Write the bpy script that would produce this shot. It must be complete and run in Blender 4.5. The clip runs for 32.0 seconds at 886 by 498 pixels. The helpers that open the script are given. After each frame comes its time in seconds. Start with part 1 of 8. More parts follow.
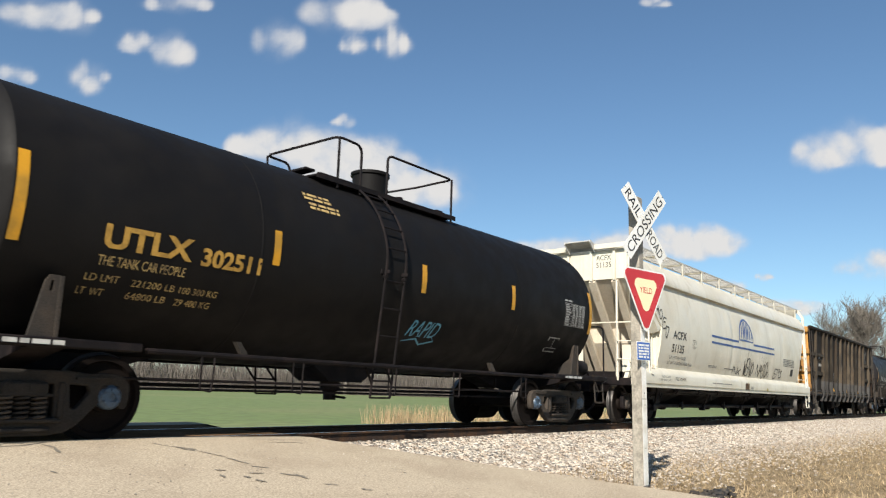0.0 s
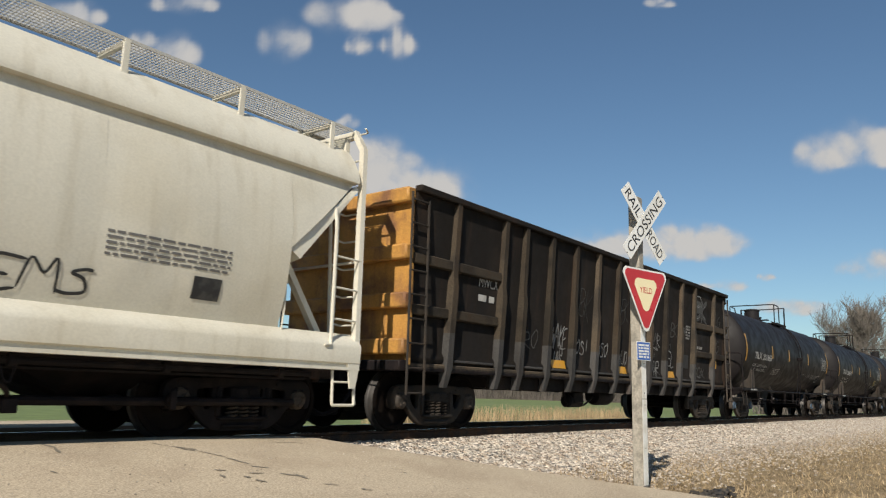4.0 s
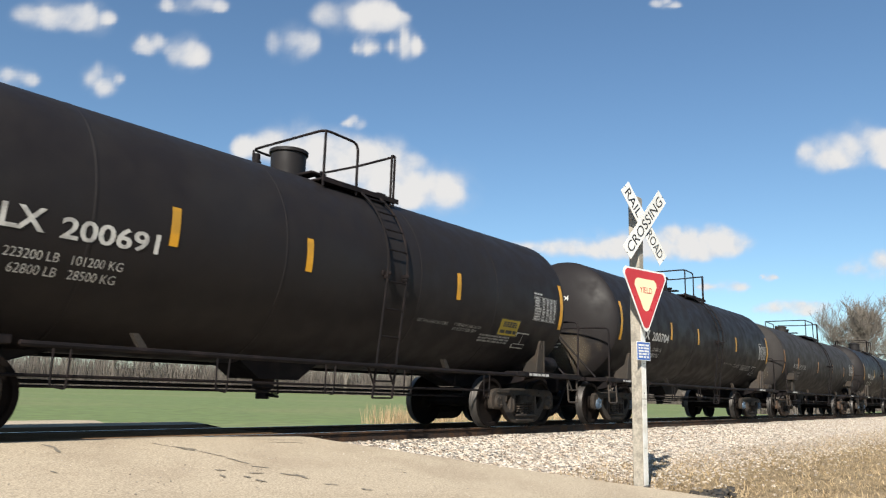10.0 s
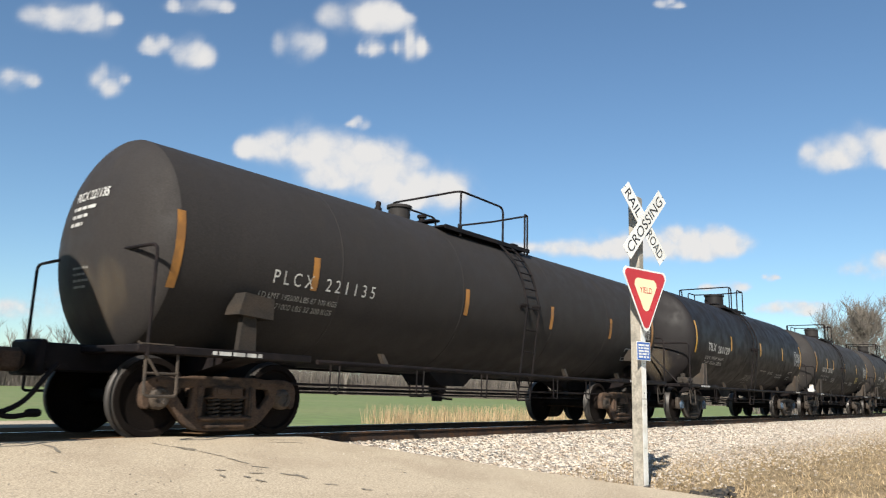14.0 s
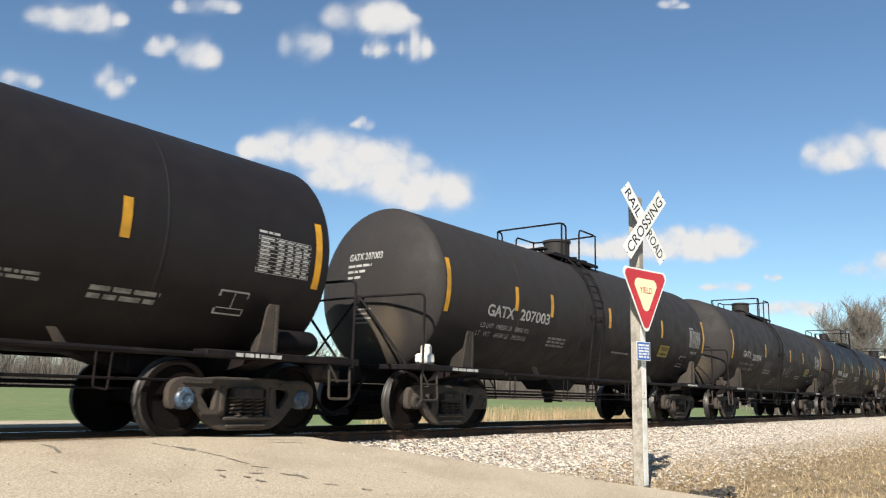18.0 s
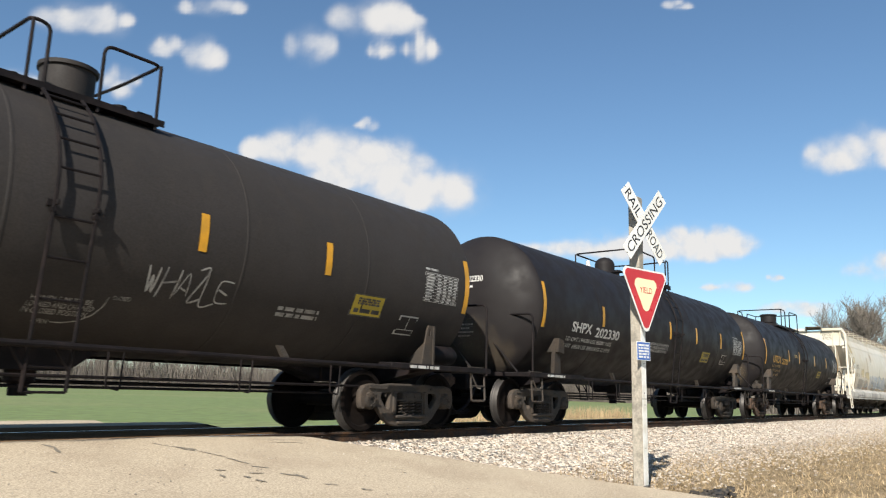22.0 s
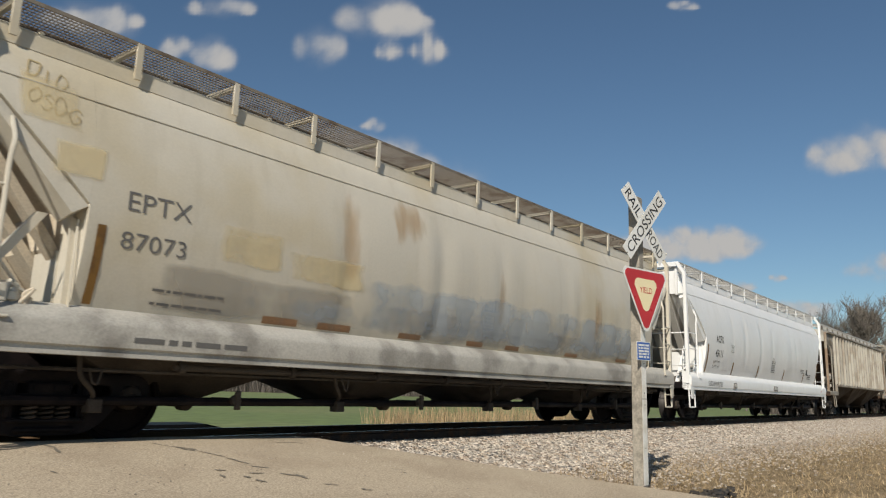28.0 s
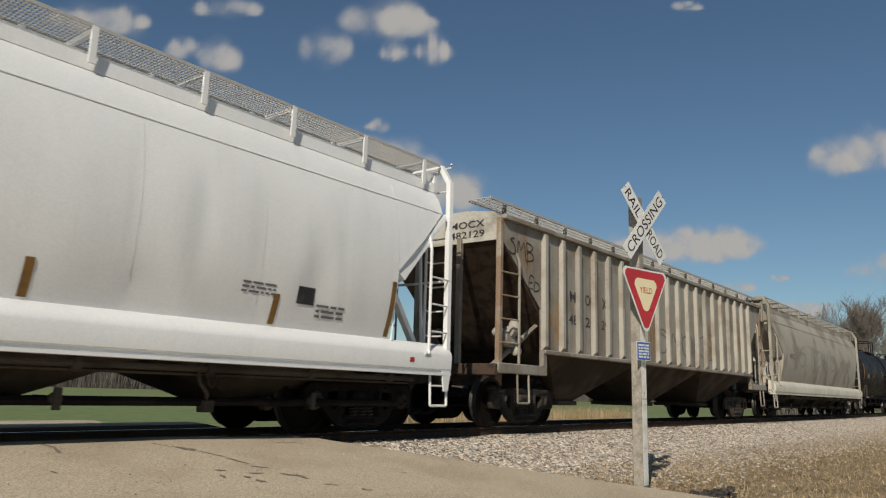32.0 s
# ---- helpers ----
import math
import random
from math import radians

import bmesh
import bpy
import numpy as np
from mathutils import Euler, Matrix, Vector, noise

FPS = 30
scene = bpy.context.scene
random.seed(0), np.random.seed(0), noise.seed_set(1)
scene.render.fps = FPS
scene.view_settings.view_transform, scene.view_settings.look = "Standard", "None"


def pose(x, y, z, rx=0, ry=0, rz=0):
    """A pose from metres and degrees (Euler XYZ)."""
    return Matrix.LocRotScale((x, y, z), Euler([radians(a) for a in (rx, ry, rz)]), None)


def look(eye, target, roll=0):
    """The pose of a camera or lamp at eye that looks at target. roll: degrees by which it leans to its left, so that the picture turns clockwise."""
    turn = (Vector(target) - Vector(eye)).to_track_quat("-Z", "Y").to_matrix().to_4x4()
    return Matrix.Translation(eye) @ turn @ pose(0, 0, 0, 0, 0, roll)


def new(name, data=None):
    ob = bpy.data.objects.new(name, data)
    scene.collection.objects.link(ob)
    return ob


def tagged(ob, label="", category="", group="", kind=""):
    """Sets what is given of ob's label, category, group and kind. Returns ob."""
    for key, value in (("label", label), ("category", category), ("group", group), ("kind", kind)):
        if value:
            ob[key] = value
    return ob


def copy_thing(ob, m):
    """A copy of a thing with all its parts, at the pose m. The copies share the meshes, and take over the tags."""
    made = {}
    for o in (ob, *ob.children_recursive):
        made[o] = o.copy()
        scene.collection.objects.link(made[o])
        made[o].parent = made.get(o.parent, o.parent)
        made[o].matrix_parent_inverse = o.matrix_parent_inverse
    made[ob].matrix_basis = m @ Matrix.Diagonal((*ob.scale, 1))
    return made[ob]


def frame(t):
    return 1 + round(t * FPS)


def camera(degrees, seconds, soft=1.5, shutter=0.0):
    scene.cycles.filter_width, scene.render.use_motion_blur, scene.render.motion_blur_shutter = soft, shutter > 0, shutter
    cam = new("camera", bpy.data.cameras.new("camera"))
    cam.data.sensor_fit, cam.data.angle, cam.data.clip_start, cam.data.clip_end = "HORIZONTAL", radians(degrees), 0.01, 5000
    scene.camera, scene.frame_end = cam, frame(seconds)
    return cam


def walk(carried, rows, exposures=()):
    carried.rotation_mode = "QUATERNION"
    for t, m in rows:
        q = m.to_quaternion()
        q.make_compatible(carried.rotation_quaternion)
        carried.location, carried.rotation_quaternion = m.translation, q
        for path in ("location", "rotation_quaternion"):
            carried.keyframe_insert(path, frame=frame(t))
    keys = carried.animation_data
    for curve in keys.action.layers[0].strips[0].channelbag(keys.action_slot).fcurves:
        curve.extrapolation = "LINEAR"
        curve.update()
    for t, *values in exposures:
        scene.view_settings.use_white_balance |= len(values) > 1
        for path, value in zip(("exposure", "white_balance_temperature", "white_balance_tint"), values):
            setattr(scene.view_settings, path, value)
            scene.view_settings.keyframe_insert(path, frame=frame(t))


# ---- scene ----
# ---- the camera stands still on its tripod beside the crossing ----
cam = camera(61.42, 32.0, soft=1.2, shutter=0.1)
EYE = Vector((0.0, -8.807, 0.614))
YAW, PITCH, ROLL = 51.56, 10.83, 1.65
AIM = EYE + Vector((math.sin(radians(YAW)) * math.cos(radians(PITCH)), math.cos(radians(YAW)) * math.cos(radians(PITCH)), math.sin(radians(PITCH))))
STAND = look(EYE, AIM, ROLL)
walk(cam, [(0.0, STAND), (32.0, STAND)],
     exposures=[(0.0, 0.62, 6530, 10), (1.0, 0.44, 6630, 10), (2.0, -0.08, 6710, 10), (3.4, -0.05, 6710, 10), (5.5, 0.90, 6530, 10), (8.0, 0.72, 6530, 10), (13.0, 0.72, 6530, 10), (14.0, 0.71, 6530, 10), (20.0, 0.74, 6530, 10), (25.0, 0.72, 6580, 10), (27.0, 0.18, 6680, 10), (28.0, -0.08, 6660, 10), (30.0, -0.27, 6700, 10), (31.0, -0.34, 6740, 10), (32.0, -0.30, 6760, 10)])

# ---- daylight: high spring sun from behind the camera, blue sky ----
SUN = Vector((-0.765, -0.305, 0.58)).normalized()
world = bpy.data.worlds.new("sky")
scene.world = world
world.use_nodes = True
wn = world.node_tree
sky = wn.nodes.new("ShaderNodeTexSky")
sky.sky_type = "NISHITA"
sky.sun_disc = False
sky.sun_elevation = math.asin(SUN.z)
sky.sun_rotation = math.atan2(SUN.x, SUN.y)
sky.air_density, sky.dust_density, sky.ozone_density = 1.0, 0.3, 1.0
wn.nodes["Background"].inputs["Strength"].default_value = 0.072
tone = wn.nodes.new("ShaderNodeMix")
tone.data_type, tone.blend_type = "RGBA", "MULTIPLY"
tone.inputs["Factor"].default_value = 1.0
tone.inputs["B"].default_value = (0.81, 1.0, 1.11, 1)
wn.links.new(sky.outputs[0], tone.inputs["A"])
wn.links.new(tone.outputs["Result"], wn.nodes["Background"].inputs["Color"])
lamp = bpy.data.lights.new("sun", "SUN")
lamp.energy, lamp.angle, lamp.color = 5.0, radians(0.53), (1.0, 0.94, 0.83)
sun = new("sun", lamp)
sun.matrix_world = look(SUN * 60, (0, 0, 0))


# ---- small tools ----
class Form:
    """Vertices and faces of one mesh, gathered piece by piece."""

    def __init__(self):
        self.v, self.f, self.m, self.uv = [], [], [], {}

    def add(self, verts, faces, mat=0):
        n = len(self.v)
        self.v += [tuple(p) for p in verts]
        self.f += [tuple(i + n for i in q) for q in faces]
        self.m += [mat] * len(faces)
        return n

    def box(self, x0, x1, y0, y1, z0, z1, c=0.0, mat=0):
        """A box, with its edges cut at c."""
        if c <= 0:
            vs = [(x, y, z) for x in (x0, x1) for y in (y0, y1) for z in (z0, z1)]
            self.add(vs, [(0, 1, 3, 2), (4, 6, 7, 5), (0, 4, 5, 1), (2, 3, 7, 6), (0, 2, 6, 4), (1, 5, 7, 3)], mat)
            return
        vs, ids = [], {}
        lo, hi = (x0, y0, z0), (x1, y1, z1)
        for s in [(a, b, d) for a in (0, 1) for b in (0, 1) for d in (0, 1)]:
            for ax in range(3):
                p = [(lo[k] + (0 if k == ax else c)) if s[k] == 0 else (hi[k] - (0 if k == ax else c)) for k in range(3)]
                ids[(s, ax)] = len(vs)
                vs.append(p)
        fs = []
        for ax in range(3):
            b, d = (ax + 1) % 3, (ax + 2) % 3
            for side in (0, 1):
                quad = []
                for sb, sd in ((0, 0), (1, 0), (1, 1), (0, 1)):
                    s = [0, 0, 0]
                    s[ax], s[b], s[d] = side, sb, sd
                    quad.append(ids[(tuple(s), ax)])
                fs.append(quad if side else quad[::-1])
            for sb in (0, 1):
                for sd in (0, 1):
                    s0, s1 = [0, 0, 0], [0, 0, 0]
                    s0[b] = s1[b] = sb
                    s0[d] = s1[d] = sd
                    s1[ax] = 1
                    q = [ids[(tuple(s0), b)], ids[(tuple(s1), b)], ids[(tuple(s1), d)], ids[(tuple(s0), d)]]
                    fs.append(q if sb == sd else q[::-1])
        for s in [(a, b, d) for a in (0, 1) for b in (0, 1) for d in (0, 1)]:
            t = [ids[(s, 0)], ids[(s, 1)], ids[(s, 2)]]
            fs.append(t if sum(s) % 2 else t[::-1])
        self.add(vs, fs, mat)

    def prism(self, pts, y0, y1, mat=0, axis="y"):
        """A flat outline (x, z), drawn out from y0 to y1 (or (y, z) along x)."""
        n = len(pts)
        if axis == "y":
            vs = [(a, y0, b) for a, b in pts] + [(a, y1, b) for a, b in pts]
        elif axis == "x":
            vs = [(y0, a, b) for a, b in pts] + [(y1, a, b) for a, b in pts]
        else:
            vs = [(a, b, y0) for a, b in pts] + [(a, b, y1) for a, b in pts]
        fs = [tuple(range(n)), tuple(range(2 * n - 1, n - 1, -1))]
        fs += [(i, i + n, (i + 1) % n + n, (i + 1) % n) for i in range(n)]
        self.add(vs, fs, mat)

    def tube(self, pts, r, n=8, mat=0, r1=None, caps=True):
        """A round bar along a line of points."""
        pts = [Vector(p) for p in pts]
        base, last = len(self.v), None
        for i, p in enumerate(pts):
            d = (pts[min(i + 1, len(pts) - 1)] - pts[max(i - 1, 0)]).normalized()
            if last is None:
                a = d.orthogonal().normalized()
            else:
                a = (last - d * last.dot(d))
                a = a.normalized() if a.length > 1e-6 else d.orthogonal().normalized()
            last = a
            b = d.cross(a)
            k = i / max(1, len(pts) - 1)
            rr = r if r1 is None else r + (r1 - r) * k
            self.v += [tuple(p + (a * math.cos(2 * math.pi * j / n) + b * math.sin(2 * math.pi * j / n)) * rr) for j in range(n)]
        for i in range(len(pts) - 1):
            for j in range(n):
                q = base + i * n
                self.f.append((q + j, q + (j + 1) % n, q + n + (j + 1) % n, q + n + j))
                self.m.append(mat)
        if caps:
            self.f += [tuple(base + j for j in range(n - 1, -1, -1)), tuple(base + (len(pts) - 1) * n + j for j in range(n))]
            self.m += [mat, mat]

    def bend(self, pts, r, rad=0.12, n=8, mat=0, steps=5):
        """A round bar whose corners are rounded with radius rad."""
        pts = [Vector(p) for p in pts]
        out = [pts[0]]
        for a, p, b in zip(pts, pts[1:], pts[2:]):
            u, w = (a - p), (b - p)
            k = min(rad, u.length * 0.45, w.length * 0.45)
            s, e = p + u.normalized() * k, p + w.normalized() * k
            for i in range(steps + 1):
                t = i / steps
                out.append(s * (1 - t) ** 2 + p * 2 * t * (1 - t) + e * t * t)
        out.append(pts[-1])
        self.tube(out, r, n, mat)

    def lathe(self, prof, centre, axis="y", n=32, mats=None, mat=0, close=False):
        """A turned form: (radius, along) rows about an axis through centre."""
        base = len(self.v)
        cx, cy, cz = centre
        for r, h in prof:
            for j in range(n):
                a = 2 * math.pi * j / n
                c, s = math.cos(a) * r, math.sin(a) * r
                self.v.append((cx + c, cy + h, cz + s) if axis == "y" else (cx + c, cy + s, cz + h) if axis == "z" else (cx + h, cy + c, cz + s))
        for i in range(len(prof) - 1):
            for j in range(n):
                self.f.append((base + i * n + j, base + i * n + (j + 1) % n, base + (i + 1) * n + (j + 1) % n, base + (i + 1) * n + j))
                self.m.append(mats[i] if mats else mat)
        if prof[0][0] > 1e-4:
            self.f.append(tuple(base + j for j in range(n - 1, -1, -1)))
            self.m.append(mats[0] if mats else mat)
        if prof[-1][0] > 1e-4:
            self.f.append(tuple(base + (len(prof) - 1) * n + j for j in range(n)))
            self.m.append(mats[-1] if mats else mat)

    def loft(self, rings, mat=0, closed=True, ends=True):
        base, n = len(self.v), len(rings[0])
        for ring in rings:
            self.v += [tuple(p) for p in ring]
        for i in range(len(rings) - 1):
            for j in range(n if closed else n - 1):
                self.f.append((base + i * n + j, base + i * n + (j + 1) % n, base + (i + 1) * n + (j + 1) % n, base + (i + 1) * n + j))
                self.m.append(mat)
        if ends and closed:
            self.f += [tuple(base + j for j in range(n - 1, -1, -1)), tuple(base + (len(rings) - 1) * n + j for j in range(n))]
            self.m += [mat, mat]

    def mesh(self, name, mats, sharp=38):
        me = bpy.data.meshes.new(name)
        me.from_pydata(self.v, [], self.f)
        for m in (mats if isinstance(mats, (list, tuple)) else [mats]):
            me.materials.append(m)
        me.polygons.foreach_set("material_index", self.m)
        bm = bmesh.new()
        bm.from_mesh(me)
        bmesh.ops.recalc_face_normals(bm, faces=bm.faces)
        bm.to_mesh(me)
        bm.free()
        me.shade_smooth()
        me.set_sharp_from_angle(angle=radians(sharp))
        return me


def part(name, form, mats, parent=None, label="", at=None, sharp=38):
    """One mesh object, from a Form or a finished mesh, under a thing or a part."""
    me = form.mesh(name, mats, sharp) if isinstance(form, Form) else form
    ob = new(name, me)
    if parent is not None:
        ob.parent = parent
    if at is not None:
        ob.matrix_basis = at
    if label:
        ob["label"] = label
    if name in ("lettering", "sprayed_tag", "head_marks", "stencil", "end_marks", "emblem", "worn_graffiti"):
        ob["kind"] = "stuff"
    return ob


def thing(name, label, category, group="", kind="", at=None):
    ob = new(name)
    ob.empty_display_size = 0.3
    if at is not None:
        ob.matrix_basis = at
    return tagged(ob, label, category, group, kind)


LETTERS = {}


def lettering(text, bold=0.0):
    """Outline of a line of text: vertices (x, z) scaled to width 1 and height 1, and faces."""
    if (text, bold) not in LETTERS:
        cu = bpy.data.curves.new("line", "FONT")
        cu.body, cu.size, cu.resolution_u, cu.offset = text, 1.0, 3, bold
        ob = bpy.data.objects.new("line", cu)
        me = bpy.data.meshes.new_from_object(ob)
        vs = [(v.co.x, v.co.y) for v in me.vertices]
        fs = [tuple(p.vertices) for p in me.polygons]
        bpy.data.objects.remove(ob)
        bpy.data.meshes.remove(me)
        bpy.data.curves.remove(cu)
        x0, x1 = min(v[0] for v in vs), max(v[0] for v in vs)
        z1 = max(v[1] for v in vs)
        LETTERS[text, bold] = ([((a - x0) / (x1 - x0), max(b, -0.02) / z1) for a, b in vs], fs)
    return LETTERS[text, bold]


def put_text(form, text, x0, x1, z0, z1, surf, mat=0, slant=0.0, bold=0.0):
    """Lay a line of text on a surface: surf(x, z) gives the point."""
    vs, fs = lettering(text, bold)
    form.add([surf(x0 + (x1 - x0) * a + slant * b * (z1 - z0), z0 + (z1 - z0) * b) for a, b in vs], fs, mat)


def put_patch(form, x0, x1, z0, z1, surf, mat=0, nx=1, nz=1, lean=0.0):
    """A painted rectangle on a surface."""
    vs = [surf(x0 + (x1 - x0) * i / nx + lean * k / nz, z0 + (z1 - z0) * k / nz) for k in range(nz + 1) for i in range(nx + 1)]
    w = nx + 1
    form.add(vs, [(k * w + i, k * w + i + 1, (k + 1) * w + i + 1, (k + 1) * w + i) for k in range(nz) for i in range(nx)], mat)


def put_bars(form, x0, x1, z0, z1, rows, surf, rng, mat=0, fill=0.62):
    """Rows of small writing too fine to read, as bars."""
    step = (z1 - z0) / rows
    for r in range(rows):
        z = z1 - (r + 1) * step + step * (1 - fill) / 2
        x = x0
        while x < x1 - 0.01:
            w = min(rng.uniform(0.5, 2.2) * step * 1.6, x1 - x)
            put_patch(form, x, x + w, z, z + step * fill, surf, mat)
            x += w + step * 0.45


def put_table(form, x0, x1, z0, z1, surf, rng, mat=0):
    """A ruled table of writing too fine to read: lines across and down, short bars in the cells."""
    rows, cols = 9, (0.0, 0.34, 0.52, 0.68, 0.84, 1.0)
    for k in range(rows + 1):
        z = z0 + (z1 - z0) * k / rows
        put_patch(form, x0, x1, z - 0.003, z + 0.003, surf, mat)
    for c in cols:
        x = x0 + (x1 - x0) * c
        put_patch(form, x - 0.003, x + 0.003, z0, z1, surf, mat)
    for k in range(rows):
        z = z0 + (z1 - z0) * (k + 0.28) / rows
        for a, b in zip(cols, cols[1:]):
            w = (x1 - x0) * (b - a)
            xa = x0 + (x1 - x0) * a + w * 0.1
            put_patch(form, xa, xa + w * rng.uniform(0.45, 0.8), z, z + (z1 - z0) / rows * 0.45, surf, mat)


def put_stroke(form, pts, width, surf, mat=0):
    """A sprayed line along points (x, z)."""
    n = len(pts)
    vs = []
    for i in range(n):
        a, b = pts[max(0, i - 1)], pts[min(n - 1, i + 1)]
        dx, dz = b[0] - a[0], b[1] - a[1]
        k = math.hypot(dx, dz) or 1
        w = width * (0.5 if i in (0, n - 1) else 1) / 2
        vs += [surf(pts[i][0] - dz / k * w, pts[i][1] + dx / k * w), surf(pts[i][0] + dz / k * w, pts[i][1] - dx / k * w)]
    form.add(vs, [(2 * i, 2 * i + 1, 2 * i + 3, 2 * i + 2) for i in range(n - 1)], mat)


def smooth(pts, steps=5):
    """A soft line through points."""
    out = []
    for i in range(len(pts) - 1):
        p = [pts[max(0, i - 1)], pts[i], pts[i + 1], pts[min(len(pts) - 1, i + 2)]]
        for k in range(steps):
            t = k / steps
            out.append(tuple(0.5 * (2 * p[1][a] + (p[2][a] - p[0][a]) * t + (2 * p[0][a] - 5 * p[1][a] + 4 * p[2][a] - p[3][a]) * t * t + (3 * p[1][a] - p[0][a] - 3 * p[2][a] + p[3][a]) * t ** 3) for a in (0, 1)))
    return out + [pts[-1]]


STROKE_FONT = {"A": "004880 2363", "B": "0008 08687604 04747100", "D": "00084887734000", "H": "0008 8088 0484", "E": "88080080 0464", "F": "0008 0888 0464", "G": "7748051140828454", "I": "4048", "K": "0008 880480", "L": "080080",
               "M": "0018447880", "N": "00088088", "O": "48051140837748", "P": "0008 08687504", "R": "0008 0868750480", "S": "77481664613001", "T": "0888 4840", "U": "0801407188", "W": "0820456088", "X": "0880 0088", "Y": "0844 884440", "Z": "08880080"}


def spray_word(form, word, x0, x1, z0, z1, surf, rng, mat=0, width=0.03, fall=0.0, shake=0.10):
    """A word sprayed by hand, letter by letter, each a little crooked; fall: how far the line sinks to its end."""
    w, h = (x1 - x0) / len(word), z1 - z0
    for k, letter in enumerate(word):
        tall, lift, lean = rng.uniform(0.8, 1.15), rng.uniform(-0.1, 0.1) * h - fall * k / len(word), rng.uniform(-0.05, 0.2)
        for code in STROKE_FONT[letter].split():
            pts = []
            for q in range(len(code) // 2):
                a, b = int(code[2 * q]) / 8, int(code[2 * q + 1]) / 8
                pts.append((x0 + (k + 0.05 + 0.88 * a) * w + rng.uniform(-shake, shake) * w + lean * h * b, z0 + lift + b * h * tall + rng.uniform(-shake, shake) * h))
            put_stroke(form, smooth(pts), width * rng.uniform(0.7, 1.1), surf, mat)


def worn_coat(name, colour, amount=0.9, scale=1.6, down=1.0):
    """Old sprayed or bled colour that has partly worn off; its cover comes from the mesh's own thickness values."""
    mat = bpy.data.materials.new(name)
    mat.use_nodes = True
    nt = mat.node_tree
    bs = nt.nodes["Principled BSDF"]
    bs.inputs["Base Color"].default_value = (*colour, 1)
    bs.inputs["Roughness"].default_value = 0.65
    co = nt.nodes.new("ShaderNodeTexCoord").outputs["Object"]
    at = nt.nodes.new("ShaderNodeAttribute")
    at.attribute_name = "thickness"
    nz = nt.nodes.new("ShaderNodeTexNoise")
    nz.inputs["Scale"].default_value, nz.inputs["Detail"].default_value = scale, 8.0
    mp = nt.nodes.new("ShaderNodeMapping")
    mp.inputs["Scale"].default_value = (1.0, 1.0, down)
    nt.links.new(co, mp.inputs["Vector"])
    nt.links.new(mp.outputs["Vector"], nz.inputs["Vector"])
    mm = nt.nodes.new("ShaderNodeMath")
    mm.operation = "MULTIPLY_ADD"
    mm.inputs[1].default_value, mm.inputs[2].default_value = 3.4, -2.3
    nt.links.new(nz.outputs["Fac"], mm.inputs[0])
    mu = nt.nodes.new("ShaderNodeMath")
    mu.operation = "MULTIPLY_ADD"
    mu.use_clamp = True
    mu.inputs[1].default_value = 1.5
    nt.links.new(at.outputs["Fac"], mu.inputs[0])
    nt.links.new(mm.outputs[0], mu.inputs[2])
    m2 = nt.nodes.new("ShaderNodeMath")
    m2.operation = "MULTIPLY"
    m2.inputs[1].default_value = amount
    nt.links.new(mu.outputs[0], m2.inputs[0])
    nt.links.new(m2.outputs[0], bs.inputs["Alpha"])
    return mat


def put_coat(name, blobs, surf, mat, parent, label, nx=40, nz=14):
    """A worn coat over soft-edged blobs (x0, x1, z0, z1, square) on a surface; 'square' ones keep brush-straight edges."""
    for x0, x1, z0, z1, square in blobs:
        vs, th = [], []
        for k in range(nz + 1):
            for i in range(nx + 1):
                a, b = i / nx, k / nz
                vs.append(surf(x0 + (x1 - x0) * a, z0 + (z1 - z0) * b))
                e = min(a, 1 - a, b, 1 - b) * 2
                th.append(min(1.0, e * 3.0) if square else max(0.0, 1 - ((a - 0.5) ** 2 + (b - 0.5) ** 2) * 4))
        me = bpy.data.meshes.new(name)
        me.from_pydata(vs, [], [(k * (nx + 1) + i, k * (nx + 1) + i + 1, (k + 1) * (nx + 1) + i + 1, (k + 1) * (nx + 1) + i) for k in range(nz) for i in range(nx)])
        me.attributes.new("thickness", "FLOAT", "POINT").data.foreach_set("value", th)
        me.materials.append(mat)
        part(name, me, None, parent, label)


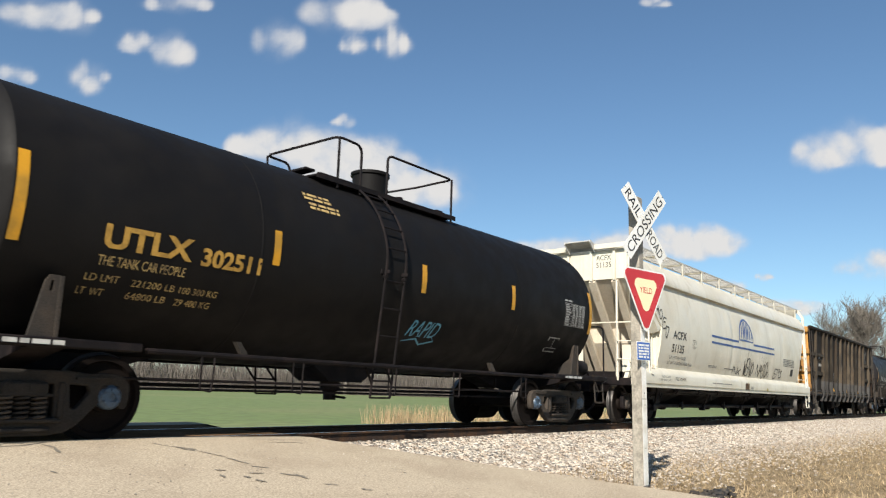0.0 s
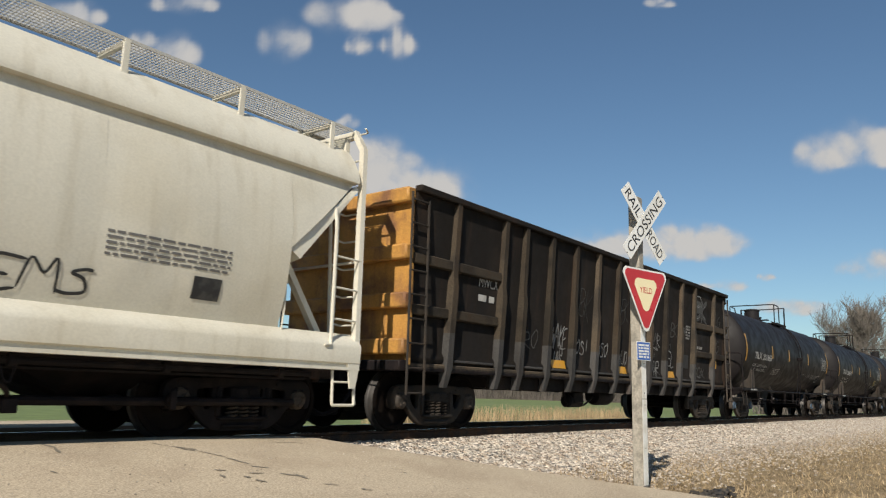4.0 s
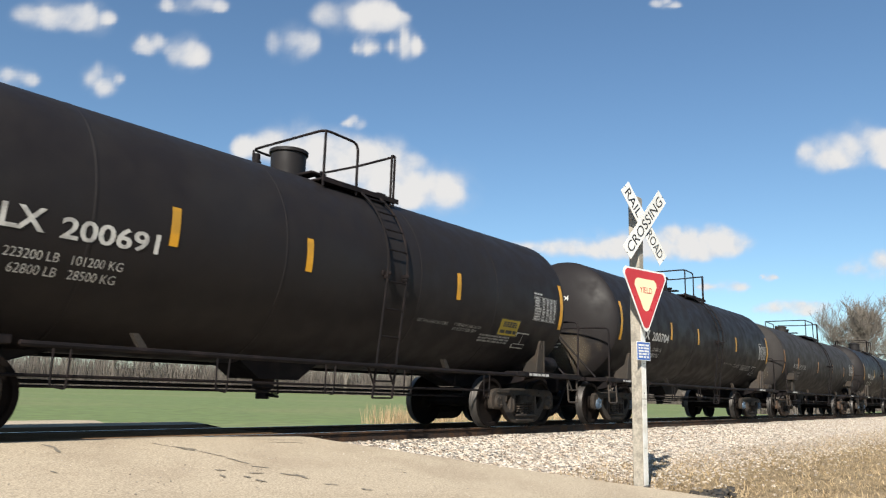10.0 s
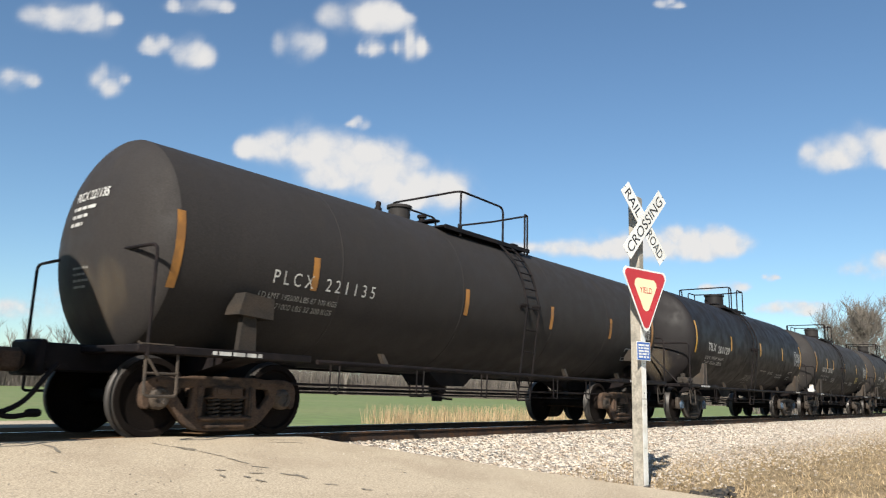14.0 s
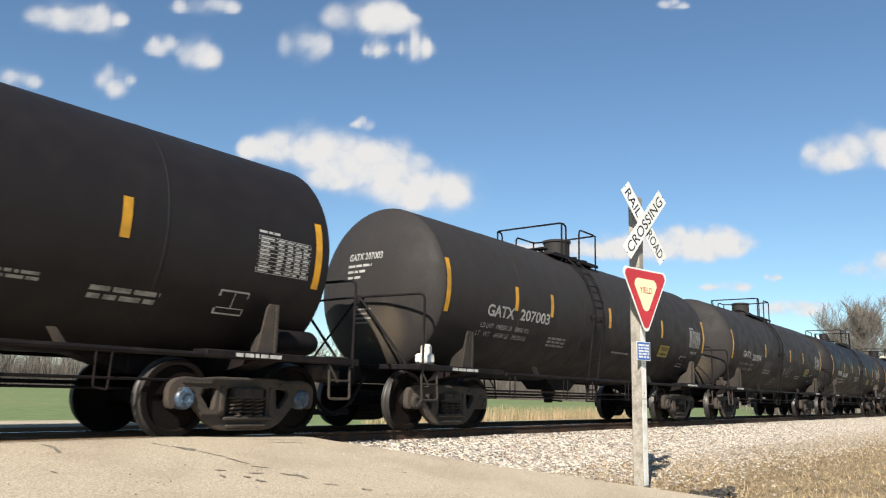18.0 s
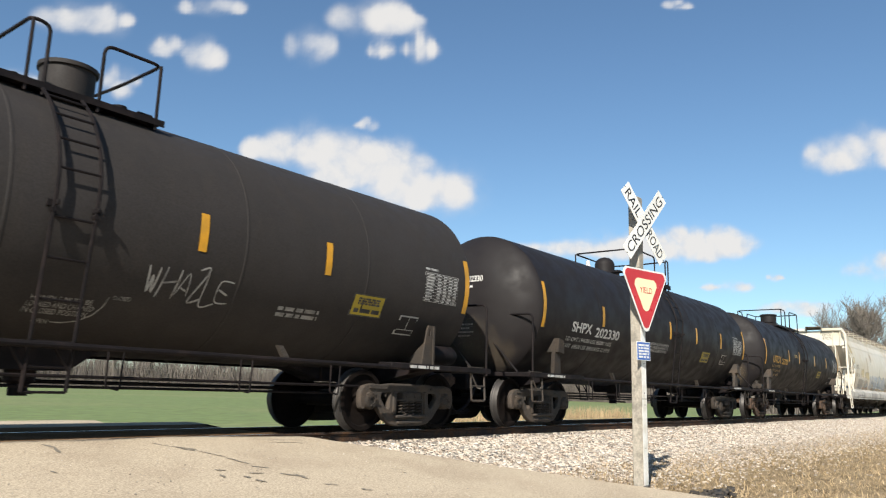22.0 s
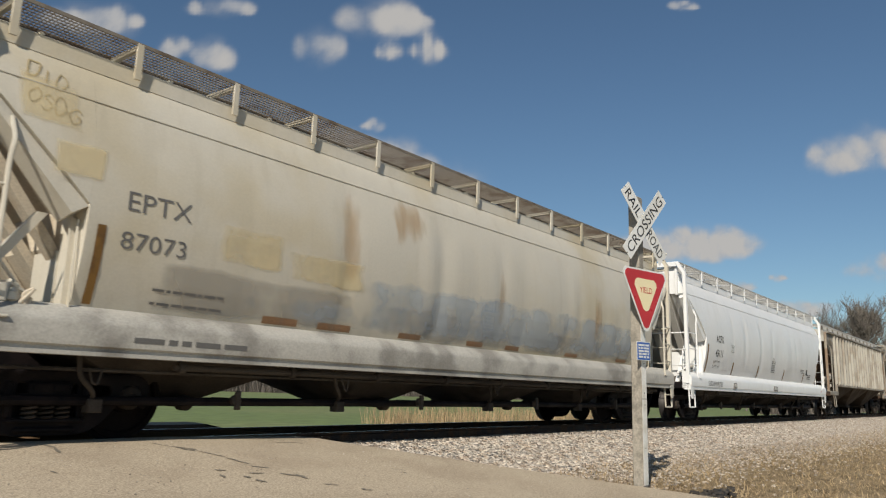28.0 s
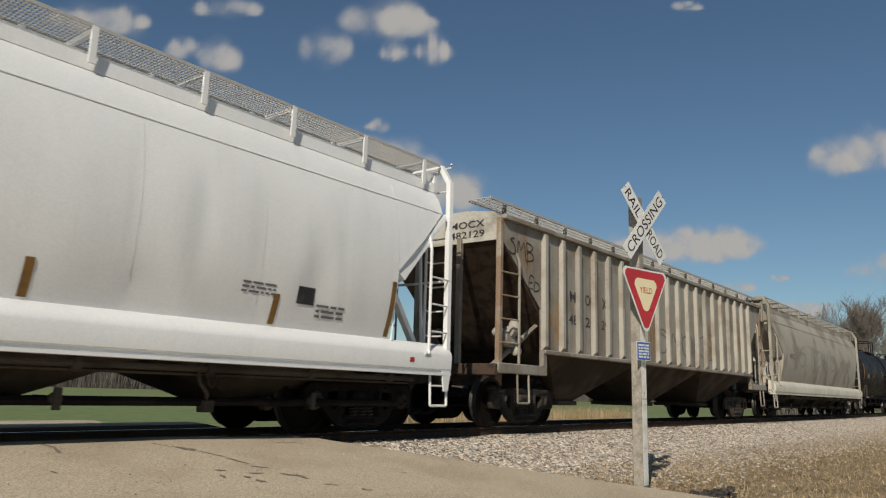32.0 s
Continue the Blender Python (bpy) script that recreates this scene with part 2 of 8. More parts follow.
def material(name, base=(0.5, 0.5, 0.5), rough=0.6, metal=0.0, tint=None, tint_scale=2.0, tint_at=(0.45, 0.65), fine=30.0, fine_amount=0.15,
             bump=0.0, bump_scale=40.0, streak=None, streak_amount=0.6, vary=0.0, dents=0.0, dents_scale=0.8, spec=0.5, rough_vary=0.1):
    """A painted or natural surface: base colour, broad stains, fine grain, downward streaks, relief."""
    mat = bpy.data.materials.new(name)
    mat.use_nodes = True
    nt = mat.node_tree
    bs = nt.nodes["Principled BSDF"]
    bs.inputs["Roughness"].default_value, bs.inputs["Metallic"].default_value = rough, metal
    bs.inputs["Specular IOR Level"].default_value = spec
    co = nt.nodes.new("ShaderNodeTexCoord").outputs["Object"]

    def noise_tex(scale, detail=4.0, vec=co, stretch=None):
        if stretch:
            mp = nt.nodes.new("ShaderNodeMapping")
            mp.inputs["Scale"].default_value = stretch
            nt.links.new(vec, mp.inputs["Vector"])
            vec = mp.outputs["Vector"]
        nz = nt.nodes.new("ShaderNodeTexNoise")
        nz.inputs["Scale"].default_value, nz.inputs["Detail"].default_value = scale, detail
        nt.links.new(vec, nz.inputs["Vector"])
        return nz.outputs["Fac"]

    def ramp(fac, a, b, lo=0.0, hi=1.0):
        mr = nt.nodes.new("ShaderNodeMapRange")
        mr.interpolation_type = "SMOOTHSTEP"
        for key, val in (("From Min", a), ("From Max", b), ("To Min", lo), ("To Max", hi)):
            mr.inputs[key].default_value = val
        nt.links.new(fac, mr.inputs["Value"])
        return mr.outputs["Result"]

    def mix(fac, a, b, kind="MIX"):
        mx = nt.nodes.new("ShaderNodeMix")
        mx.data_type, mx.blend_type = "RGBA", kind
        if isinstance(fac, float):
            mx.inputs["Factor"].default_value = fac
        else:
            nt.links.new(fac, mx.inputs["Factor"])
        for sock, val in ((mx.inputs["A"], a), (mx.inputs["B"], b)):
            if isinstance(val, tuple):
                sock.default_value = (*val, 1)
            else:
                nt.links.new(val, sock)
        return mx.outputs["Result"]

    col = base
    if tint is not None:
        col = mix(ramp(noise_tex(tint_scale, 6), *tint_at), col, tint)
    if streak is not None:
        col = mix(ramp(noise_tex(1.0, 5, stretch=(5.0, 5.0, 0.35)), 0.5, 0.75, 0.0, streak_amount), col, streak)
    g = ramp(noise_tex(fine, 5), 0.25, 0.75, 1 - fine_amount, 1 + fine_amount)
    gm = nt.nodes.new("ShaderNodeCombineColor")
    for k in range(3):
        nt.links.new(g, gm.inputs[k])
    col = mix(1.0, col, gm.outputs[0], "MULTIPLY")
    if vary:
        oi = nt.nodes.new("ShaderNodeObjectInfo").outputs["Random"]
        vm = nt.nodes.new("ShaderNodeCombineColor")
        v = ramp(oi, 0.0, 1.0, 1 - vary, 1 + vary)
        for k in range(3):
            nt.links.new(v, vm.inputs[k])
        col = mix(1.0, col, vm.outputs[0], "MULTIPLY")
    nt.links.new(col, bs.inputs["Base Color"])
    if rough_vary:
        nt.links.new(ramp(noise_tex(3.0, 5), 0.3, 0.7, max(0.03, rough - rough_vary), min(1, rough + rough_vary)), bs.inputs["Roughness"])
    normal = None
    for amount, scale, dist, detail in ((dents, dents_scale, 0.05, 2.0), (bump, bump_scale, 0.004, 6.0)):
        if amount:
            bp = nt.nodes.new("ShaderNodeBump")
            bp.inputs["Strength"].default_value, bp.inputs["Distance"].default_value = amount, dist
            nt.links.new(noise_tex(scale, detail), bp.inputs["Height"])
            if normal is not None:
                nt.links.new(normal, bp.inputs["Normal"])
            normal = bp.outputs["Normal"]
    if normal is not None:
        nt.links.new(normal, bs.inputs["Normal"])
    return mat


BLACK = material("black_paint", (0.01419, 0.01206, 0.01248), 0.58, spec=0.18, tint=(0.01637, 0.01464, 0.01502), tint_scale=0.9, streak=(0.01876, 0.01648, 0.0166), streak_amount=0.25, fine=60, fine_amount=0.07, dents=0.02, dents_scale=0.6, bump=0.03)
DUSTY = material("dusty_black_paint", (0.03067, 0.02761, 0.02657), 0.65, spec=0.12, tint=(0.03277, 0.02945, 0.02869), tint_scale=0.8, streak=(0.03718, 0.03213, 0.02927), streak_amount=0.5, fine=50, fine_amount=0.14, dents=0.025, dents_scale=0.6, bump=0.03)
IRON = material("dark_iron", (0.0095, 0.008096, 0.00882), 0.65, spec=0.10, tint=(0.017, 0.01288, 0.01281), tint_scale=4, fine=80, fine_amount=0.25, bump=0.15, bump_scale=60)
BOGIE = material("weathered_cast_steel", (0.03844, 0.03286, 0.02852), 0.8, spec=0.2, tint=(0.0527, 0.04092, 0.03224), tint_scale=3.5, fine=70, fine_amount=0.3, bump=0.3, bump_scale=50, vary=0.35)
RUSTY = material("rusty_cast_steel", (0.0735, 0.0476, 0.0336), 0.85, spec=0.2, tint=(0.0385, 0.0287, 0.0231), tint_scale=5, fine=70, fine_amount=0.3, bump=0.3, bump_scale=50)
# grey that puts the neighbouring car's shadow into the white hopper's slopes
ENDGREY = material("shaded_white_slope", (0.42, 0.40, 0.37), 0.75, spec=0.2, tint=(0.36, 0.335, 0.30), tint_scale=0.9, fine=40, fine_amount=0.08, bump=0.1)
ENDDUST = material("tan_dusted_paint", (0.52, 0.455, 0.365), 0.8, spec=0.2, tint=(0.56, 0.49, 0.39), tint_scale=0.9, streak=(0.40, 0.30, 0.20), streak_amount=0.6, fine=40, fine_amount=0.12, bump=0.1)
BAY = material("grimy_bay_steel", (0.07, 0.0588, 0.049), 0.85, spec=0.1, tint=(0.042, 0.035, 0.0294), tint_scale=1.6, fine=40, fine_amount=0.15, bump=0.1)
# brown darkened to hold the shade under the ribbed hopper's sill
RIBBAY = material("shade_brown_bay", (0.0527, 0.03968, 0.02976), 0.85, spec=0.1, tint=(0.0868, 0.0682, 0.0527), tint_scale=1.1, fine=40, fine_amount=0.15, bump=0.1)
PALETAN = material("chalky_tan_paint", (0.3784, 0.3483, 0.2967), 0.7, spec=0.2, tint=(0.258, 0.2279, 0.1849), tint_scale=0.9, fine=40, fine_amount=0.1, bump=0.08)
FAINTTAG = material("faint_tan_spray", (0.25, 0.23, 0.20), 0.75, tint=(0.34, 0.31, 0.265), tint_scale=3, fine=60, fine_amount=0.1)
SILLGREY = material("scuffed_grey_sill", (0.43, 0.41, 0.37), 0.65, spec=0.25, tint=(0.25, 0.235, 0.21), tint_scale=1.3, fine=40, fine_amount=0.12, bump=0.1)
WHEEL = material("wheel_steel", (0.0095, 0.0068, 0.0058), 0.8, spec=0.08, tint=(0.0075, 0.0058, 0.0052), tint_scale=3, fine=60, fine_amount=0.25, bump=0.08)
TREAD = material("polished_tread", (0.06, 0.055, 0.052), 0.5, metal=0.6, fine=90, fine_amount=0.15)
CAPBLUE = material("blue_bearing_cap", (0.0528, 0.0858, 0.132), 0.45, tint=(0.0198, 0.0231, 0.0297), tint_scale=9, fine=60, fine_amount=0.2)
STRIPE = material("amber_reflector", (0.5456, 0.264, 0.0132), 0.4, tint=(0.3696, 0.1936, 0.0176), tint_scale=3, fine=90, fine_amount=0.08)
RUSTSTRIPE = material("brown_reflector", (0.20, 0.10, 0.02), 0.5, tint=(0.12, 0.06, 0.015), tint_scale=5, fine=90, fine_amount=0.1)
TABLEINK = material("table_stencil", (0.36, 0.355, 0.34), 0.65, tint=(0.24, 0.235, 0.225), tint_scale=8, fine=60, fine_amount=0.1)
DEEPBLACK = material("fresh_black_paint", (0.007025, 0.006334, 0.006316), 0.62, spec=0.13, tint=(0.008786, 0.007918, 0.007802), tint_scale=0.9, streak=(0.006463, 0.005783, 0.005648), streak_amount=0.4, fine=60, fine_amount=0.12, dents=0.025, dents_scale=0.6, bump=0.03)
LETTER = material("white_lettering", (0.4752, 0.4664, 0.44), 0.6, tint=(0.3168, 0.308, 0.2904), tint_scale=8, fine=60, fine_amount=0.1)
WORNLETTER = material("worn_white_lettering", (0.36, 0.35, 0.33), 0.7, tint=(0.23, 0.225, 0.215), tint_scale=8, fine=60, fine_amount=0.15)
DIMLETTER = material("faded_lettering", (0.26, 0.25, 0.235), 0.7, tint=(0.14, 0.135, 0.13), tint_scale=9, fine=60, fine_amount=0.15)
YELLOWLETTER = material("yellow_lettering", (0.44, 0.25, 0.045), 0.6, tint=(0.30, 0.17, 0.03), tint_scale=8, fine=60, fine_amount=0.1)
DIMYELLOW = material("faded_yellow_lettering", (0.435, 0.3045, 0.116), 0.7, tint=(0.232, 0.1595, 0.0725), tint_scale=9, fine=60, fine_amount=0.1)
BLACKLETTER = material("black_lettering", (0.021, 0.021, 0.0224), 0.6, tint=(0.049, 0.0476, 0.0455), tint_scale=8, fine=60, fine_amount=0.1)
GREYLETTER = material("grey_lettering", (0.13, 0.125, 0.12), 0.6, fine=60, fine_amount=0.1)
CREAM = material("cream_paint", (0.6106, 0.5784, 0.4901), 0.45, tint=(0.5543, 0.5142, 0.4178), tint_scale=0.7, streak=(0.3856, 0.3294, 0.233), streak_amount=0.35, fine=40, fine_amount=0.06, dents=0.3, dents_scale=0.55, bump=0.05)
RUSTPOST = material("rust_streaked_tan", (0.24, 0.165, 0.11), 0.75, tint=(0.33, 0.29, 0.23), tint_scale=2.5, streak=(0.16, 0.09, 0.05), streak_amount=0.6, fine=40, fine_amount=0.15, bump=0.1)
PALERIB = material("pale_rib_paint", (0.36, 0.3375, 0.2925), 0.7, tint=(0.27, 0.2385, 0.1935), tint_scale=1.6, streak=(0.198, 0.135, 0.09), streak_amount=0.5, fine=40, fine_amount=0.1, bump=0.1, vary=0.15)
WALKDARK = material("rusted_grating", (0.19, 0.165, 0.135), 0.75, tint=(0.12, 0.09, 0.065), tint_scale=3, fine=60, fine_amount=0.2)
STAINED = material("stained_cream_paint", (0.5594, 0.5195, 0.4396), 0.5, tint=(0.5035, 0.4396, 0.3197), tint_scale=0.45, streak=(0.3676, 0.3197, 0.2398), streak_amount=0.22, fine=40, fine_amount=0.04, dents=0.35, dents_scale=0.5, bump=0.05)
WHITE = material("white_paint", (0.7601, 0.7601, 0.7514), 0.42, tint=(0.7337, 0.7337, 0.7248), tint_scale=0.8, streak=(0.5834, 0.5834, 0.5657), streak_amount=0.2, fine=40, fine_amount=0.04, dents=0.3, dents_scale=0.5, bump=0.03)
TAN = material("weathered_tan_paint", (0.2952, 0.2706, 0.2296), 0.65, tint=(0.205, 0.1722, 0.1353), tint_scale=1.1, streak=(0.164, 0.1066, 0.0656), streak_amount=0.6, fine=40, fine_amount=0.12, bump=0.1, dents=0.1)
GALV = material("galvanised_grating", (0.41, 0.4018, 0.3772), 0.6, metal=0.0, fine=60, fine_amount=0.2)
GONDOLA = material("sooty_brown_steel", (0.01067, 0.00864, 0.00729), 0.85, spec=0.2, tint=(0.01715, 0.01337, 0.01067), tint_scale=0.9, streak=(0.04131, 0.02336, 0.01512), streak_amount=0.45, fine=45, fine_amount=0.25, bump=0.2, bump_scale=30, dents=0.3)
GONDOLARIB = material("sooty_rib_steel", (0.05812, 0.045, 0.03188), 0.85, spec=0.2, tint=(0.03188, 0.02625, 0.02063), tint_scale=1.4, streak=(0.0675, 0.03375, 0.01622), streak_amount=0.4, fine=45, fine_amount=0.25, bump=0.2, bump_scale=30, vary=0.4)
RIBBASE = material("grey_rib_foot", (0.048, 0.04512, 0.0432), 0.8, tint=(0.0288, 0.02688, 0.02592), tint_scale=1.8, streak=(0.0768, 0.0432, 0.02496), streak_amount=0.3, fine=45, fine_amount=0.25, bump=0.2, vary=0.2)
YELLOWPAINT = material("worn_yellow_paint", (0.425, 0.2125, 0.04675), 0.7, tint=(0.187, 0.085, 0.03825), tint_scale=1.6, streak=(0.136, 0.068, 0.034), streak_amount=0.6, fine=40, fine_amount=0.15, bump=0.1)
SILVERTAG = material("silver_spray", (0.264, 0.2585, 0.2475), 0.6, tint=(0.121, 0.1155, 0.11), tint_scale=5, fine=60, fine_amount=0.2)
DIMTAG = material("faint_silver_spray", (0.06375, 0.06, 0.05475), 0.7, tint=(0.03, 0.02775, 0.02475), tint_scale=4, tint_at=(0.35, 0.6), fine=60, fine_amount=0.2)
BLACKTAG = material("black_spray", (0.025, 0.025, 0.025), 0.7, fine=60, fine_amount=0.2)
BLUETAG = material("blue_spray", (0.10, 0.30, 0.42), 0.6, fine=60, fine_amount=0.2)
BLUEPAINT = material("blue_paint", (0.03, 0.075, 0.24), 0.5, tint=(0.05, 0.10, 0.25), tint_scale=5, fine=60, fine_amount=0.1)
YELLOWPLACARD = material("yellow_placard", (0.297, 0.2268, 0.0162), 0.5, fine=60, fine_amount=0.1)
REDPAINT = material("red_paint", (0.42, 0.03, 0.03), 0.45, fine=60, fine_amount=0.1)
FADEDBLUE = worn_coat("worn_blue_spray", (0.44, 0.50, 0.56), 0.5, 2.0, 0.75)
FADEDYELLOW = worn_coat("worn_yellow_patch", (0.70, 0.58, 0.35), 0.6, 1.3)
RUSTBLEED = worn_coat("rust_bleed", (0.48, 0.29, 0.12), 0.4, 4.0, 0.2)
ROADDIRT = worn_coat("road_dirt", (0.40, 0.37, 0.32), 0.5, 1.2, 0.6)
HEADDUST = worn_coat("tan_head_dust", (0.16, 0.125, 0.085), 0.45, 1.8, 0.5)
RUSTBAND = material("rusted_reflector", (0.26, 0.14, 0.07), 0.7, tint=(0.22, 0.14, 0.085), tint_scale=6, fine=60, fine_amount=0.2)
YELLOWTAG = material("tan_spray", (0.42, 0.33, 0.18), 0.7, tint=(0.3, 0.24, 0.14), tint_scale=6, fine=60, fine_amount=0.2)
CHALKY = material("white_valve_paint", (0.70, 0.68, 0.64), 0.6, tint=(0.45, 0.40, 0.33), tint_scale=9, fine=60, fine_amount=0.2)
FADEDSTRIPE = material("faded_reflector", (0.34, 0.15, 0.03), 0.5, tint=(0.22, 0.10, 0.025), tint_scale=4, fine=90, fine_amount=0.1)
SCUFFED = material("scuffed_sill_paint", (0.468, 0.4446, 0.39), 0.6, tint=(0.2808, 0.2574, 0.2184), tint_scale=2.2, tint_at=(0.52, 0.68), streak=(0.195, 0.1716, 0.1404), streak_amount=0.7, fine=40, fine_amount=0.12, bump=0.1)


# ---- running gear ----
WR = 0.455
BASE = 0.885


def wheelset_mesh(capmat):
    f = Form()
    for s in (-1, 1):
        prof = [(0.08, 0.60), (0.14, 0.655), (0.15, 0.67), (0.36, 0.72), (0.41, 0.685), (0.472, 0.685), (0.484, 0.70), (0.478, 0.718), (0.462, 0.728), (WR, 0.745), (WR - 0.004, 0.83),
                (0.443, 0.84), (0.385, 0.842), (0.365, 0.80), (0.16, 0.79), (0.145, 0.85), (0.085, 0.86)]
        mats = [0] * 4 + [0, 1, 1, 1, 1, 1, 0, 0, 0, 0, 0, 0]
        f.lathe([(r, y * s) for r, y in prof], (0, 0, 0), "y", 40, mats)
        f.lathe([(0.075, 0.86 * s), (0.10, 0.90 * s), (0.13, 0.92 * s), (0.13, 1.01 * s), (0.115, 1.03 * s), (0.10, 1.045 * s), (0.05, 1.05 * s), (0.045, 1.04 * s), (0.0, 1.04 * s)], (0, 0, 0), "y", 20, mat=2)
        for k in range(3):
            a = k * 2.094
            f.lathe([(0.02, 1.04 * s), (0.02, 1.066 * s), (0.0, 1.068 * s)], (0.075 * math.cos(a), 0, 0.075 * math.sin(a)), "y", 6, mat=2)
    f.lathe([(0.08, -0.6), (0.075, 0.0), (0.08, 0.6)], (0, 0, 0), "y", 16, mat=0)
    return f.mesh("wheelset", [WHEEL, TREAD, capmat])


def plate_with_holes(outlines, depth, bevel):
    """A flat casting from closed outlines (x, z), the inner ones cut through, with rounded edges; centred on y = 0."""
    cu = bpy.data.curves.new("casting", "CURVE")
    cu.dimensions, cu.fill_mode = "2D", "BOTH"
    cu.extrude, cu.bevel_depth, cu.bevel_resolution = depth / 2 - bevel, bevel, 1
    for pts in outlines:
        sp = cu.splines.new("POLY")
        sp.points.add(len(pts) - 1)
        for q, (x, z) in zip(sp.points, pts):
            q.co = (x, z, 0, 1)
        sp.use_cyclic_u = True
    ob = bpy.data.objects.new("casting", cu)
    me = bpy.data.meshes.new_from_object(ob)
    out = [(v.co.x, v.co.z, v.co.y) for v in me.vertices], [tuple(p.vertices) for p in me.polygons]
    bpy.data.objects.remove(ob)
    bpy.data.meshes.remove(me)
    bpy.data.curves.remove(cu)
    return out


def rounded(pts, rad, steps=3):
    """A closed outline with its corners rounded."""
    out, n = [], len(pts)
    for i in range(n):
        p, a, b = Vector(pts[i]), Vector(pts[i - 1]), Vector(pts[(i + 1) % n])
        k = min(rad, (a - p).length * 0.45, (b - p).length * 0.45)
        u, w = p + (a - p).normalized() * k, p + (b - p).normalized() * k
        for j in range(steps + 1):
            t = j / steps
            out.append(tuple(u * (1 - t) ** 2 + p * 2 * t * (1 - t) + w * t * t))
    return out


def sideframe_form():
    """The cast side of a truck: an arched top bar, hooked pedestals over the bearings, two side windows and the spring window."""
    f = Form()
    half = [(0.42, 0.70), (0.66, 0.675), (0.86, 0.69), (1.02, 0.66), (1.085, 0.58), (1.085, 0.42), (1.06, 0.35), (1.01, 0.35), (1.00, 0.53), (0.775, 0.53), (0.765, 0.40), (0.69, 0.33), (0.56, 0.19), (0.44, 0.115), (0.28, 0.09)]
    outer = half + [(-x, z) for x, z in reversed(half)]
    side = [(0.43, 0.60), (0.66, 0.585), (0.69, 0.50), (0.54, 0.31), (0.46, 0.33)]
    holes = [side, [(-x, z) for x, z in reversed(side)], [(-0.31, 0.60), (0.31, 0.60), (0.33, 0.225), (-0.33, 0.225)]]
    vs, fs = plate_with_holes([rounded(outer, 0.05), *[rounded(h, 0.04) for h in holes]], 0.10, 0.018)
    f.add([(x, 0.96 + y, z) for x, y, z in vs], fs)
    for s in (-1, 1):
        f.box(s * 0.885 - 0.10, s * 0.885 + 0.10, 0.87, 1.03, 0.53, 0.575, 0.015)
        f.box(s * 0.37 - 0.035, s * 0.37 + 0.035, 0.93, 1.03, 0.24, 0.60, 0.015)
        f.prism([(s * 0.50, 0.655), (s * 0.94, 0.66), (s * 0.94, 0.635), (s * 0.50, 0.63)], 0.93, 1.035)
    f.box(-0.37, 0.37, 0.86, 1.075, 0.20, 0.245, 0.015)
    f.box(-0.30, 0.30, 0.93, 1.045, 0.105, 0.16, 0.02)
    return f


def spring_form():
    f = Form()
    for x in (0.0,):
        pts = [(x + 0.066 * math.cos(a * 0.785), 1.01 + 0.066 * math.sin(a * 0.785), 0.245 + a * 0.0058) for a in range(40)]
        f.tube(pts, 0.014, 5)
    return f


MESHES = {}


def shared(key, build):
    if key not in MESHES:
        MESHES[key] = build()
    return MESHES[key]


WHEELSETS = []


def bogie(car, x, cap="grey", steel=None):
    """A three-piece truck under the car at x, with two wheelsets that turn."""
    steel = steel or BOGIE
    bol = Form()
    bol.box(-0.22, 0.22, -1.07, 1.07, 0.46, 0.60, 0.02)
    bol.box(-0.27, 0.27, -1.07, 1.07, 0.455, 0.485, 0.01)
    for y in (-1.078, 1.078):
        bol.box(-0.17, -0.03, y - 0.006, y + 0.006, 0.505, 0.575, 0.004)
        bol.box(0.03, 0.17, y - 0.006, y + 0.006, 0.505, 0.575, 0.004)
    for y in (-0.86, 0.86):
        bol.box(-0.32, 0.32, y - 0.05, y + 0.05, 0.21, 0.48, 0.015)
    bol.box(-0.16, 0.16, -0.35, 0.35, 0.58, 0.70, 0.02)
    bol.box(-0.62, -0.5, -0.75, 0.75, 0.34, 0.42, 0.01)
    bol.box(0.5, 0.62, -0.75, 0.75, 0.34, 0.42, 0.01)
    b = part("bogie", shared(("bolster", steel.name), lambda: bol.mesh("bolster", steel)), None, car, at=pose(x, 0, 0))
    for s in (-1, 1):
        part("sideframe", shared(("sideframe", steel.name), lambda: sideframe_form().mesh("sideframe", steel)), None, b, at=pose(0, 0, 0, 0, 0, 0 if s > 0 else 180))
        for dx in (-0.16, 0.0, 0.16):
            part("spring", shared("spring", lambda: spring_form().mesh("spring", BOGIE)), None, b, at=pose(dx, 0, 0, 0, 0, 0 if s > 0 else 180))
        w = part("wheelset", shared(("wheelset", cap), lambda: wheelset_mesh({"blue": CAPBLUE, "rust": RUSTY}.get(cap, BOGIE))), None, b, at=pose(s * BASE, 0, WR))
        WHEELSETS.append((w, s * BASE, random.uniform(0, 360)))
    return b


def coupler(car, x, s):
    """Coupler shank and knuckle at one end; s is the way it points."""
    f = Form()
    f.box(min(x, x + s * 0.55), max(x, x + s * 0.55), -0.07, 0.07, 0.76, 0.90, 0.02)
    f.box(min(x + s * 0.5, x + s * 0.78), max(x + s * 0.5, x + s * 0.78), -0.14, 0.16, 0.70, 0.96, 0.05)
    part("coupler", f, RUSTY, car)
    h = Form()
    h.bend([(x - s * 0.1, -0.42, 0.80), (x + s * 0.02, -0.45, 0.66), (x + s * 0.22, -0.44, 0.36), (x + s * 0.58, -0.40, 0.22), (x + s * 0.86, -0.36, 0.27)], 0.028, 0.25, 8)
    h.lathe([(0.03, -0.08), (0.045, -0.05), (0.045, 0.05), (0.03, 0.08)], (x + s * 0.84, -0.36, 0.27), "x", 8)
    part("air_hose", h, IRON, car)


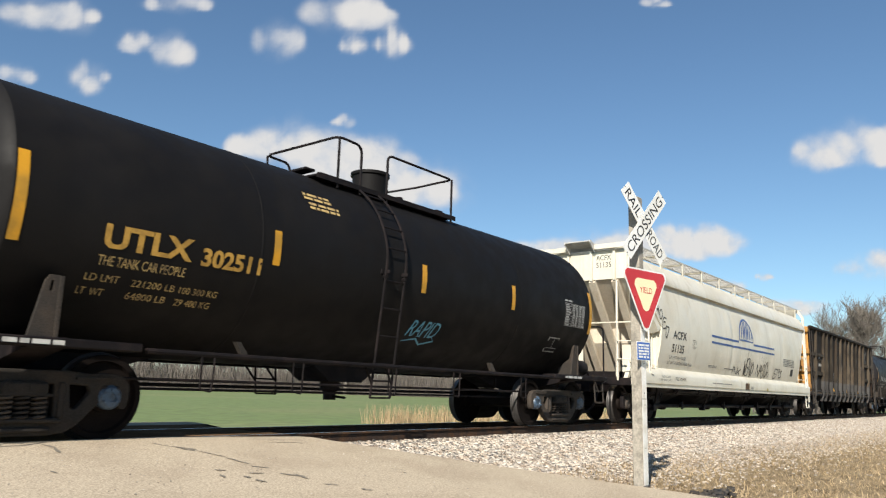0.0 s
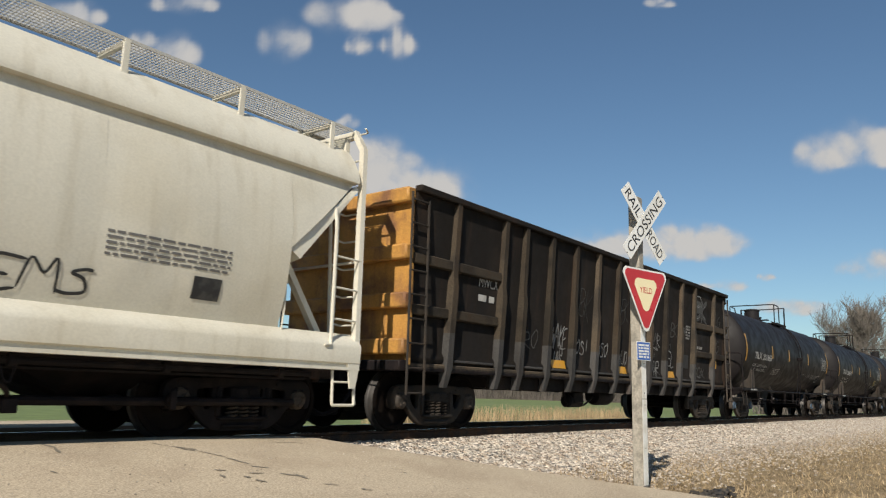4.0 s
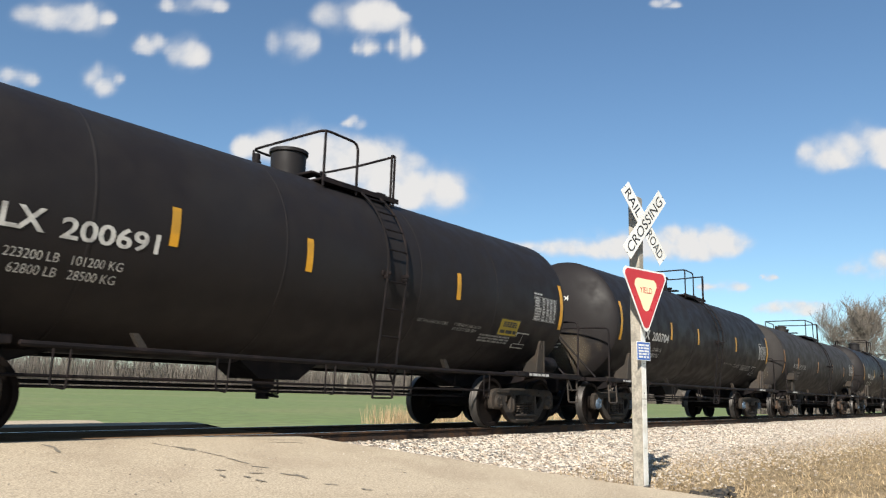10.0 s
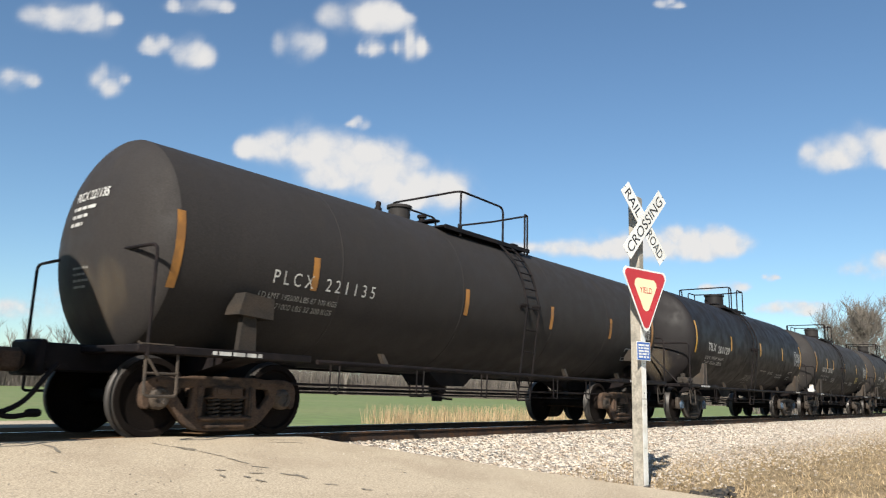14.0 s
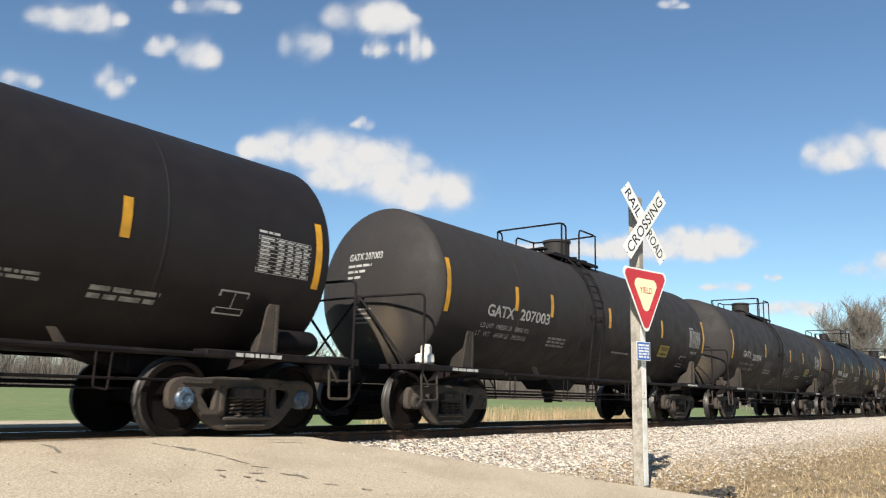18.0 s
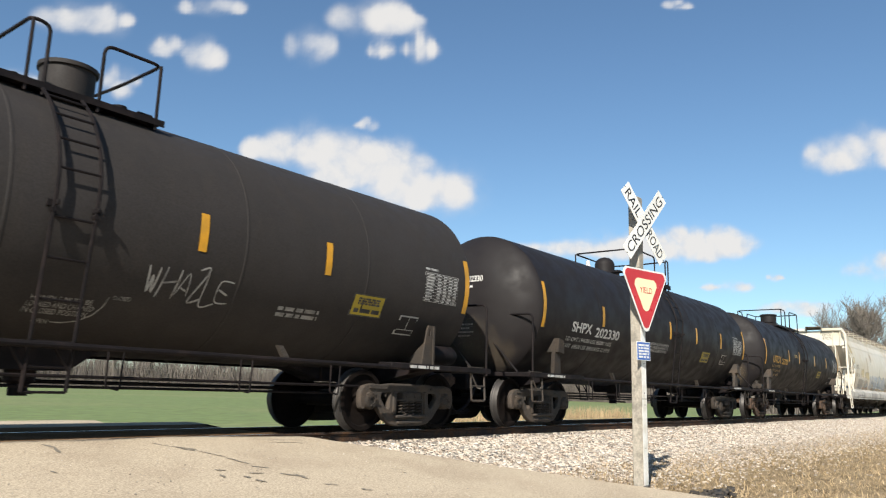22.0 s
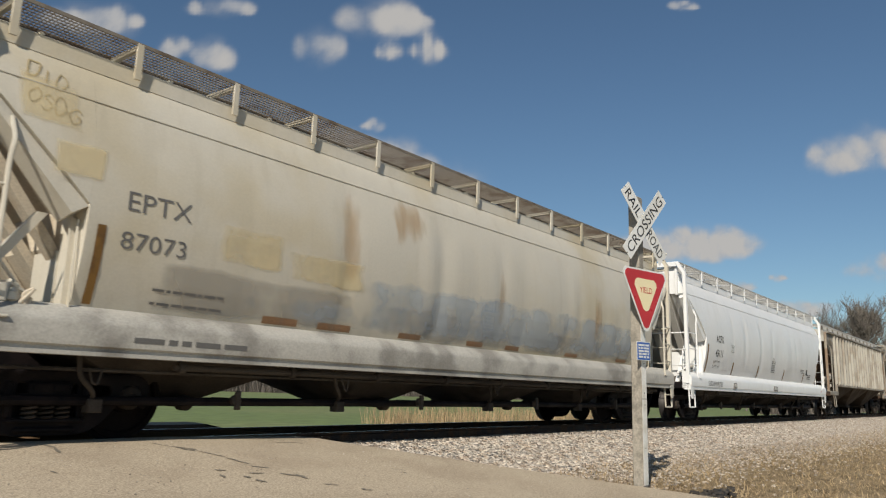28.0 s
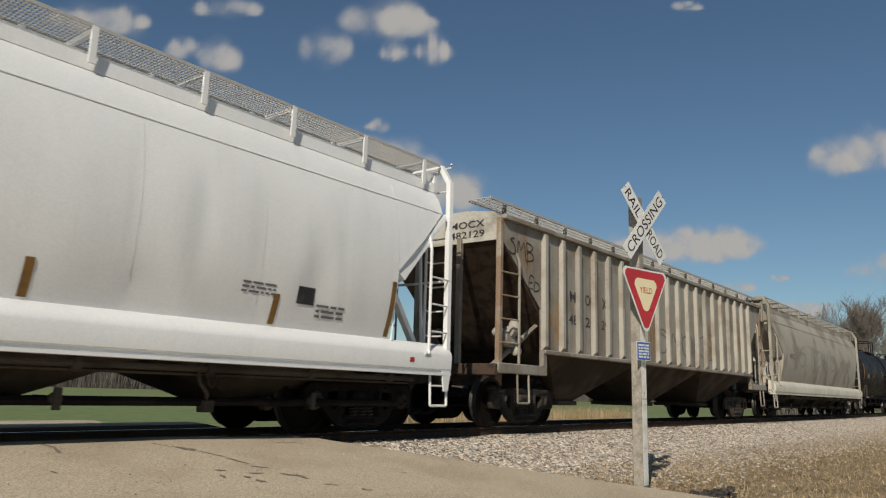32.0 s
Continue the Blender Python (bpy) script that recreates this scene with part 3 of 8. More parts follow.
def brake_wheel(car, x, y, z, s):
    f = Form()
    ring = [(x, y + 0.27 * math.cos(a * math.pi / 12), z + 0.27 * math.sin(a * math.pi / 12)) for a in range(25)]
    f.tube(ring, 0.016, 6, caps=False)
    for k in range(5):
        a = k * 2 * math.pi / 5
        f.tube([(x, y, z), (x, y + 0.27 * math.cos(a), z + 0.27 * math.sin(a))], 0.012, 5)
    f.lathe([(0.045, -0.05), (0.045, 0.05)], (x, y, z), "x", 10)
    f.box(min(x - s * 0.05, x - s * 0.25), max(x - s * 0.05, x - s * 0.25), y - 0.14, y + 0.14, z - 0.2, z + 0.14, 0.03)
    f.box(x - s * 0.2 - 0.03, x - s * 0.2 + 0.03, y - 0.05, y + 0.05, 1.0, z - 0.2, 0.01)
    f.tube([(x - s * 0.12, y + 0.1, z - 0.2), (x - s * 0.12, y + 0.1, 0.95)], 0.012, 5)
    part("brake_wheel", f, IRON, car, "spoked hand-brake wheel with its gear housing")


def rung_mesh():
    f = Form()
    f.tube([(-0.21, 0, 0), (0.21, 0, 0)], 0.014, 6)
    return f.mesh("rung", IRON)


# ---- tank cars ----
def tank_surface(R, zc, off=0.0065):
    def surf(x, z):
        a = max(-1, min(1, (z - zc) / R))
        c = math.sqrt(1 - a * a)
        return (x, -(R + off) * c, zc + (R + off) * a)
    return surf


def tank_car(spec):
    """A black stub-sill tank car. Places along the car are metres from its middle; +x is its trailing end."""
    R, zc, half = spec.get("R", 1.45), spec.get("zc", 2.36), spec["half"]
    paint, hd = spec.get("paint", BLACK), spec.get("head", 0.42)
    rng = random.Random(spec["seed"])
    car = thing("tank_car", spec["label"], "tank car", "cars of the freight train")
    surf = tank_surface(R, zc)
    dim0 = spec.get("dim", DIMLETTER)
    # shell with domed heads
    sh = Form()
    def bulge(k):
        return hd * max(0.0, 1 - min(1.0, k) ** 2.3) ** 0.74
    steps = [0.0, 0.15, 0.3, 0.45, 0.6, 0.72, 0.82, 0.89, 0.94, 0.97, 0.99, 1.0]
    prof = [(R * k, -half - bulge(k)) for k in steps]
    seams = spec.get("seams", (-0.62, -0.2, 0.25, 0.6))
    for s in seams:
        x = s * half
        prof += [(R, x - 0.02), (R + 0.004, x - 0.012), (R + 0.004, x + 0.012), (R, x + 0.02)]
    prof += [(R * k, half + bulge(k)) for k in reversed(steps)]
    sh.lathe(prof, (0, 0, zc), "x", 72)
    part("tank", sh, paint, car, sharp=20)
    # reflective stripes
    for x in spec["stripes"]:
        end = abs(abs(x) - half) < 0.35
        f = Form()
        z0, z1 = (1.90, 2.78) if end else (2.11, 2.55)
        z0, z1 = z0 + spec.get("stripe_dz", 0.0), z1 + spec.get("stripe_dz", 0.0)
        put_patch(f, x - 0.055, x + 0.055, z0, z1, surf, 0, 1, 6)
        part("reflective_stripe", f, spec.get("stripe", STRIPE), car, "amber reflective strip")
    # side sill pipe and its brackets
    tb = spec["trucks"]
    for s in (-1, 1):
        f = Form()
        f.tube([(-tb[1] + 0.9, s * 1.40, 0.95), (tb[1] - 0.6, s * 1.40, 0.95)], 0.032, 8)
        part("side_rail", f, IRON, car)
        for k, x in enumerate(spec.get("brackets", (-3.0, 2.3))):
            g = Form()
            g.prism([(x, 0.93), (x + 0.10, 0.93), (x - 0.06, 1.13), (x - 0.13, 1.13)], s * 1.33 - 0.02, s * 1.33 + 0.05)
            part("rail_bracket", g, BOGIE, car)
    # stub sills, bolsters and end platforms
    for s in (-1, 1):
        sill_end = spec["ends"][0 if s < 0 else 1]
        e = half + spec.get("deck_out", 0.66)
        t = s * tb[0 if s < 0 else 1]
        f = Form()
        f.box(min(t - s * 1.2, s * sill_end), max(t - s * 1.2, s * sill_end), -0.24, 0.24, 0.72, 1.03, 0.02)
        f.box(min(s * (sill_end - 0.12), s * sill_end), max(s * (sill_end - 0.12), s * sill_end), -0.34, 0.34, 0.66, 1.06, 0.03)
        f.prism([(t - s * 1.2, 0.74), (t - s * 2.0, 0.98), (t - s * 1.2, 1.03)], -0.2, 0.2)
        part("stub_sill", f, IRON, car)
        f = Form()
        f.prism([(-1.40, 1.03), (-1.40, 0.93), (-0.3, 0.70), (0.3, 0.70), (1.40, 0.93), (1.40, 1.03)], t - 0.18, t + 0.18, axis="x")
        part("body_bolster", f, IRON, car)
        f = Form()
        f.box(min(t - s * 0.95, s * e), max(t - s * 0.95, s * e), -1.46, -1.18, 0.93, 1.02, 0.012)
        f.box(min(t - s * 0.95, s * e), max(t - s * 0.95, s * e), 1.18, 1.46, 0.93, 1.02, 0.012)
        f.box(min(s * e, s * (e - 0.28)), max(s * e, s * (e - 0.28)), -1.46, 1.46, 0.935, 1.015, 0.012)
        part("end_platform", f, BOGIE if spec.get("greyends") else IRON, car)
        g = Form()
        flat = lambda x, z: (x, -1.465, z)
        put_bars(g, t - 0.55, t + 0.15, 0.945, 1.0, 1, flat, rng, 0, 0.8)
        part("stencil", g, LETTER, car)
        for y in (-1, 1):
            f = Form()
            if spec.get("block"):
                f.prism([(t - 0.14, 1.02), (t - 0.10, 1.46), (t + 0.10, 1.46), (t + 0.12, 1.02)], y * 1.34 - 0.03, y * 1.34 + 0.05)
                w = spec["block"]
                f.prism([(t - 0.22 * w, 1.45), (t + 0.30 * w, 1.42), (t + 0.30 * w, 1.68), (t - 0.14 * w, 1.72)], y * 1.30 - 0.14, y * 1.30 + 0.14)
            else:
                # a tapering web with a slot near its top, and the upright flange behind it
                web = [(t - 0.20, 1.02), (t - 0.09, 1.56), (t - 0.05, 1.62), (t + 0.04, 1.62), (t + 0.04, 1.02)]
                slot = [(t - 0.055, 1.46), (t - 0.04, 1.57), (t - 0.005, 1.57), (t - 0.005, 1.46)]
                vs, fs = plate_with_holes([web, slot], 0.03, 0.004)
                f.add([(a, y * 1.385 + b, c) for a, b, c in vs], fs)
                f.prism([(y * 1.42, 1.02), (y * 0.95, 1.02), (y * 0.95, 1.16), (y * 1.22, 1.36), (y * 1.30, 1.62), (y * 1.42, 1.62)], t + 0.04, t + 0.075, axis="x")
            part("saddle_bracket", f, BOGIE, car, "weathered steel saddle plate")
        # end handrail: two posts and the rail across
        f = Form()
        xe = s * (e - 0.12)
        f.bend([(xe, -1.44, 0.98), (xe, -1.44, 2.11), (xe, 0.0, 2.13), (xe, 1.44, 2.11), (xe, 1.44, 0.98)], 0.02, 0.12, 8)
        f.tube([(xe, -1.44, 1.0), (xe, -1.44, 0.9)], 0.028, 6)
        f.tube([(xe, 0.0, 2.14), (s * (half + hd * 0.9), 0.0, 2.12)], 0.018, 6)
        f.box(xe - 0.02, xe + 0.02, -0.06, 0.06, 2.05, 2.16, 0.01)
        if spec.get("struts", True):
            for y in (-1, 1):
                f.tube([(xe, y * 0.03, 2.12), (xe + s * 0.02, y * 1.12, 1.02)], 0.02, 6)
        part("end_handrail", f, IRON, car)
        for y in (-1, 1):
            f = Form()
            xs = s * (e - 0.32)
            f.bend([(xs - 0.19, y * 1.40, 0.97), (xs - 0.19, y * 1.43, 0.48), (xs + 0.19, y * 1.43, 0.48), (xs + 0.19, y * 1.40, 0.97)], 0.018, 0.05, 6)
            f.tube([(xs - 0.19, y * 1.42, 0.72), (xs + 0.19, y * 1.42, 0.72)], 0.014, 6)
            f.tube([(xs - 0.21, y * 1.40, 0.97), (xs - 0.30, y * 1.42, 1.05), (xs - 0.05, y * 1.44, 0.70)], 0.016, 6)
            f.box(xs - 0.28, xs + 0.1, y * 1.43 - 0.03, y * 1.43 + 0.03, 1.02, 1.035)
            part("sill_step", f, BOGIE, car)
        coupler(car, s * (sill_end - 0.1), s)
        bogie(car, t, spec.get("caps", "grey"), spec.get("steel"))
    if spec.get("brake"):
        s = spec["brake"]
        e = half + spec.get("deck_out", 0.66) + 0.18
        brake_wheel(car, s * (e - 0.02), -0.55 * s, 1.79, s)
        f = Form()
        xx = s * (e - 0.62)
        f.box(xx - 0.16, xx + 0.16, -1.22, -1.0, 1.02, 1.20, 0.03)
        f.lathe([(0.06, -0.2), (0.085, -0.18), (0.085, 0.18), (0.06, 0.2)], (xx + s * 0.1, -1.28, 1.10), "x", 14)
        f.lathe([(0.05, 0.0), (0.07, 0.02), (0.07, 0.1), (0.0, 0.12)], (xx - s * 0.06, -1.1, 1.19), "z", 12)
        f.bend([(xx - s * 0.15, -1.12, 1.06), (xx - s * 0.4, -1.2, 1.06), (xx - s * 0.4, -1.2, 0.8)], 0.018, 0.06, 6)
        part("brake_valve", f, BOGIE, car)
    # brake cylinder and reservoir near the trailing bolster
    f = Form()
    f.lathe([(0.02, -0.38), (0.12, -0.36), (0.16, -0.28), (0.16, 0.28), (0.12, 0.36), (0.02, 0.38)], (tb[1] + 0.62, -1.05, 1.20), "x", 18)
    part("air_reservoir", f, IRON, car)
    # rods, pipes and hangers beneath
    f = Form()
    f.tube([(-tb[0] + 1.0, -0.9, 0.66), (tb[1] - 1.0, -0.9, 0.66)], 0.018, 6)
    f.tube([(-tb[0] + 1.0, -0.55, 0.55), (tb[1] - 1.0, -0.55, 0.55)], 0.016, 6)
    f.tube([(-tb[0] + 1.4, 0.5, 0.60), (tb[1] - 1.4, 0.5, 0.60)], 0.025, 6)
    part("brake_rod", f, IRON, car)
    for k in range(5):
        x = -tb[0] + 1.9 + k * (2 * tb[0] - 3.6) / 4 + rng.uniform(-0.35, 0.35)
        f = Form()
        f.bend([(x, -0.95, 0.95), (x, -0.95, 0.56), (x + 0.16, -0.95, 0.53), (x + 0.18, -0.95, 0.95)], 0.012, 0.03, 6)
        f.tube([(x, -0.95, 0.66), (x + 0.18, -0.95, 0.66)], 0.012, 5)
        part("pipe_hanger", f, IRON, car)
    f = Form()
    vx = spec.get("valve", -0.3)
    f.prism([(vx - 0.75, 1.0), (vx + 0.75, 1.0), (vx + 0.35, 0.72), (vx - 0.35, 0.72)], -0.35, 0.35)
    f.lathe([(0.16, 0.74), (0.16, 0.60), (0.10, 0.56), (0.10, 0.44)], (vx, 0, 0), "z", 14)
    f.tube([(vx, 0, 0.5), (vx, -0.35, 0.48)], 0.02, 6)
    part("outlet_valve", f, IRON, car)
    # ladder to the top
    lx = spec["ladder"]
    for side in (-1, 1):
        f = Form()
        pts = [(side * 1.29, 0.50), (side * 1.50, 2.25)] + [(side * (R + 0.09) * math.cos(a), zc + (R + 0.09) * math.sin(a)) for a in (0.15, 0.35, 0.55, 0.75, 0.95, 1.1, 1.22)]
        for dx in (-0.21, 0.21):
            f.bend([(lx + dx, y, z) for y, z in pts], 0.02, 0.1, 6, steps=2)
            f.tube([(lx + dx, side * 1.34, 0.96), (lx + dx, side * 1.42, 0.95)], 0.018, 6)
            f.tube([(lx + dx, side * 1.31, 0.70), (lx + dx - 0.2, side * 1.36, 0.96)], 0.018, 6)
            f.tube([(lx + dx, side * 1.52, 2.24), (lx + dx, side * (R), 2.24)], 0.03, 6)
        lad = part("ladder", f, IRON, car)
        z, spots = 0.5, []
        while z < 2.3:
            spots.append((side * (1.29 + 0.12 * (z - 0.5)), z))
            z += 0.40 if z > 0.9 else 0.24
        for a in (0.2, 0.42, 0.64, 0.86, 1.08):
            spots.append((side * (R + 0.09) * math.cos(a), zc + (R + 0.09) * math.sin(a)))
        for y, z in spots:
            part("rung", shared("rung", rung_mesh), None, lad, at=pose(lx, y, z))
        for e in (-1, 1):
            f = Form()
            y0, y1 = sorted((side * (R - 0.02), side * (R + 0.12)))
            f.box(lx + e * 0.2 - 0.012, lx + e * 0.2 + 0.012, y0, y1, zc - 0.08, zc - 0.03, 0.004)
            f.box(min(lx + e * 0.2, lx + e * 0.27), max(lx + e * 0.2, lx + e * 0.27), min(side * (R - 0.02), side * (R + 0.02)), max(side * (R - 0.02), side * (R + 0.02)), zc - 0.09, zc - 0.02, 0.004)
            part("ladder_bracket", f, IRON, lad)
    # platform, railings and dome on top
    top = zc + R
    p0, p1 = spec["deck"]
    f = Form()
    for y0, y1 in ((-0.88, -0.45), (0.45, 0.88)):
        f.box(p0, p1, y0, y1, top - 0.16, top - 0.13, 0.01)
        f.box(p0, p1, min(y0, y1 - 0.02, key=lambda v: -abs(v)), min(y0, y1 - 0.02, key=lambda v: -abs(v)) + 0.02, top - 0.19, top - (0.07 if spec.get("round_dome") else 0.115))
        for k in range(int((p1 - p0) / 0.12)):
            f.box(p0 + 0.03 + k * 0.12, p0 + 0.07 + k * 0.12, y0 + 0.03, y1 - 0.03, top - 0.13, top - 0.115)
    f.box(p0, p0 + 0.2, -0.6, 0.6, top - 0.02, top + 0.02, 0.01)
    f.box(p1 - 0.2, p1, -0.6, 0.6, top - 0.02, top + 0.02, 0.01)
    part("top_platform", f, IRON, car)
    dx = spec["dome"]
    f = Form()
    dr, dh = spec.get("dome_r", 0.31), spec.get("dome_h", 0.48)
    f.lathe([(dr + 0.05, -0.12), (dr + 0.05, 0.0), (dr, 0.01), (dr, dh - 0.06), (dr + 0.03, dh - 0.05), (dr + 0.03, dh), (dr - 0.05, dh + 0.02), (0.0, dh + 0.03)], (dx, 0, top), "z", 28)
    if spec.get("round_dome"):
        f = Form()
        f.lathe([(dr + 0.05, -0.12), (dr + 0.05, 0.0), (dr, 0.01)] + [(dr * math.cos(a * math.pi / 16), dh - dr * 0.85 + dr * 0.85 * math.sin(a * math.pi / 16)) for a in range(9)], (dx + 0.05, 0, top), "z", 28)
    part("dome", f, paint, car)
    if spec.get("white_valve"):
        f = Form()
        xv = -spec["ends"][0] + spec["white_valve"]
        f.box(xv - 0.12, xv + 0.12, -1.32, -1.08, 1.04, 1.20, 0.03)
        f.lathe([(0.05, 0.0), (0.09, 0.02), (0.09, 0.14), (0.05, 0.17), (0.0, 0.17)], (xv + 0.03, -1.2, 1.18), "z", 12)
        part("control_valve", f, CHALKY, car, "white-painted brake control valve")
    if spec.get("handle"):
        hx = spec["handle"]
        f = Form()
        put_text(f, "HANDLE MUST BE", hx, hx + 0.62, 1.40, 1.45, surf)
        put_text(f, "LOCKED AND CHAINED", hx - 0.02, hx + 0.66, 1.34, 1.39, surf)
        put_text(f, "IN CLOSED POSITION", hx - 0.03, hx + 0.62, 1.28, 1.33, surf)
        put_text(f, "CLOSED", hx + 0.80, hx + 1.0, 1.48, 1.52, surf)
        put_text(f, "OPEN", hx + 0.12, hx + 0.28, 1.19, 1.23, surf)
        put_stroke(f, [(hx + 0.76, 1.50), (hx + 0.74, 1.40), (hx + 0.68, 1.31), (hx + 0.56, 1.24), (hx + 0.42, 1.21), (hx + 0.30, 1.21)], 0.012, surf)
        tagged(part("valve_notice", f, dim0, car, "faded valve instructions"), kind="stuff")
    if spec.get("cover"):
        a, b, c, d = spec["cover"]
        f = Form()
        put_patch(f, a, b, c, d, surf, 0, 1, 4)
        put_bars(f, a + 0.15, b - 0.1, c + 0.03, c + 0.2, 2, tank_surface(R, zc, 0.013), rng, 1)
        part("covered_patch", f, [BLACKTAG, DIMLETTER], car, "patch of fresher black paint")
    f = Form()
    f.lathe([(0.07, 0), (0.07, 0.16), (0.05, 0.18), (0.05, 0.28), (0.0, 0.30)], (dx - dr - (0.45 if spec.get("round_dome") else 0.25), 0.1, top - 0.02), "z", 12)
    part("vent_valve", f, CHALKY if spec.get("round_dome") else IRON, car)
    f = Form()
    f.lathe([(0.06, 0), (0.06, 0.14), (0.09, 0.15), (0.09, 0.2), (0.0, 0.21)], (dx + dr + 0.3, -0.12, top - 0.02), "z", 12)
    part("relief_valve", f, IRON, car)
    # guard rails: one bar across before the fittings, one behind, each turned down at the ladder side
    a0, a1, b0, b1, zhi = spec["rails"]
    for y in (-0.85, 0.85):
        f = Form()
        f.bend([(a0, 0.0, zhi), (a0, y, zhi), (a1, y, zhi - 0.02), (a1, y, top - 0.25)], 0.021, 0.14, 8)
        f.tube([(a0 + 0.02, y, top - 0.25), (a0 + 0.02, y, zhi)], 0.02, 8)
        part("railing", f, IRON, car)
        f = Form()
        if b0 < b1 - 0.2:
            f.bend([(b0, y, top - 0.25), (b0, y, zhi), (b1, y, zhi), (b1, 0.0, zhi - 0.02)], 0.021, 0.12, 8)
        else:
            f.tube([(b0, y, top - 0.25), (b0, y, zhi)], 0.02, 8)
            f.bend([(b0, y, zhi), (b1, y, zhi), (b1, 0.0, zhi - 0.02)], 0.021, 0.04, 8)
        f.tube([(b1, y, top - 0.25), (b1, y, zhi)], 0.02, 8)
        part("railing", f, IRON, car)
    # lettering
    inkm, dim = spec.get("ink", LETTER), spec.get("dim", DIMLETTER)
    for text, x0, x1, z0, z1, bright in spec["texts"]:
        f = Form()
        put_text(f, text, x0, x1, z0, z1, surf, 0, 0.0, spec.get("bold", 0.022) if z1 - z0 > 0.15 else 0.0)
        part("lettering", f, inkm if bright else dim, car)
    for x0, x1, z0, z1, rows in spec.get("bars", ()):
        f = Form()
        put_bars(f, x0, x1, z0, z1, rows, surf, rng)
        tagged(part("small_print", f, dim, car), kind="stuff")
    tx = spec["table"]
    f = Form()
    put_table(f, tx - 0.42, tx + 0.42, 2.00, 2.45, surf, rng)
    if spec.get("class_mark"):
        put_text(f, spec["class_mark"], tx - 0.42, tx + 0.02, 2.48, 2.54, surf)
    else:
        put_bars(f, tx - 0.42, tx - 0.1, 2.48, 2.53, 1, surf, rng)
    tagged(part("data_table", f, TABLEINK, car, "white stencilled data table"), kind="stuff")
    f = Form()
    bx, bz = tx - spec.get("box_dx", 0.6), spec.get("box_dz", 0.0)
    put_patch(f, bx - 0.21, bx + 0.21, 1.46 + bz, 1.74 + bz, surf, 0)
    put_patch(f, bx - 0.19, bx + 0.19, 1.48 + bz, 1.72 + bz, tank_surface(R, zc, 0.013), 1)
    put_patch(f, bx - 0.2, bx + 0.2, 1.535 + bz, 1.545 + bz, tank_surface(R, zc, 0.017), 0)
    put_patch(f, bx - 0.006, bx + 0.006, 1.545 + bz, 1.72 + bz, tank_surface(R, zc, 0.017), 0)
    part("test_box", f, [LETTER, paint], car)
    if spec.get("placard") is not None:
        px = spec["placard"]
        f = Form()
        put_patch(f, px - 0.33, px + 0.33, 1.64, 1.95, surf, 1)
        put_patch(f, px - 0.3, px + 0.3, 1.66, 1.93, tank_surface(R, zc, 0.009), 0)
        put_bars(f, px - 0.22, px + 0.22, 1.80, 1.90, 3, tank_surface(R, zc, 0.0115), rng, 1, 0.8)
        put_bars(f, px - 0.26, px + 0.26, 1.685, 1.755, 1, tank_surface(R, zc, 0.0115), rng, 1, 0.8)
        part("placard", f, [YELLOWPLACARD, BLACKLETTER], car, "yellow notice panel")
    # marks on the leading head, laid on its dome
    def head_at(y, z):
        q = math.sqrt(y * y + (z - zc) ** 2) / R
        if q > 0.985:
            y, z, q = y * 0.985 / q, zc + (z - zc) * 0.985 / q, 0.985
        return (-half - bulge(q) - 0.010, y, z)
    f = Form()
    put_text(f, spec["mark"], 0.42, -0.36, 2.79, 2.91, head_at, 0, 0.0, 0.03)
    for k in range(3):
        put_bars(f, -0.42, 0.14 - 0.12 * k, 2.66 - k * 0.10, 2.72 - k * 0.10, 1, lambda a, b: head_at(-a, b), rng, 0, 0.7)
    for k in range(4):
        put_bars(f, -0.22, 0.16 - 0.09 * (k % 2), 1.92 - k * 0.075, 1.96 - k * 0.075, 1, lambda a, b: head_at(-a, b), rng, 1, 0.7)
    part("head_marks", f, [inkm, dim], car)
    put_coat("dust_coat", ((-1.15, 0.55, zc - R + 0.05, zc - 0.05, False),), lambda a, b: head_at(a, b), HEADDUST, car, "tan road dust on the foot of the head")
    if "tag" in spec:
        x0, x1, z0, z1, m = spec["tag"]
        f = Form()
        if spec.get("tag_word"):
            put_text(f, spec["tag_word"], x0, x1, z0 + 0.08, z1, surf, 0, 0.35)
            put_stroke(f, [(x0, z0), (x0 + 0.3, z0 + 0.05), (x0 + 0.45, z0 - 0.03), (x1 + 0.05, z0 + 0.04), (x1 - 0.06, z0 + 0.1)], 0.025, surf)
        elif spec.get("tag_spray"):
            spray_word(f, spec["tag_spray"], x0, x1, z0, z1, surf, rng, 0, 0.022, 0.0)
        part("sprayed_tag", f, m, car, "hand-sprayed tag")
    return car


# ---- curved-side covered hoppers ----
def hopper_side(z):
    """Half width of the curved body at height z."""
    rows = ((0.9, 1.20), (1.2, 1.365), (1.4, 1.445), (1.65, 1.52), (1.95, 1.578), (2.3, 1.608), (2.6, 1.608), (2.9, 1.582), (3.2, 1.53), (3.45, 1.465), (3.65, 1.39), (3.86, 1.26))
    for (a, ya), (b, yb) in zip(rows, rows[1:]):
        if z <= b:
            k = max(0, (z - a) / (b - a))
            return ya + (yb - ya) * k
    return rows[-1][1]


DENTS, PANELS = [], []


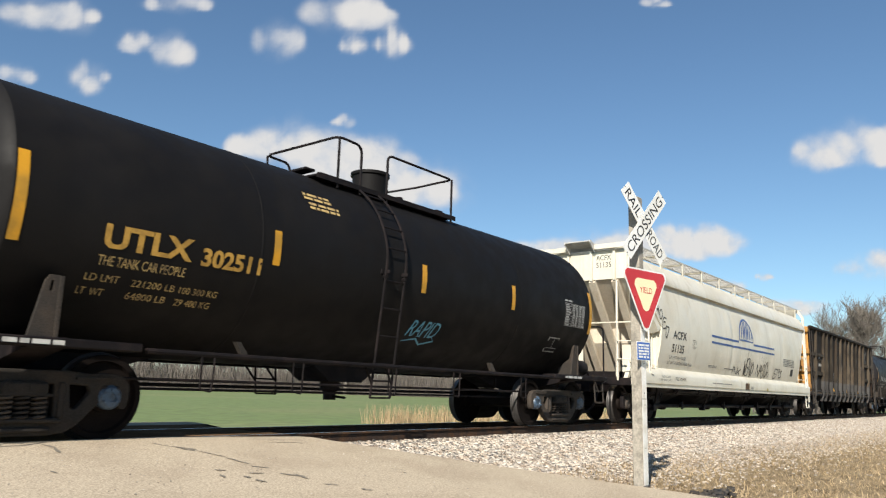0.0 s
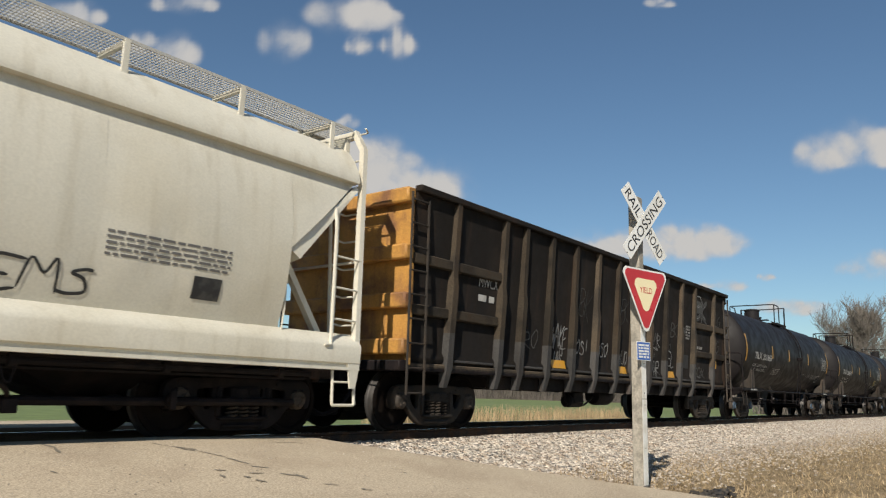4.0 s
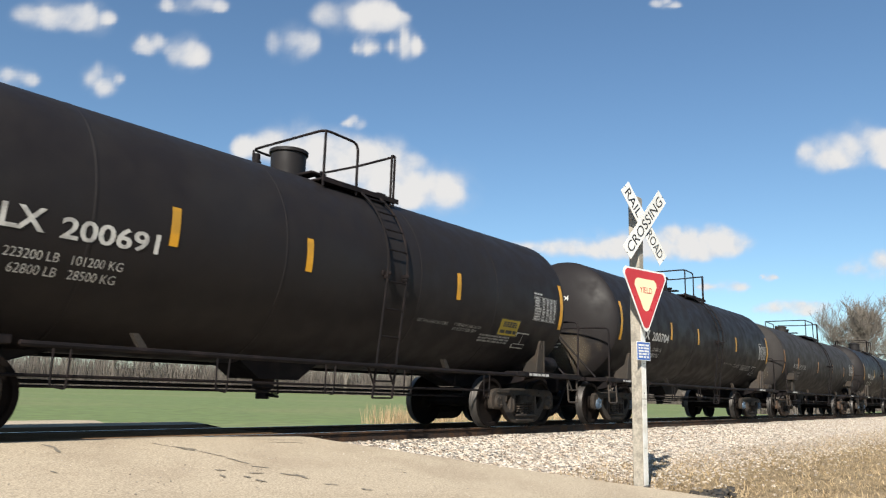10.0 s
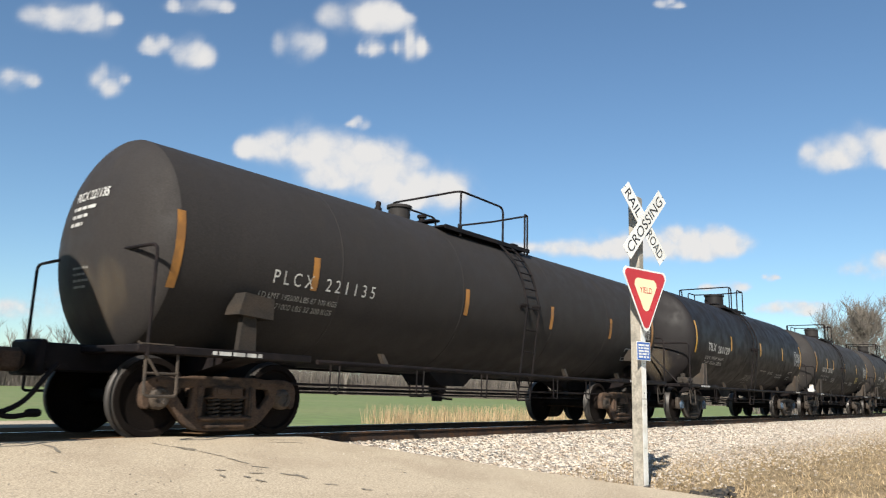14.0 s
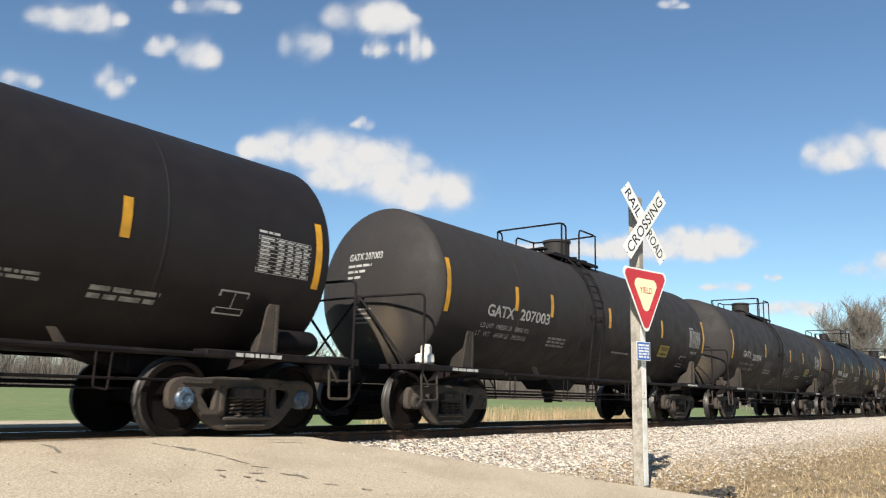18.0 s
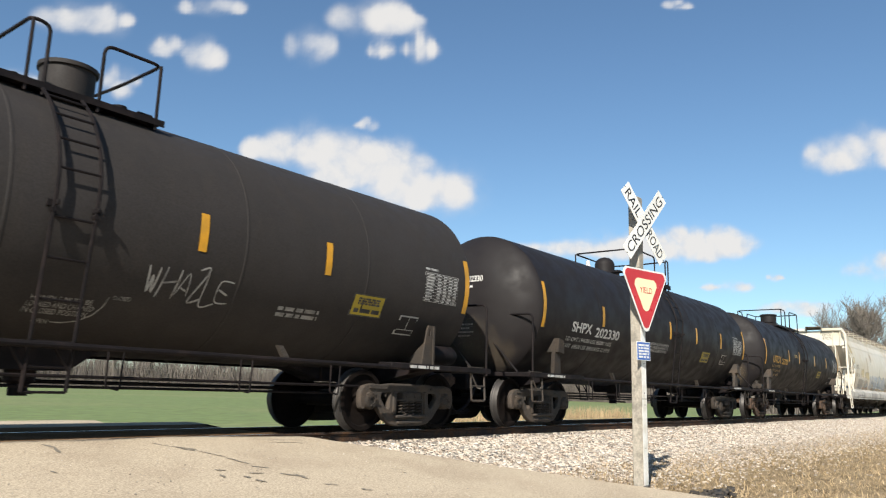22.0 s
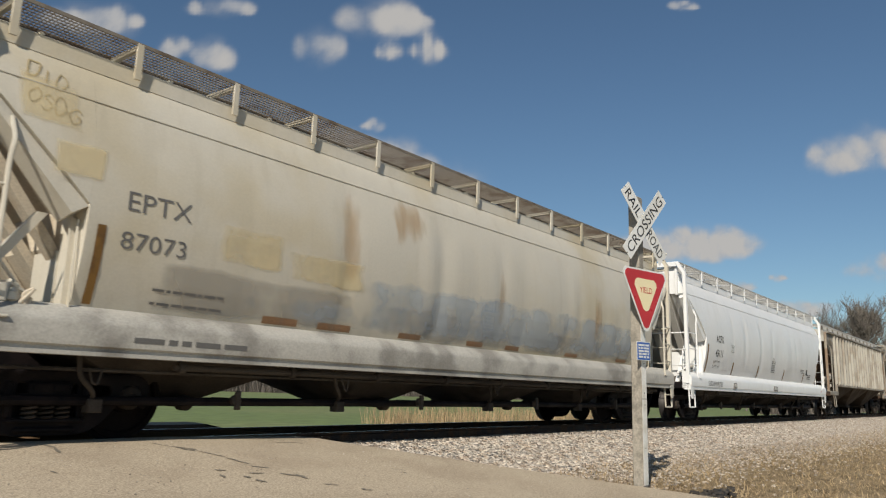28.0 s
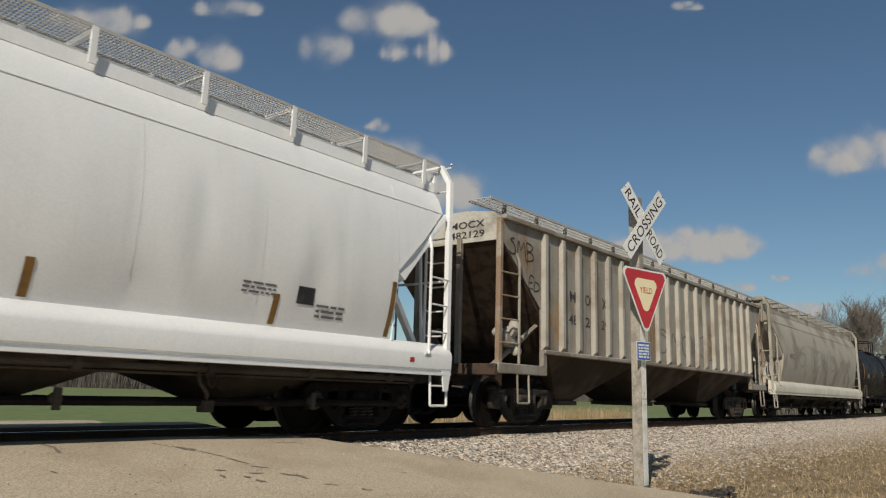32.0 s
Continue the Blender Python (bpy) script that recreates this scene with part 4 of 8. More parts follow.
def pillow(x, z):
    """The sheets' shallow upright bulges and creases."""
    d = 0.0
    for x0, z0, z1, depth, w in DENTS:
        if z0 < z < z1 and abs(x - x0) < 4 * w:
            d -= depth * math.exp(-((x - x0) / w) ** 2) * math.sin(math.pi * (z - z0) / (z1 - z0)) ** 0.7
    for a, b in zip(PANELS, PANELS[1:]):
        if a <= x < b:
            d += 0.010 * math.sin(math.pi * (x - a) / (b - a)) ** 0.6
    k = min(1.0, max(0.0, (3.45 - z) / 0.5)) * min(1.0, max(0.0, (z - 1.2) / 0.3)) * min(1.0, max(0.0, (6.5 - abs(x)) / 0.6))
    c = noise.noise((x * 0.55, 3.1, z * 0.15))
    return k * (d + 0.014 * noise.noise((x * 1.05, 0.0, z * 0.32)) - 0.03 * max(0.0, 0.10 - abs(c)) / 0.10 * min(1, max(0, noise.noise((x * 0.4, 9.0, z * 0.6)) + 0.25) * 2.0))


def hopper_surface(off=0.006):
    return lambda x, z: (x, -hopper_side(z) - pillow(x, z) - off, z)


def square_bar(form, pts, w):
    """A square bar in the y-z plane, bent sharply at its points (x, y, z)."""
    rings = []
    for i, p in enumerate(pts):
        p = Vector(p)
        d0 = (p - Vector(pts[i - 1])).normalized() if i else None
        d1 = (Vector(pts[i + 1]) - p).normalized() if i < len(pts) - 1 else None
        d = ((d0 or d1) + (d1 or d0)).normalized()
        a = Vector((1, 0, 0))
        b = d.cross(a).normalized() / max(0.5, d.dot(d1 or d0))
        rings.append([p + (a * u + b * v) * w for u, v in ((-1, -1), (1, -1), (1, 1), (-1, 1))])
    form.loft(rings)


def end_details(car, s, xe, xb, paint):
    """Corner posts, ladders, cross rails and end framing of a hopper; xe is the end sill, xb the body's top end."""
    for y in (-1, 1):
        f = Form()
        square_bar(f, [(s * (xe - 0.02), y * 1.52, 1.02), (s * (xe - 0.02), y * 1.50, 3.98), (s * (xe - 0.02), y * 1.31, 4.29)], 0.042)
        post = part("corner_post", f, paint, car)
        # ladder on the side: one bent stile and its rungs to the post
        f = Form()
        x2 = s * (xe - 0.54)
        f.bend([(x2, y * 1.585, 1.20), (x2, y * 1.585, 2.62), (x2 - s * 0.02, y * 1.60, 2.80), (x2 + s * 0.01, y * 1.53, 3.02)], 0.024, 0.06, 6)
        f.bend([(x2, y * 1.585, 1.24), (x2 - s * 0.03, y * 1.63, 1.17), (x2 - s * 0.14, y * 1.63, 1.17)], 0.016, 0.03, 6)
        side = part("ladder", f, paint, car)
        for z in (1.52, 1.94, 2.36):
            f = Form()
            f.tube([(s * xe, y * 1.54, z), (x2, y * 1.58, z)], 0.015, 6)
            part("rung", f, paint, side)
        # ladder on the end: full height on one corner, low on the other
        tall = y == -s
        f = Form()
        f.tube([(s * xe, y * 1.03, 1.0), (s * xe, y * 1.03, 4.25 if tall else 2.36)], 0.026, 6)
        end = part("ladder", f, paint, car)
        for k in range(8 if tall else 2):
            z = 1.52 + k * (0.40 if tall else 0.42)
            f = Form()
            f.bend([(s * xe, y * 1.50, z), (s * (xe + 0.09), y * 1.46, z - 0.03), (s * (xe + 0.09), y * 1.08, z - 0.03), (s * xe, y * 1.03, z)], 0.014, 0.03, 6)
            part("rung", f, paint, end)
        f = Form()
        xs = s * (xe - 0.22)
        f.bend([(xs - 0.2, y * 1.52, 0.95), (xs - 0.2, y * 1.54, 0.40), (xs + 0.2, y * 1.54, 0.40), (xs + 0.2, y * 1.52, 0.95)], 0.02, 0.03, 6)
        f.tube([(xs - 0.2, y * 1.54, 0.70), (xs + 0.2, y * 1.54, 0.70)], 0.014, 6)
        part("sill_step", f, paint, car)
        f = Form()
        f.prism([(s * (xe + 0.02), 1.0), (s * (xe - 0.22), 1.0), (s * (xe - 0.16), 0.62), (s * (xe - 0.06), 0.62)], y * 1.585 - 0.012, y * 1.585 + 0.012)
        part("corner_plate", f, paint, car)
        f = Form()
        f.tube([(s * (xe - 0.02), y * 1.0, 1.08), (s * (half_up(xb)), y * 0.98, 3.4)], 0.028, 6)
        part("end_strut", f, paint, car)
    f = Form()
    f.tube([(s * xe, -1.5, 2.36), (s * xe, 1.5, 2.36)], 0.02, 6)
    part("cross_rail", f, paint, car)
    # beam under the end walkway, broken in the middle by the step platform
    for y0, y1 in ((-1.35, -0.45), (0.27, 1.35)):
        f = Form()
        f.box(s * (xe - 0.02) - 0.03, s * (xe - 0.02) + 0.03, y0, y1, 4.18, 4.31, 0.008)
        part("end_beam", f, paint, car)


def half_up(xb):
    return xb + 0.03


def curved_hopper(spec):
    """A covered hopper with smooth bulging sides, sloping ends and a gallery of walkways on the roof."""
    paint, half, xe, xi = spec["paint"], spec["half"], spec["xe"], spec["xi"]
    rng = random.Random(spec["seed"])
    DENTS[:] = spec.get("dents", ())
    PANELS[:] = (-6.2, *spec.get("seams", (-5.0, -3.4, -1.9, -0.4, 1.2, 2.8, 4.4)), 6.2)
    car = thing("covered_hopper", spec["label"], "hopper car", "cars of the freight train")
    zlow, ztop = 1.22, 3.86
    zend, zstep = 3.45, 2.34
    half, xi = xe - 0.15, xe - 1.31
    xc = half - 1.75
    rings = []

    def ring(x, zb):
        """One cross-section; zb is where its sides begin, the middle follows the sloping floor."""
        zm = max(zlow, zend - (half - abs(x)) / (half - xc) * (zend - zlow))
        zm = max(zm, zb) if abs(x) > xi + 0.001 else zm
        zs = [zb + (ztop - zb) * k / 15 for k in range(16)]
        right = [(x, 1.06, zm), (x, 1.06, zb)] + [(x, hopper_side(z) + pillow(x, z), z) for z in zs]
        roof = [(x, 1.19, 3.93), (x, 0.9, 4.0), (x, 0.4, 4.04), (x, 0.0, 4.05)]
        left = [(x, -y, z) for _, y, z in reversed(right + roof[:-1])]
        return right + roof + left

    def edge_z(x):
        return zstep + (abs(x) - xi) / (half - xi) * (zend - zstep)
    for s in (-1, 1):
        end = [ring(s * half, zend), ring(s * (half - 0.004), edge_z(half - 0.004))] + [ring(s * x, edge_z(x)) for x in (xi + (half - xi) * k / 4 for k in (3, 2, 1))]
        end += [ring(s * (xi + 0.0015), zstep), ring(s * xi, zlow), ring(s * xc, zlow)]
        rings += end if s < 0 else [ring(xc * (-1 + 2 * k / 130), zlow) for k in range(1, 130)] + end[::-1]
    f = Form()
    f.loft(rings)
    for i, q in enumerate(f.f):
        ps = [f.v[k] for k in q]
        if len(q) == 4 and all(abs(p[1]) < 1.1 and p[2] < zend + 0.01 for p in ps) and max(abs(p[0]) for p in ps) > xc + 0.01 and max(p[2] for p in ps) > zlow + 0.01:
            f.m[i] = 1
    # tan dust by default; the white hopper's grey carries shade instead
    dust = spec.get("slope", ENDDUST)
    part("body", f, [paint, dust], car, sharp=30)
    # weld seams and roof edge strip
    for x in spec.get("seams", (-5.0, -3.4, -1.9, -0.4, 1.2, 2.8, 4.4)):
        g = Form()
        put_patch(g, x - 0.006, x + 0.006, 1.36, 3.42, hopper_surface(0.0025), 0, 1, 22)
        part("weld_seam", g, paint, car)
    g = Form()
    for s in (-1, 1):
        g.box(-half + 0.02, half - 0.02, s * hopper_side(3.44) - 0.008, s * hopper_side(3.44) + 0.006, 3.437, 3.448)
    part("roof_seam", g, paint, car)
    if spec.get("eave"):
        for s in (-1, 1):
            g = Form()
            g.prism([(s * 1.44, 3.44), (s * 1.565, 3.45), (s * 1.57, 3.50), (s * 1.53, 3.63), (s * 1.45, 3.78), (s * 1.35, 3.91), (s * 1.25, 4.00), (s * 1.20, 4.00), (s * 1.20, 3.90)], -half - 0.02, half + 0.02, axis="x")
            part("eave", g, paint, car, "overhanging roof edge")
    else:
        for s in (-1, 1):
            g = Form()
            g.prism([(s * 1.275, 3.82), (s * 1.295, 3.82), (s * 1.275, 3.99), (s * 1.245, 3.99)], -half, half, axis="x")
            part("roof_rail", g, paint, car)
            g = Form()
            g.box(-half + 0.2, half - 0.2, s * 1.08 - 0.02, s * 1.08 + 0.02, 4.03, 4.10, 0.006)
            for k in range(11):
                x = -half + 0.7 + (2 * half - 1.4) * k / 10
                g.box(x - 0.03, x + 0.03, s * 1.08 - 0.025, s * 1.08 + 0.025, 3.98, 4.13, 0.008)
            part("hatch_bar", g, paint, car, "locking bar along the roof hatches")
    # side sills with a sloping top
    for s in (-1, 1):
        g = Form()
        g.prism([(s * 1.57, 0.90), (s * 1.57, 0.935), (s * 1.605, 0.955), (s * 1.62, 1.16), (s * 1.605, 1.20), (s * 1.57, 1.245), (s * 1.50, 1.305), (s * 1.43, 1.345), (s * 1.36, 1.345), (s * 1.36, 0.90)], -xe, xe, axis="x")
        g.box(-xe, xe, s * 1.50 - 0.1, s * 1.50 + 0.1, 0.86, 0.90)
        part("side_sill", g, spec.get("sill", paint), car, spec.get("sill_label", ""))
    # end walls with ribs, sloping sheets with ribs, end frame
    for s in (-1, 1):
        g = Form()
        g.box(min(s * (half - 0.01), s * (half + 0.02)), max(s * (half - 0.01), s * (half + 0.02)), -1.27, 1.27, zend - 0.01, 4.18, 0.004)
        part("end_panel", g, paint, car)
        for y in (-1.24, -0.93, -0.32, 0.32, 0.93, 1.24):
            g = Form()
            g.box(s * half - 0.0 if s > 0 else s * half - 0.08, s * half + 0.08 if s > 0 else s * half, y - 0.03, y + 0.03, zend - 0.05, 4.18, 0.008)
            part("end_rib", g, paint, car)
        for y in (-0.93, -0.32, 0.32, 0.93):
            g = Form()
            a = (s * (half - 0.02), zend - 0.02)
            b = (s * (xc + 0.1), zlow + 0.1)
            g.loft([[(a[0] + s * 0.07, y - 0.09, a[1] - 0.06), (a[0] + s * 0.07, y + 0.09, a[1] - 0.06), (a[0], y + 0.09, a[1]), (a[0], y - 0.09, a[1])],
                    [(b[0] + s * 0.07, y - 0.09, b[1] - 0.06), (b[0] + s * 0.07, y + 0.09, b[1] - 0.06), (b[0], y + 0.09, b[1]), (b[0], y - 0.09, b[1])]])
            part("slope_rib", g, dust, car)
        g = Form()
        g.box(min(s * (xi - 0.4), s * xe), max(s * (xi - 0.4), s * xe), -0.3, 0.3, 0.72, 1.05, 0.02)
        g.box(min(s * (xe - 0.22), s * xe), max(s * (xe - 0.22), s * xe), -1.55, 1.55, 0.88, 1.06, 0.02)
        part("end_sill", g, IRON, car)
        for y in (-1.15, 1.15):
            g = Form()
            g.loft([[(s * (xe - 0.2) - 0.05, y - 0.05, 1.04), (s * (xe - 0.2) + 0.05, y - 0.05, 1.04), (s * (xe - 0.2) + 0.05, y + 0.05, 1.04), (s * (xe - 0.2) - 0.05, y + 0.05, 1.04)],
                    [(s * (half - 0.9) - 0.05, y - 0.05, 2.25), (s * (half - 0.9) + 0.05, y - 0.05, 2.25), (s * (half - 0.9) + 0.05, y + 0.05, 2.25), (s * (half - 0.9) - 0.05, y + 0.05, 2.25)]])
            part("end_brace", g, paint, car)
        # folded edge along the sloping side and the shield plate below it
        for y in (-1, 1):
            g = Form()
            p0, p1 = (s * (half + 0.02), zend - 0.02), (s * (xi + 0.0), zstep - 0.02)
            g.loft([[(p0[0], y * 1.50, p0[1]), (p0[0], y * 1.30, p0[1] - 0.05), (p0[0] + s * 0.02, y * 1.30, p0[1] - 0.12), (p0[0] + s * 0.02, y * 1.52, p0[1] - 0.08)],
                    [(p1[0], y * 1.585, p1[1]), (p1[0], y * 1.30, p1[1] - 0.05), (p1[0] + s * 0.16, y * 1.30, p1[1] - 0.16), (p1[0] + s * 0.16, y * 1.59, p1[1] - 0.10)]])
            part("slope_edge", g, paint, car)
            g = Form()
            xs = s * xi
            g.box(min(xs, xs + s * 0.06), max(xs, xs + s * 0.06), y * 1.36 - 0.012, y * 1.36 + 0.012, 1.30, zstep - 0.12)
            g.bend([(xs + s * 0.03, y * 1.47, 1.30), (xs + s * 0.05, y * 1.50, 1.75), (xs + s * 0.03, y * 1.47, zstep - 0.15)], 0.012, 0.2, 6)
            part("panel_rib", g, paint, car)
            g = Form()
            y0, y1 = sorted((y * 0.55, y * 1.07))
            g.box(min(xs, xs + s * 0.02), max(xs, xs + s * 0.02), y0, y1, 1.24, 1.92, 0.003)
            part("end_sheet", g, paint, car)
        end_details(car, s, xe, half, paint)
        coupler(car, s * (xe - 0.1), s)
        # trucks in the darker iron, which holds the shade of the sill above
        bogie(car, s * spec["truck"], spec.get("caps", "grey"), IRON)
    # upright web under the slope at the trailing bolster, added dark for the shaded gap
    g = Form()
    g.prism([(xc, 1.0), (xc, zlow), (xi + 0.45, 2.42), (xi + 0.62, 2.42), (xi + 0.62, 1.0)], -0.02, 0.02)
    part("bolster_web", g, BAY, car, "dark bolster web closing the gap under the slope")
    g = Form()
    g.box(-xe + 0.5, -xe + 0.72, -1.5, -1.3, 1.30, 1.48, 0.02)
    g.bend([(-xe + 0.3, -1.3, 1.2), (-xe + 0.25, -1.3, 1.9), (-xe + 0.45, -1.25, 2.0), (-xe + 0.9, -1.2, 1.5)], 0.018, 0.12, 6)
    valve = part("brake_valve", g, paint, car)
    for k in range(16):
        g = Form()
        cx, cy, cz = -xe + rng.uniform(0.22, 0.92), -rng.uniform(1.2, 1.5), rng.uniform(1.28, 1.50)
        if k % 3:
            g.bend([(cx, cy, cz - 0.08), (cx + rng.uniform(-0.1, 0.1), cy, cz + 0.05), (cx + rng.uniform(-0.15, 0.15), cy - 0.04, cz + rng.uniform(0.0, 0.12)), (cx + rng.uniform(-0.2, 0.2), cy, cz - 0.04)], rng.uniform(0.014, 0.028), 0.05, 6)
        else:
            r = rng.uniform(0.035, 0.06)
            g.lathe([(r * 0.5, -r), (r, -r * 0.7), (r, r * 0.6), (r * 0.6, r * 0.75), (r * 0.55, r * 1.3), (0.0, r * 1.35)], (cx, cy, cz), rng.choice("xyz"), 10)
        part("fitting", g, dust if k % 2 else paint, valve)
    if spec.get("brake", True):
        brake_wheel(car, -xe - 0.02, 0.7, 1.9, -1)
    # roof walkway on brackets along both edges, with cross walks
    n = spec.get("posts", 11)
    L = xe - 0.10
    for s in (-1, 1):
        g = Form()
        y0, y1 = (0.72, 1.35) if s > 0 else (-1.35, -0.72)
        step = 0.045
        k = 0
        x = -L
        g.box(-L, L, y0, y0 + 0.02, 4.27, 4.31)
        g.box(-L, L, y1 - 0.02, y1, 4.27, 4.31)
        while x < L:
            g.box(x, x + 0.011, y0, y1, 4.285, 4.297)
            x += step
        for j in range(9):
            y = y0 + (y1 - y0) * (j + 0.5) / 9
            g.box(-L, L, y - 0.005, y + 0.005, 4.286, 4.296)
        part("roof_walkway", g, spec.get("walk", GALV), car, "galvanised open-grid roof walkway")
        for k in range(n):
            x = -half + 0.35 + (2 * half - 0.7) * k / (n - 1)
            g = Form()
            g.box(x - 0.04, x + 0.04, s * 1.34 - 0.012, s * 1.34 + 0.012, 3.88, 4.30, 0.004)
            g.box(x - 0.025, x + 0.025, min(s * 0.72, s * 1.34), max(s * 0.72, s * 1.34), 4.225, 4.28)
            part("walkway_bracket", g, spec.get("walk_posts", paint), car)
    for x0, x1 in ((-L, -L + 0.45), (L - 0.45, L)):
        g = Form()
        g.box(x0, x1, -0.78, 0.78, 4.27, 4.30, 0.01)
        part("cross_walk", g, spec.get("walk", GALV), car)
    for k in range(4):
        x = -half * 0.72 + k * half * 0.48
        g = Form()
        g.box(x - half * 0.2, x + half * 0.2, -0.4, 0.4, 4.03, 4.16, 0.03)
        part("roof_hatch", g, paint, car)
    for s in (-1, 1):
        g = Form()
        for k in range(14):
            y = -0.42 + 0.66 * k / 13
            g.loft([[(s * (xe - 0.10), y - 0.008, 4.28), (s * (xe - 0.10), y + 0.008, 4.28), (s * (xe - 0.10), y + 0.008, 4.31), (s * (xe - 0.10), y - 0.008, 4.31)],
                    [(s * (xe + 0.20), y - 0.008, 4.36), (s * (xe + 0.20), y + 0.008, 4.36), (s * (xe + 0.20), y + 0.008, 4.39), (s * (xe + 0.20), y - 0.008, 4.39)]])
        for k in range(9):
            a = k / 8
            g.box(min(s * (xe - 0.10 + 0.30 * a), s * (xe - 0.085 + 0.30 * a)), max(s * (xe - 0.10 + 0.30 * a), s * (xe - 0.085 + 0.30 * a)), -0.43, 0.25, 4.283 + 0.08 * a, 4.308 + 0.08 * a)
        for y in (-0.44, 0.26):
            g.prism([(s * (xe - 0.10), 4.31), (s * (xe + 0.21), 4.40), (s * (xe + 0.21), 4.33), (s * (xe - 0.02), 4.12), (s * (xe - 0.10), 4.14)], y - 0.01, y + 0.01)
        part("corner_platform", g, spec.get("walk", GALV), car, "tilted step platform at the roof corner")
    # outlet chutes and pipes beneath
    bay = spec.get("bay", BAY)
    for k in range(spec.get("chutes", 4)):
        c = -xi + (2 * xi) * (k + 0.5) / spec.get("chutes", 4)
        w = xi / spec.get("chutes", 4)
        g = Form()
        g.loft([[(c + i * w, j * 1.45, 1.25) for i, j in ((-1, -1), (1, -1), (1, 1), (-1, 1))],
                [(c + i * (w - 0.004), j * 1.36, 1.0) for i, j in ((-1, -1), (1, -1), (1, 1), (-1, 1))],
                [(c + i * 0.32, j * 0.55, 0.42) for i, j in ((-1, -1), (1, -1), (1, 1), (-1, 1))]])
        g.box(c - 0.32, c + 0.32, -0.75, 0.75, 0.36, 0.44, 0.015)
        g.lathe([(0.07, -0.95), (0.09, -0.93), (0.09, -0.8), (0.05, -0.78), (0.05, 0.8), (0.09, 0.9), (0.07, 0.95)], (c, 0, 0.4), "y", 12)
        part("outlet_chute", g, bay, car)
    g = Form()
    g.tube([(-xi - 0.6, -1.1, 0.42), (xi + 0.6, -1.1, 0.42)], 0.05, 8)
    part("underframe_pipe", g, IRON, car)
    # brake pipe and operating shaft slung under the sill on hangers
    g = Form()
    g.tube([(-xi + 1.2, -1.42, 0.79), (xi + 0.6, -1.42, 0.79)], 0.036, 8)
    g.tube([(-xi - 0.6, -1.32, 0.73), (xi + 0.6, -1.32, 0.73)], 0.02, 6)
    for k in range(9):
        x = -xi + 1.3 + (2 * xi - 1.2) * k / 8
        g.lathe([(0.04, -0.05), (0.062, -0.04), (0.062, 0.04), (0.04, 0.05)], (x, -1.42, 0.79), "x", 10)
        g.box(x - 0.02, x + 0.02, -1.45, -1.39, 0.79, 0.87)
    shaft = part("operating_shaft", g, bay, car)
    for k in range(spec.get("chutes", 4)):
        c = -xi + (2 * xi) * (k + 0.5) / spec.get("chutes", 4)
        g = Form()
        g.lathe([(0.03, -0.04), (0.065, -0.03), (0.065, 0.03), (0.03, 0.04), (0.0, 0.04)], (c + 0.5, -1.18, 0.44), "y", 12)
        g.tube([(c + 0.5, -1.18, 0.44), (c + 0.5, -0.7, 0.44)], 0.03, 6)
        g.box(c + 0.46, c + 0.54, -1.24, -1.2, 0.33, 0.55, 0.008)
        part("gate_capstan", g, bay, shaft)
        g = Form()
        x = c - w + rng.uniform(0.1, 0.4)
        g.bend([(x, -1.40, 0.88), (x + 0.05, -1.36, 0.66), (x + 0.28, -1.22, 0.50), (x + 0.32, -1.1, 0.42)], 0.026, 0.08, 6)
        g.bend([(x + 0.1, -1.42, 0.75), (x + 0.14, -1.44, 0.60), (x + 0.2, -1.42, 0.58), (x + 0.24, -1.42, 0.74)], 0.012, 0.05, 5)
        g.box(x + 0.25, x + 0.4, -1.2, -1.05, 0.30, 0.44, 0.01)
        part("hanger", g, bay, shaft)
    surf = hopper_surface()
    sillsurf = lambda x, z: (x, -1.608 - 0.0732 * (z - 0.955), z)
    for text, x0, x1, z0, z1, m in spec["texts"]:
        g = Form()
        put_text(g, text, x0, x1, z0, z1, sillsurf if z1 < 1.2 else surf, 0, 0.0, spec.get("bold", 0.012) if z1 - z0 > 0.15 else 0.0)
        part("lettering", g, m, car)
    for x0, x1, z0, z1, rows, m in spec.get("bars", ()):
        g = Form()
        put_bars(g, x0, x1, z0, z1, rows, sillsurf if z1 < 1.2 else surf, rng, 0, 0.48)
        tagged(part("small_print", g, m, car), kind="stuff")
    for x0, x1, z0, z1, m in spec.get("patches", ()):
        g = Form()
        put_patch(g, x0, x1, z0, z1, sillsurf if z1 < 1.2 else surf, 0, max(1, int((x1 - x0) / 0.08)), 6)
        part("painted_patch", g, m, car)
    for word, x0, x1, z0, z1, m, w, fall in spec.get("tags", ()):
        g = Form()
        spray_word(g, word, x0, x1, z0, z1, hopper_surface(0.007), rng, 0, w, fall)
        part("sprayed_tag", g, m, car, "hand-sprayed tag")
    for x in spec.get("strips", ()):
        g = Form()
        tall = abs(x) > xi - 0.3
        put_patch(g, x - 0.045, x + 0.045, 1.37, 2.16 if tall else 1.74, surf, 0, 1, 5, 0.0)
        part("reflective_stripe", g, RUSTSTRIPE, car)
    for x0, z0 in spec.get("plate", ()):
        g = Form()
        for a, b, c, d in ((0, 0.25, 0, 0.012), (0, 0.25, 0.198, 0.21), (0, 0.012, 0, 0.21), (0.238, 0.25, 0, 0.21)):
            put_patch(g, x0 + a, x0 + b, z0 + c, z0 + d, surf)
        put_text(g, "PLATE", x0 + 0.05, x0 + 0.20, z0 + 0.13, z0 + 0.17, surf)
        put_text(g, "C", x0 + 0.095, x0 + 0.155, z0 + 0.03, z0 + 0.11, surf)
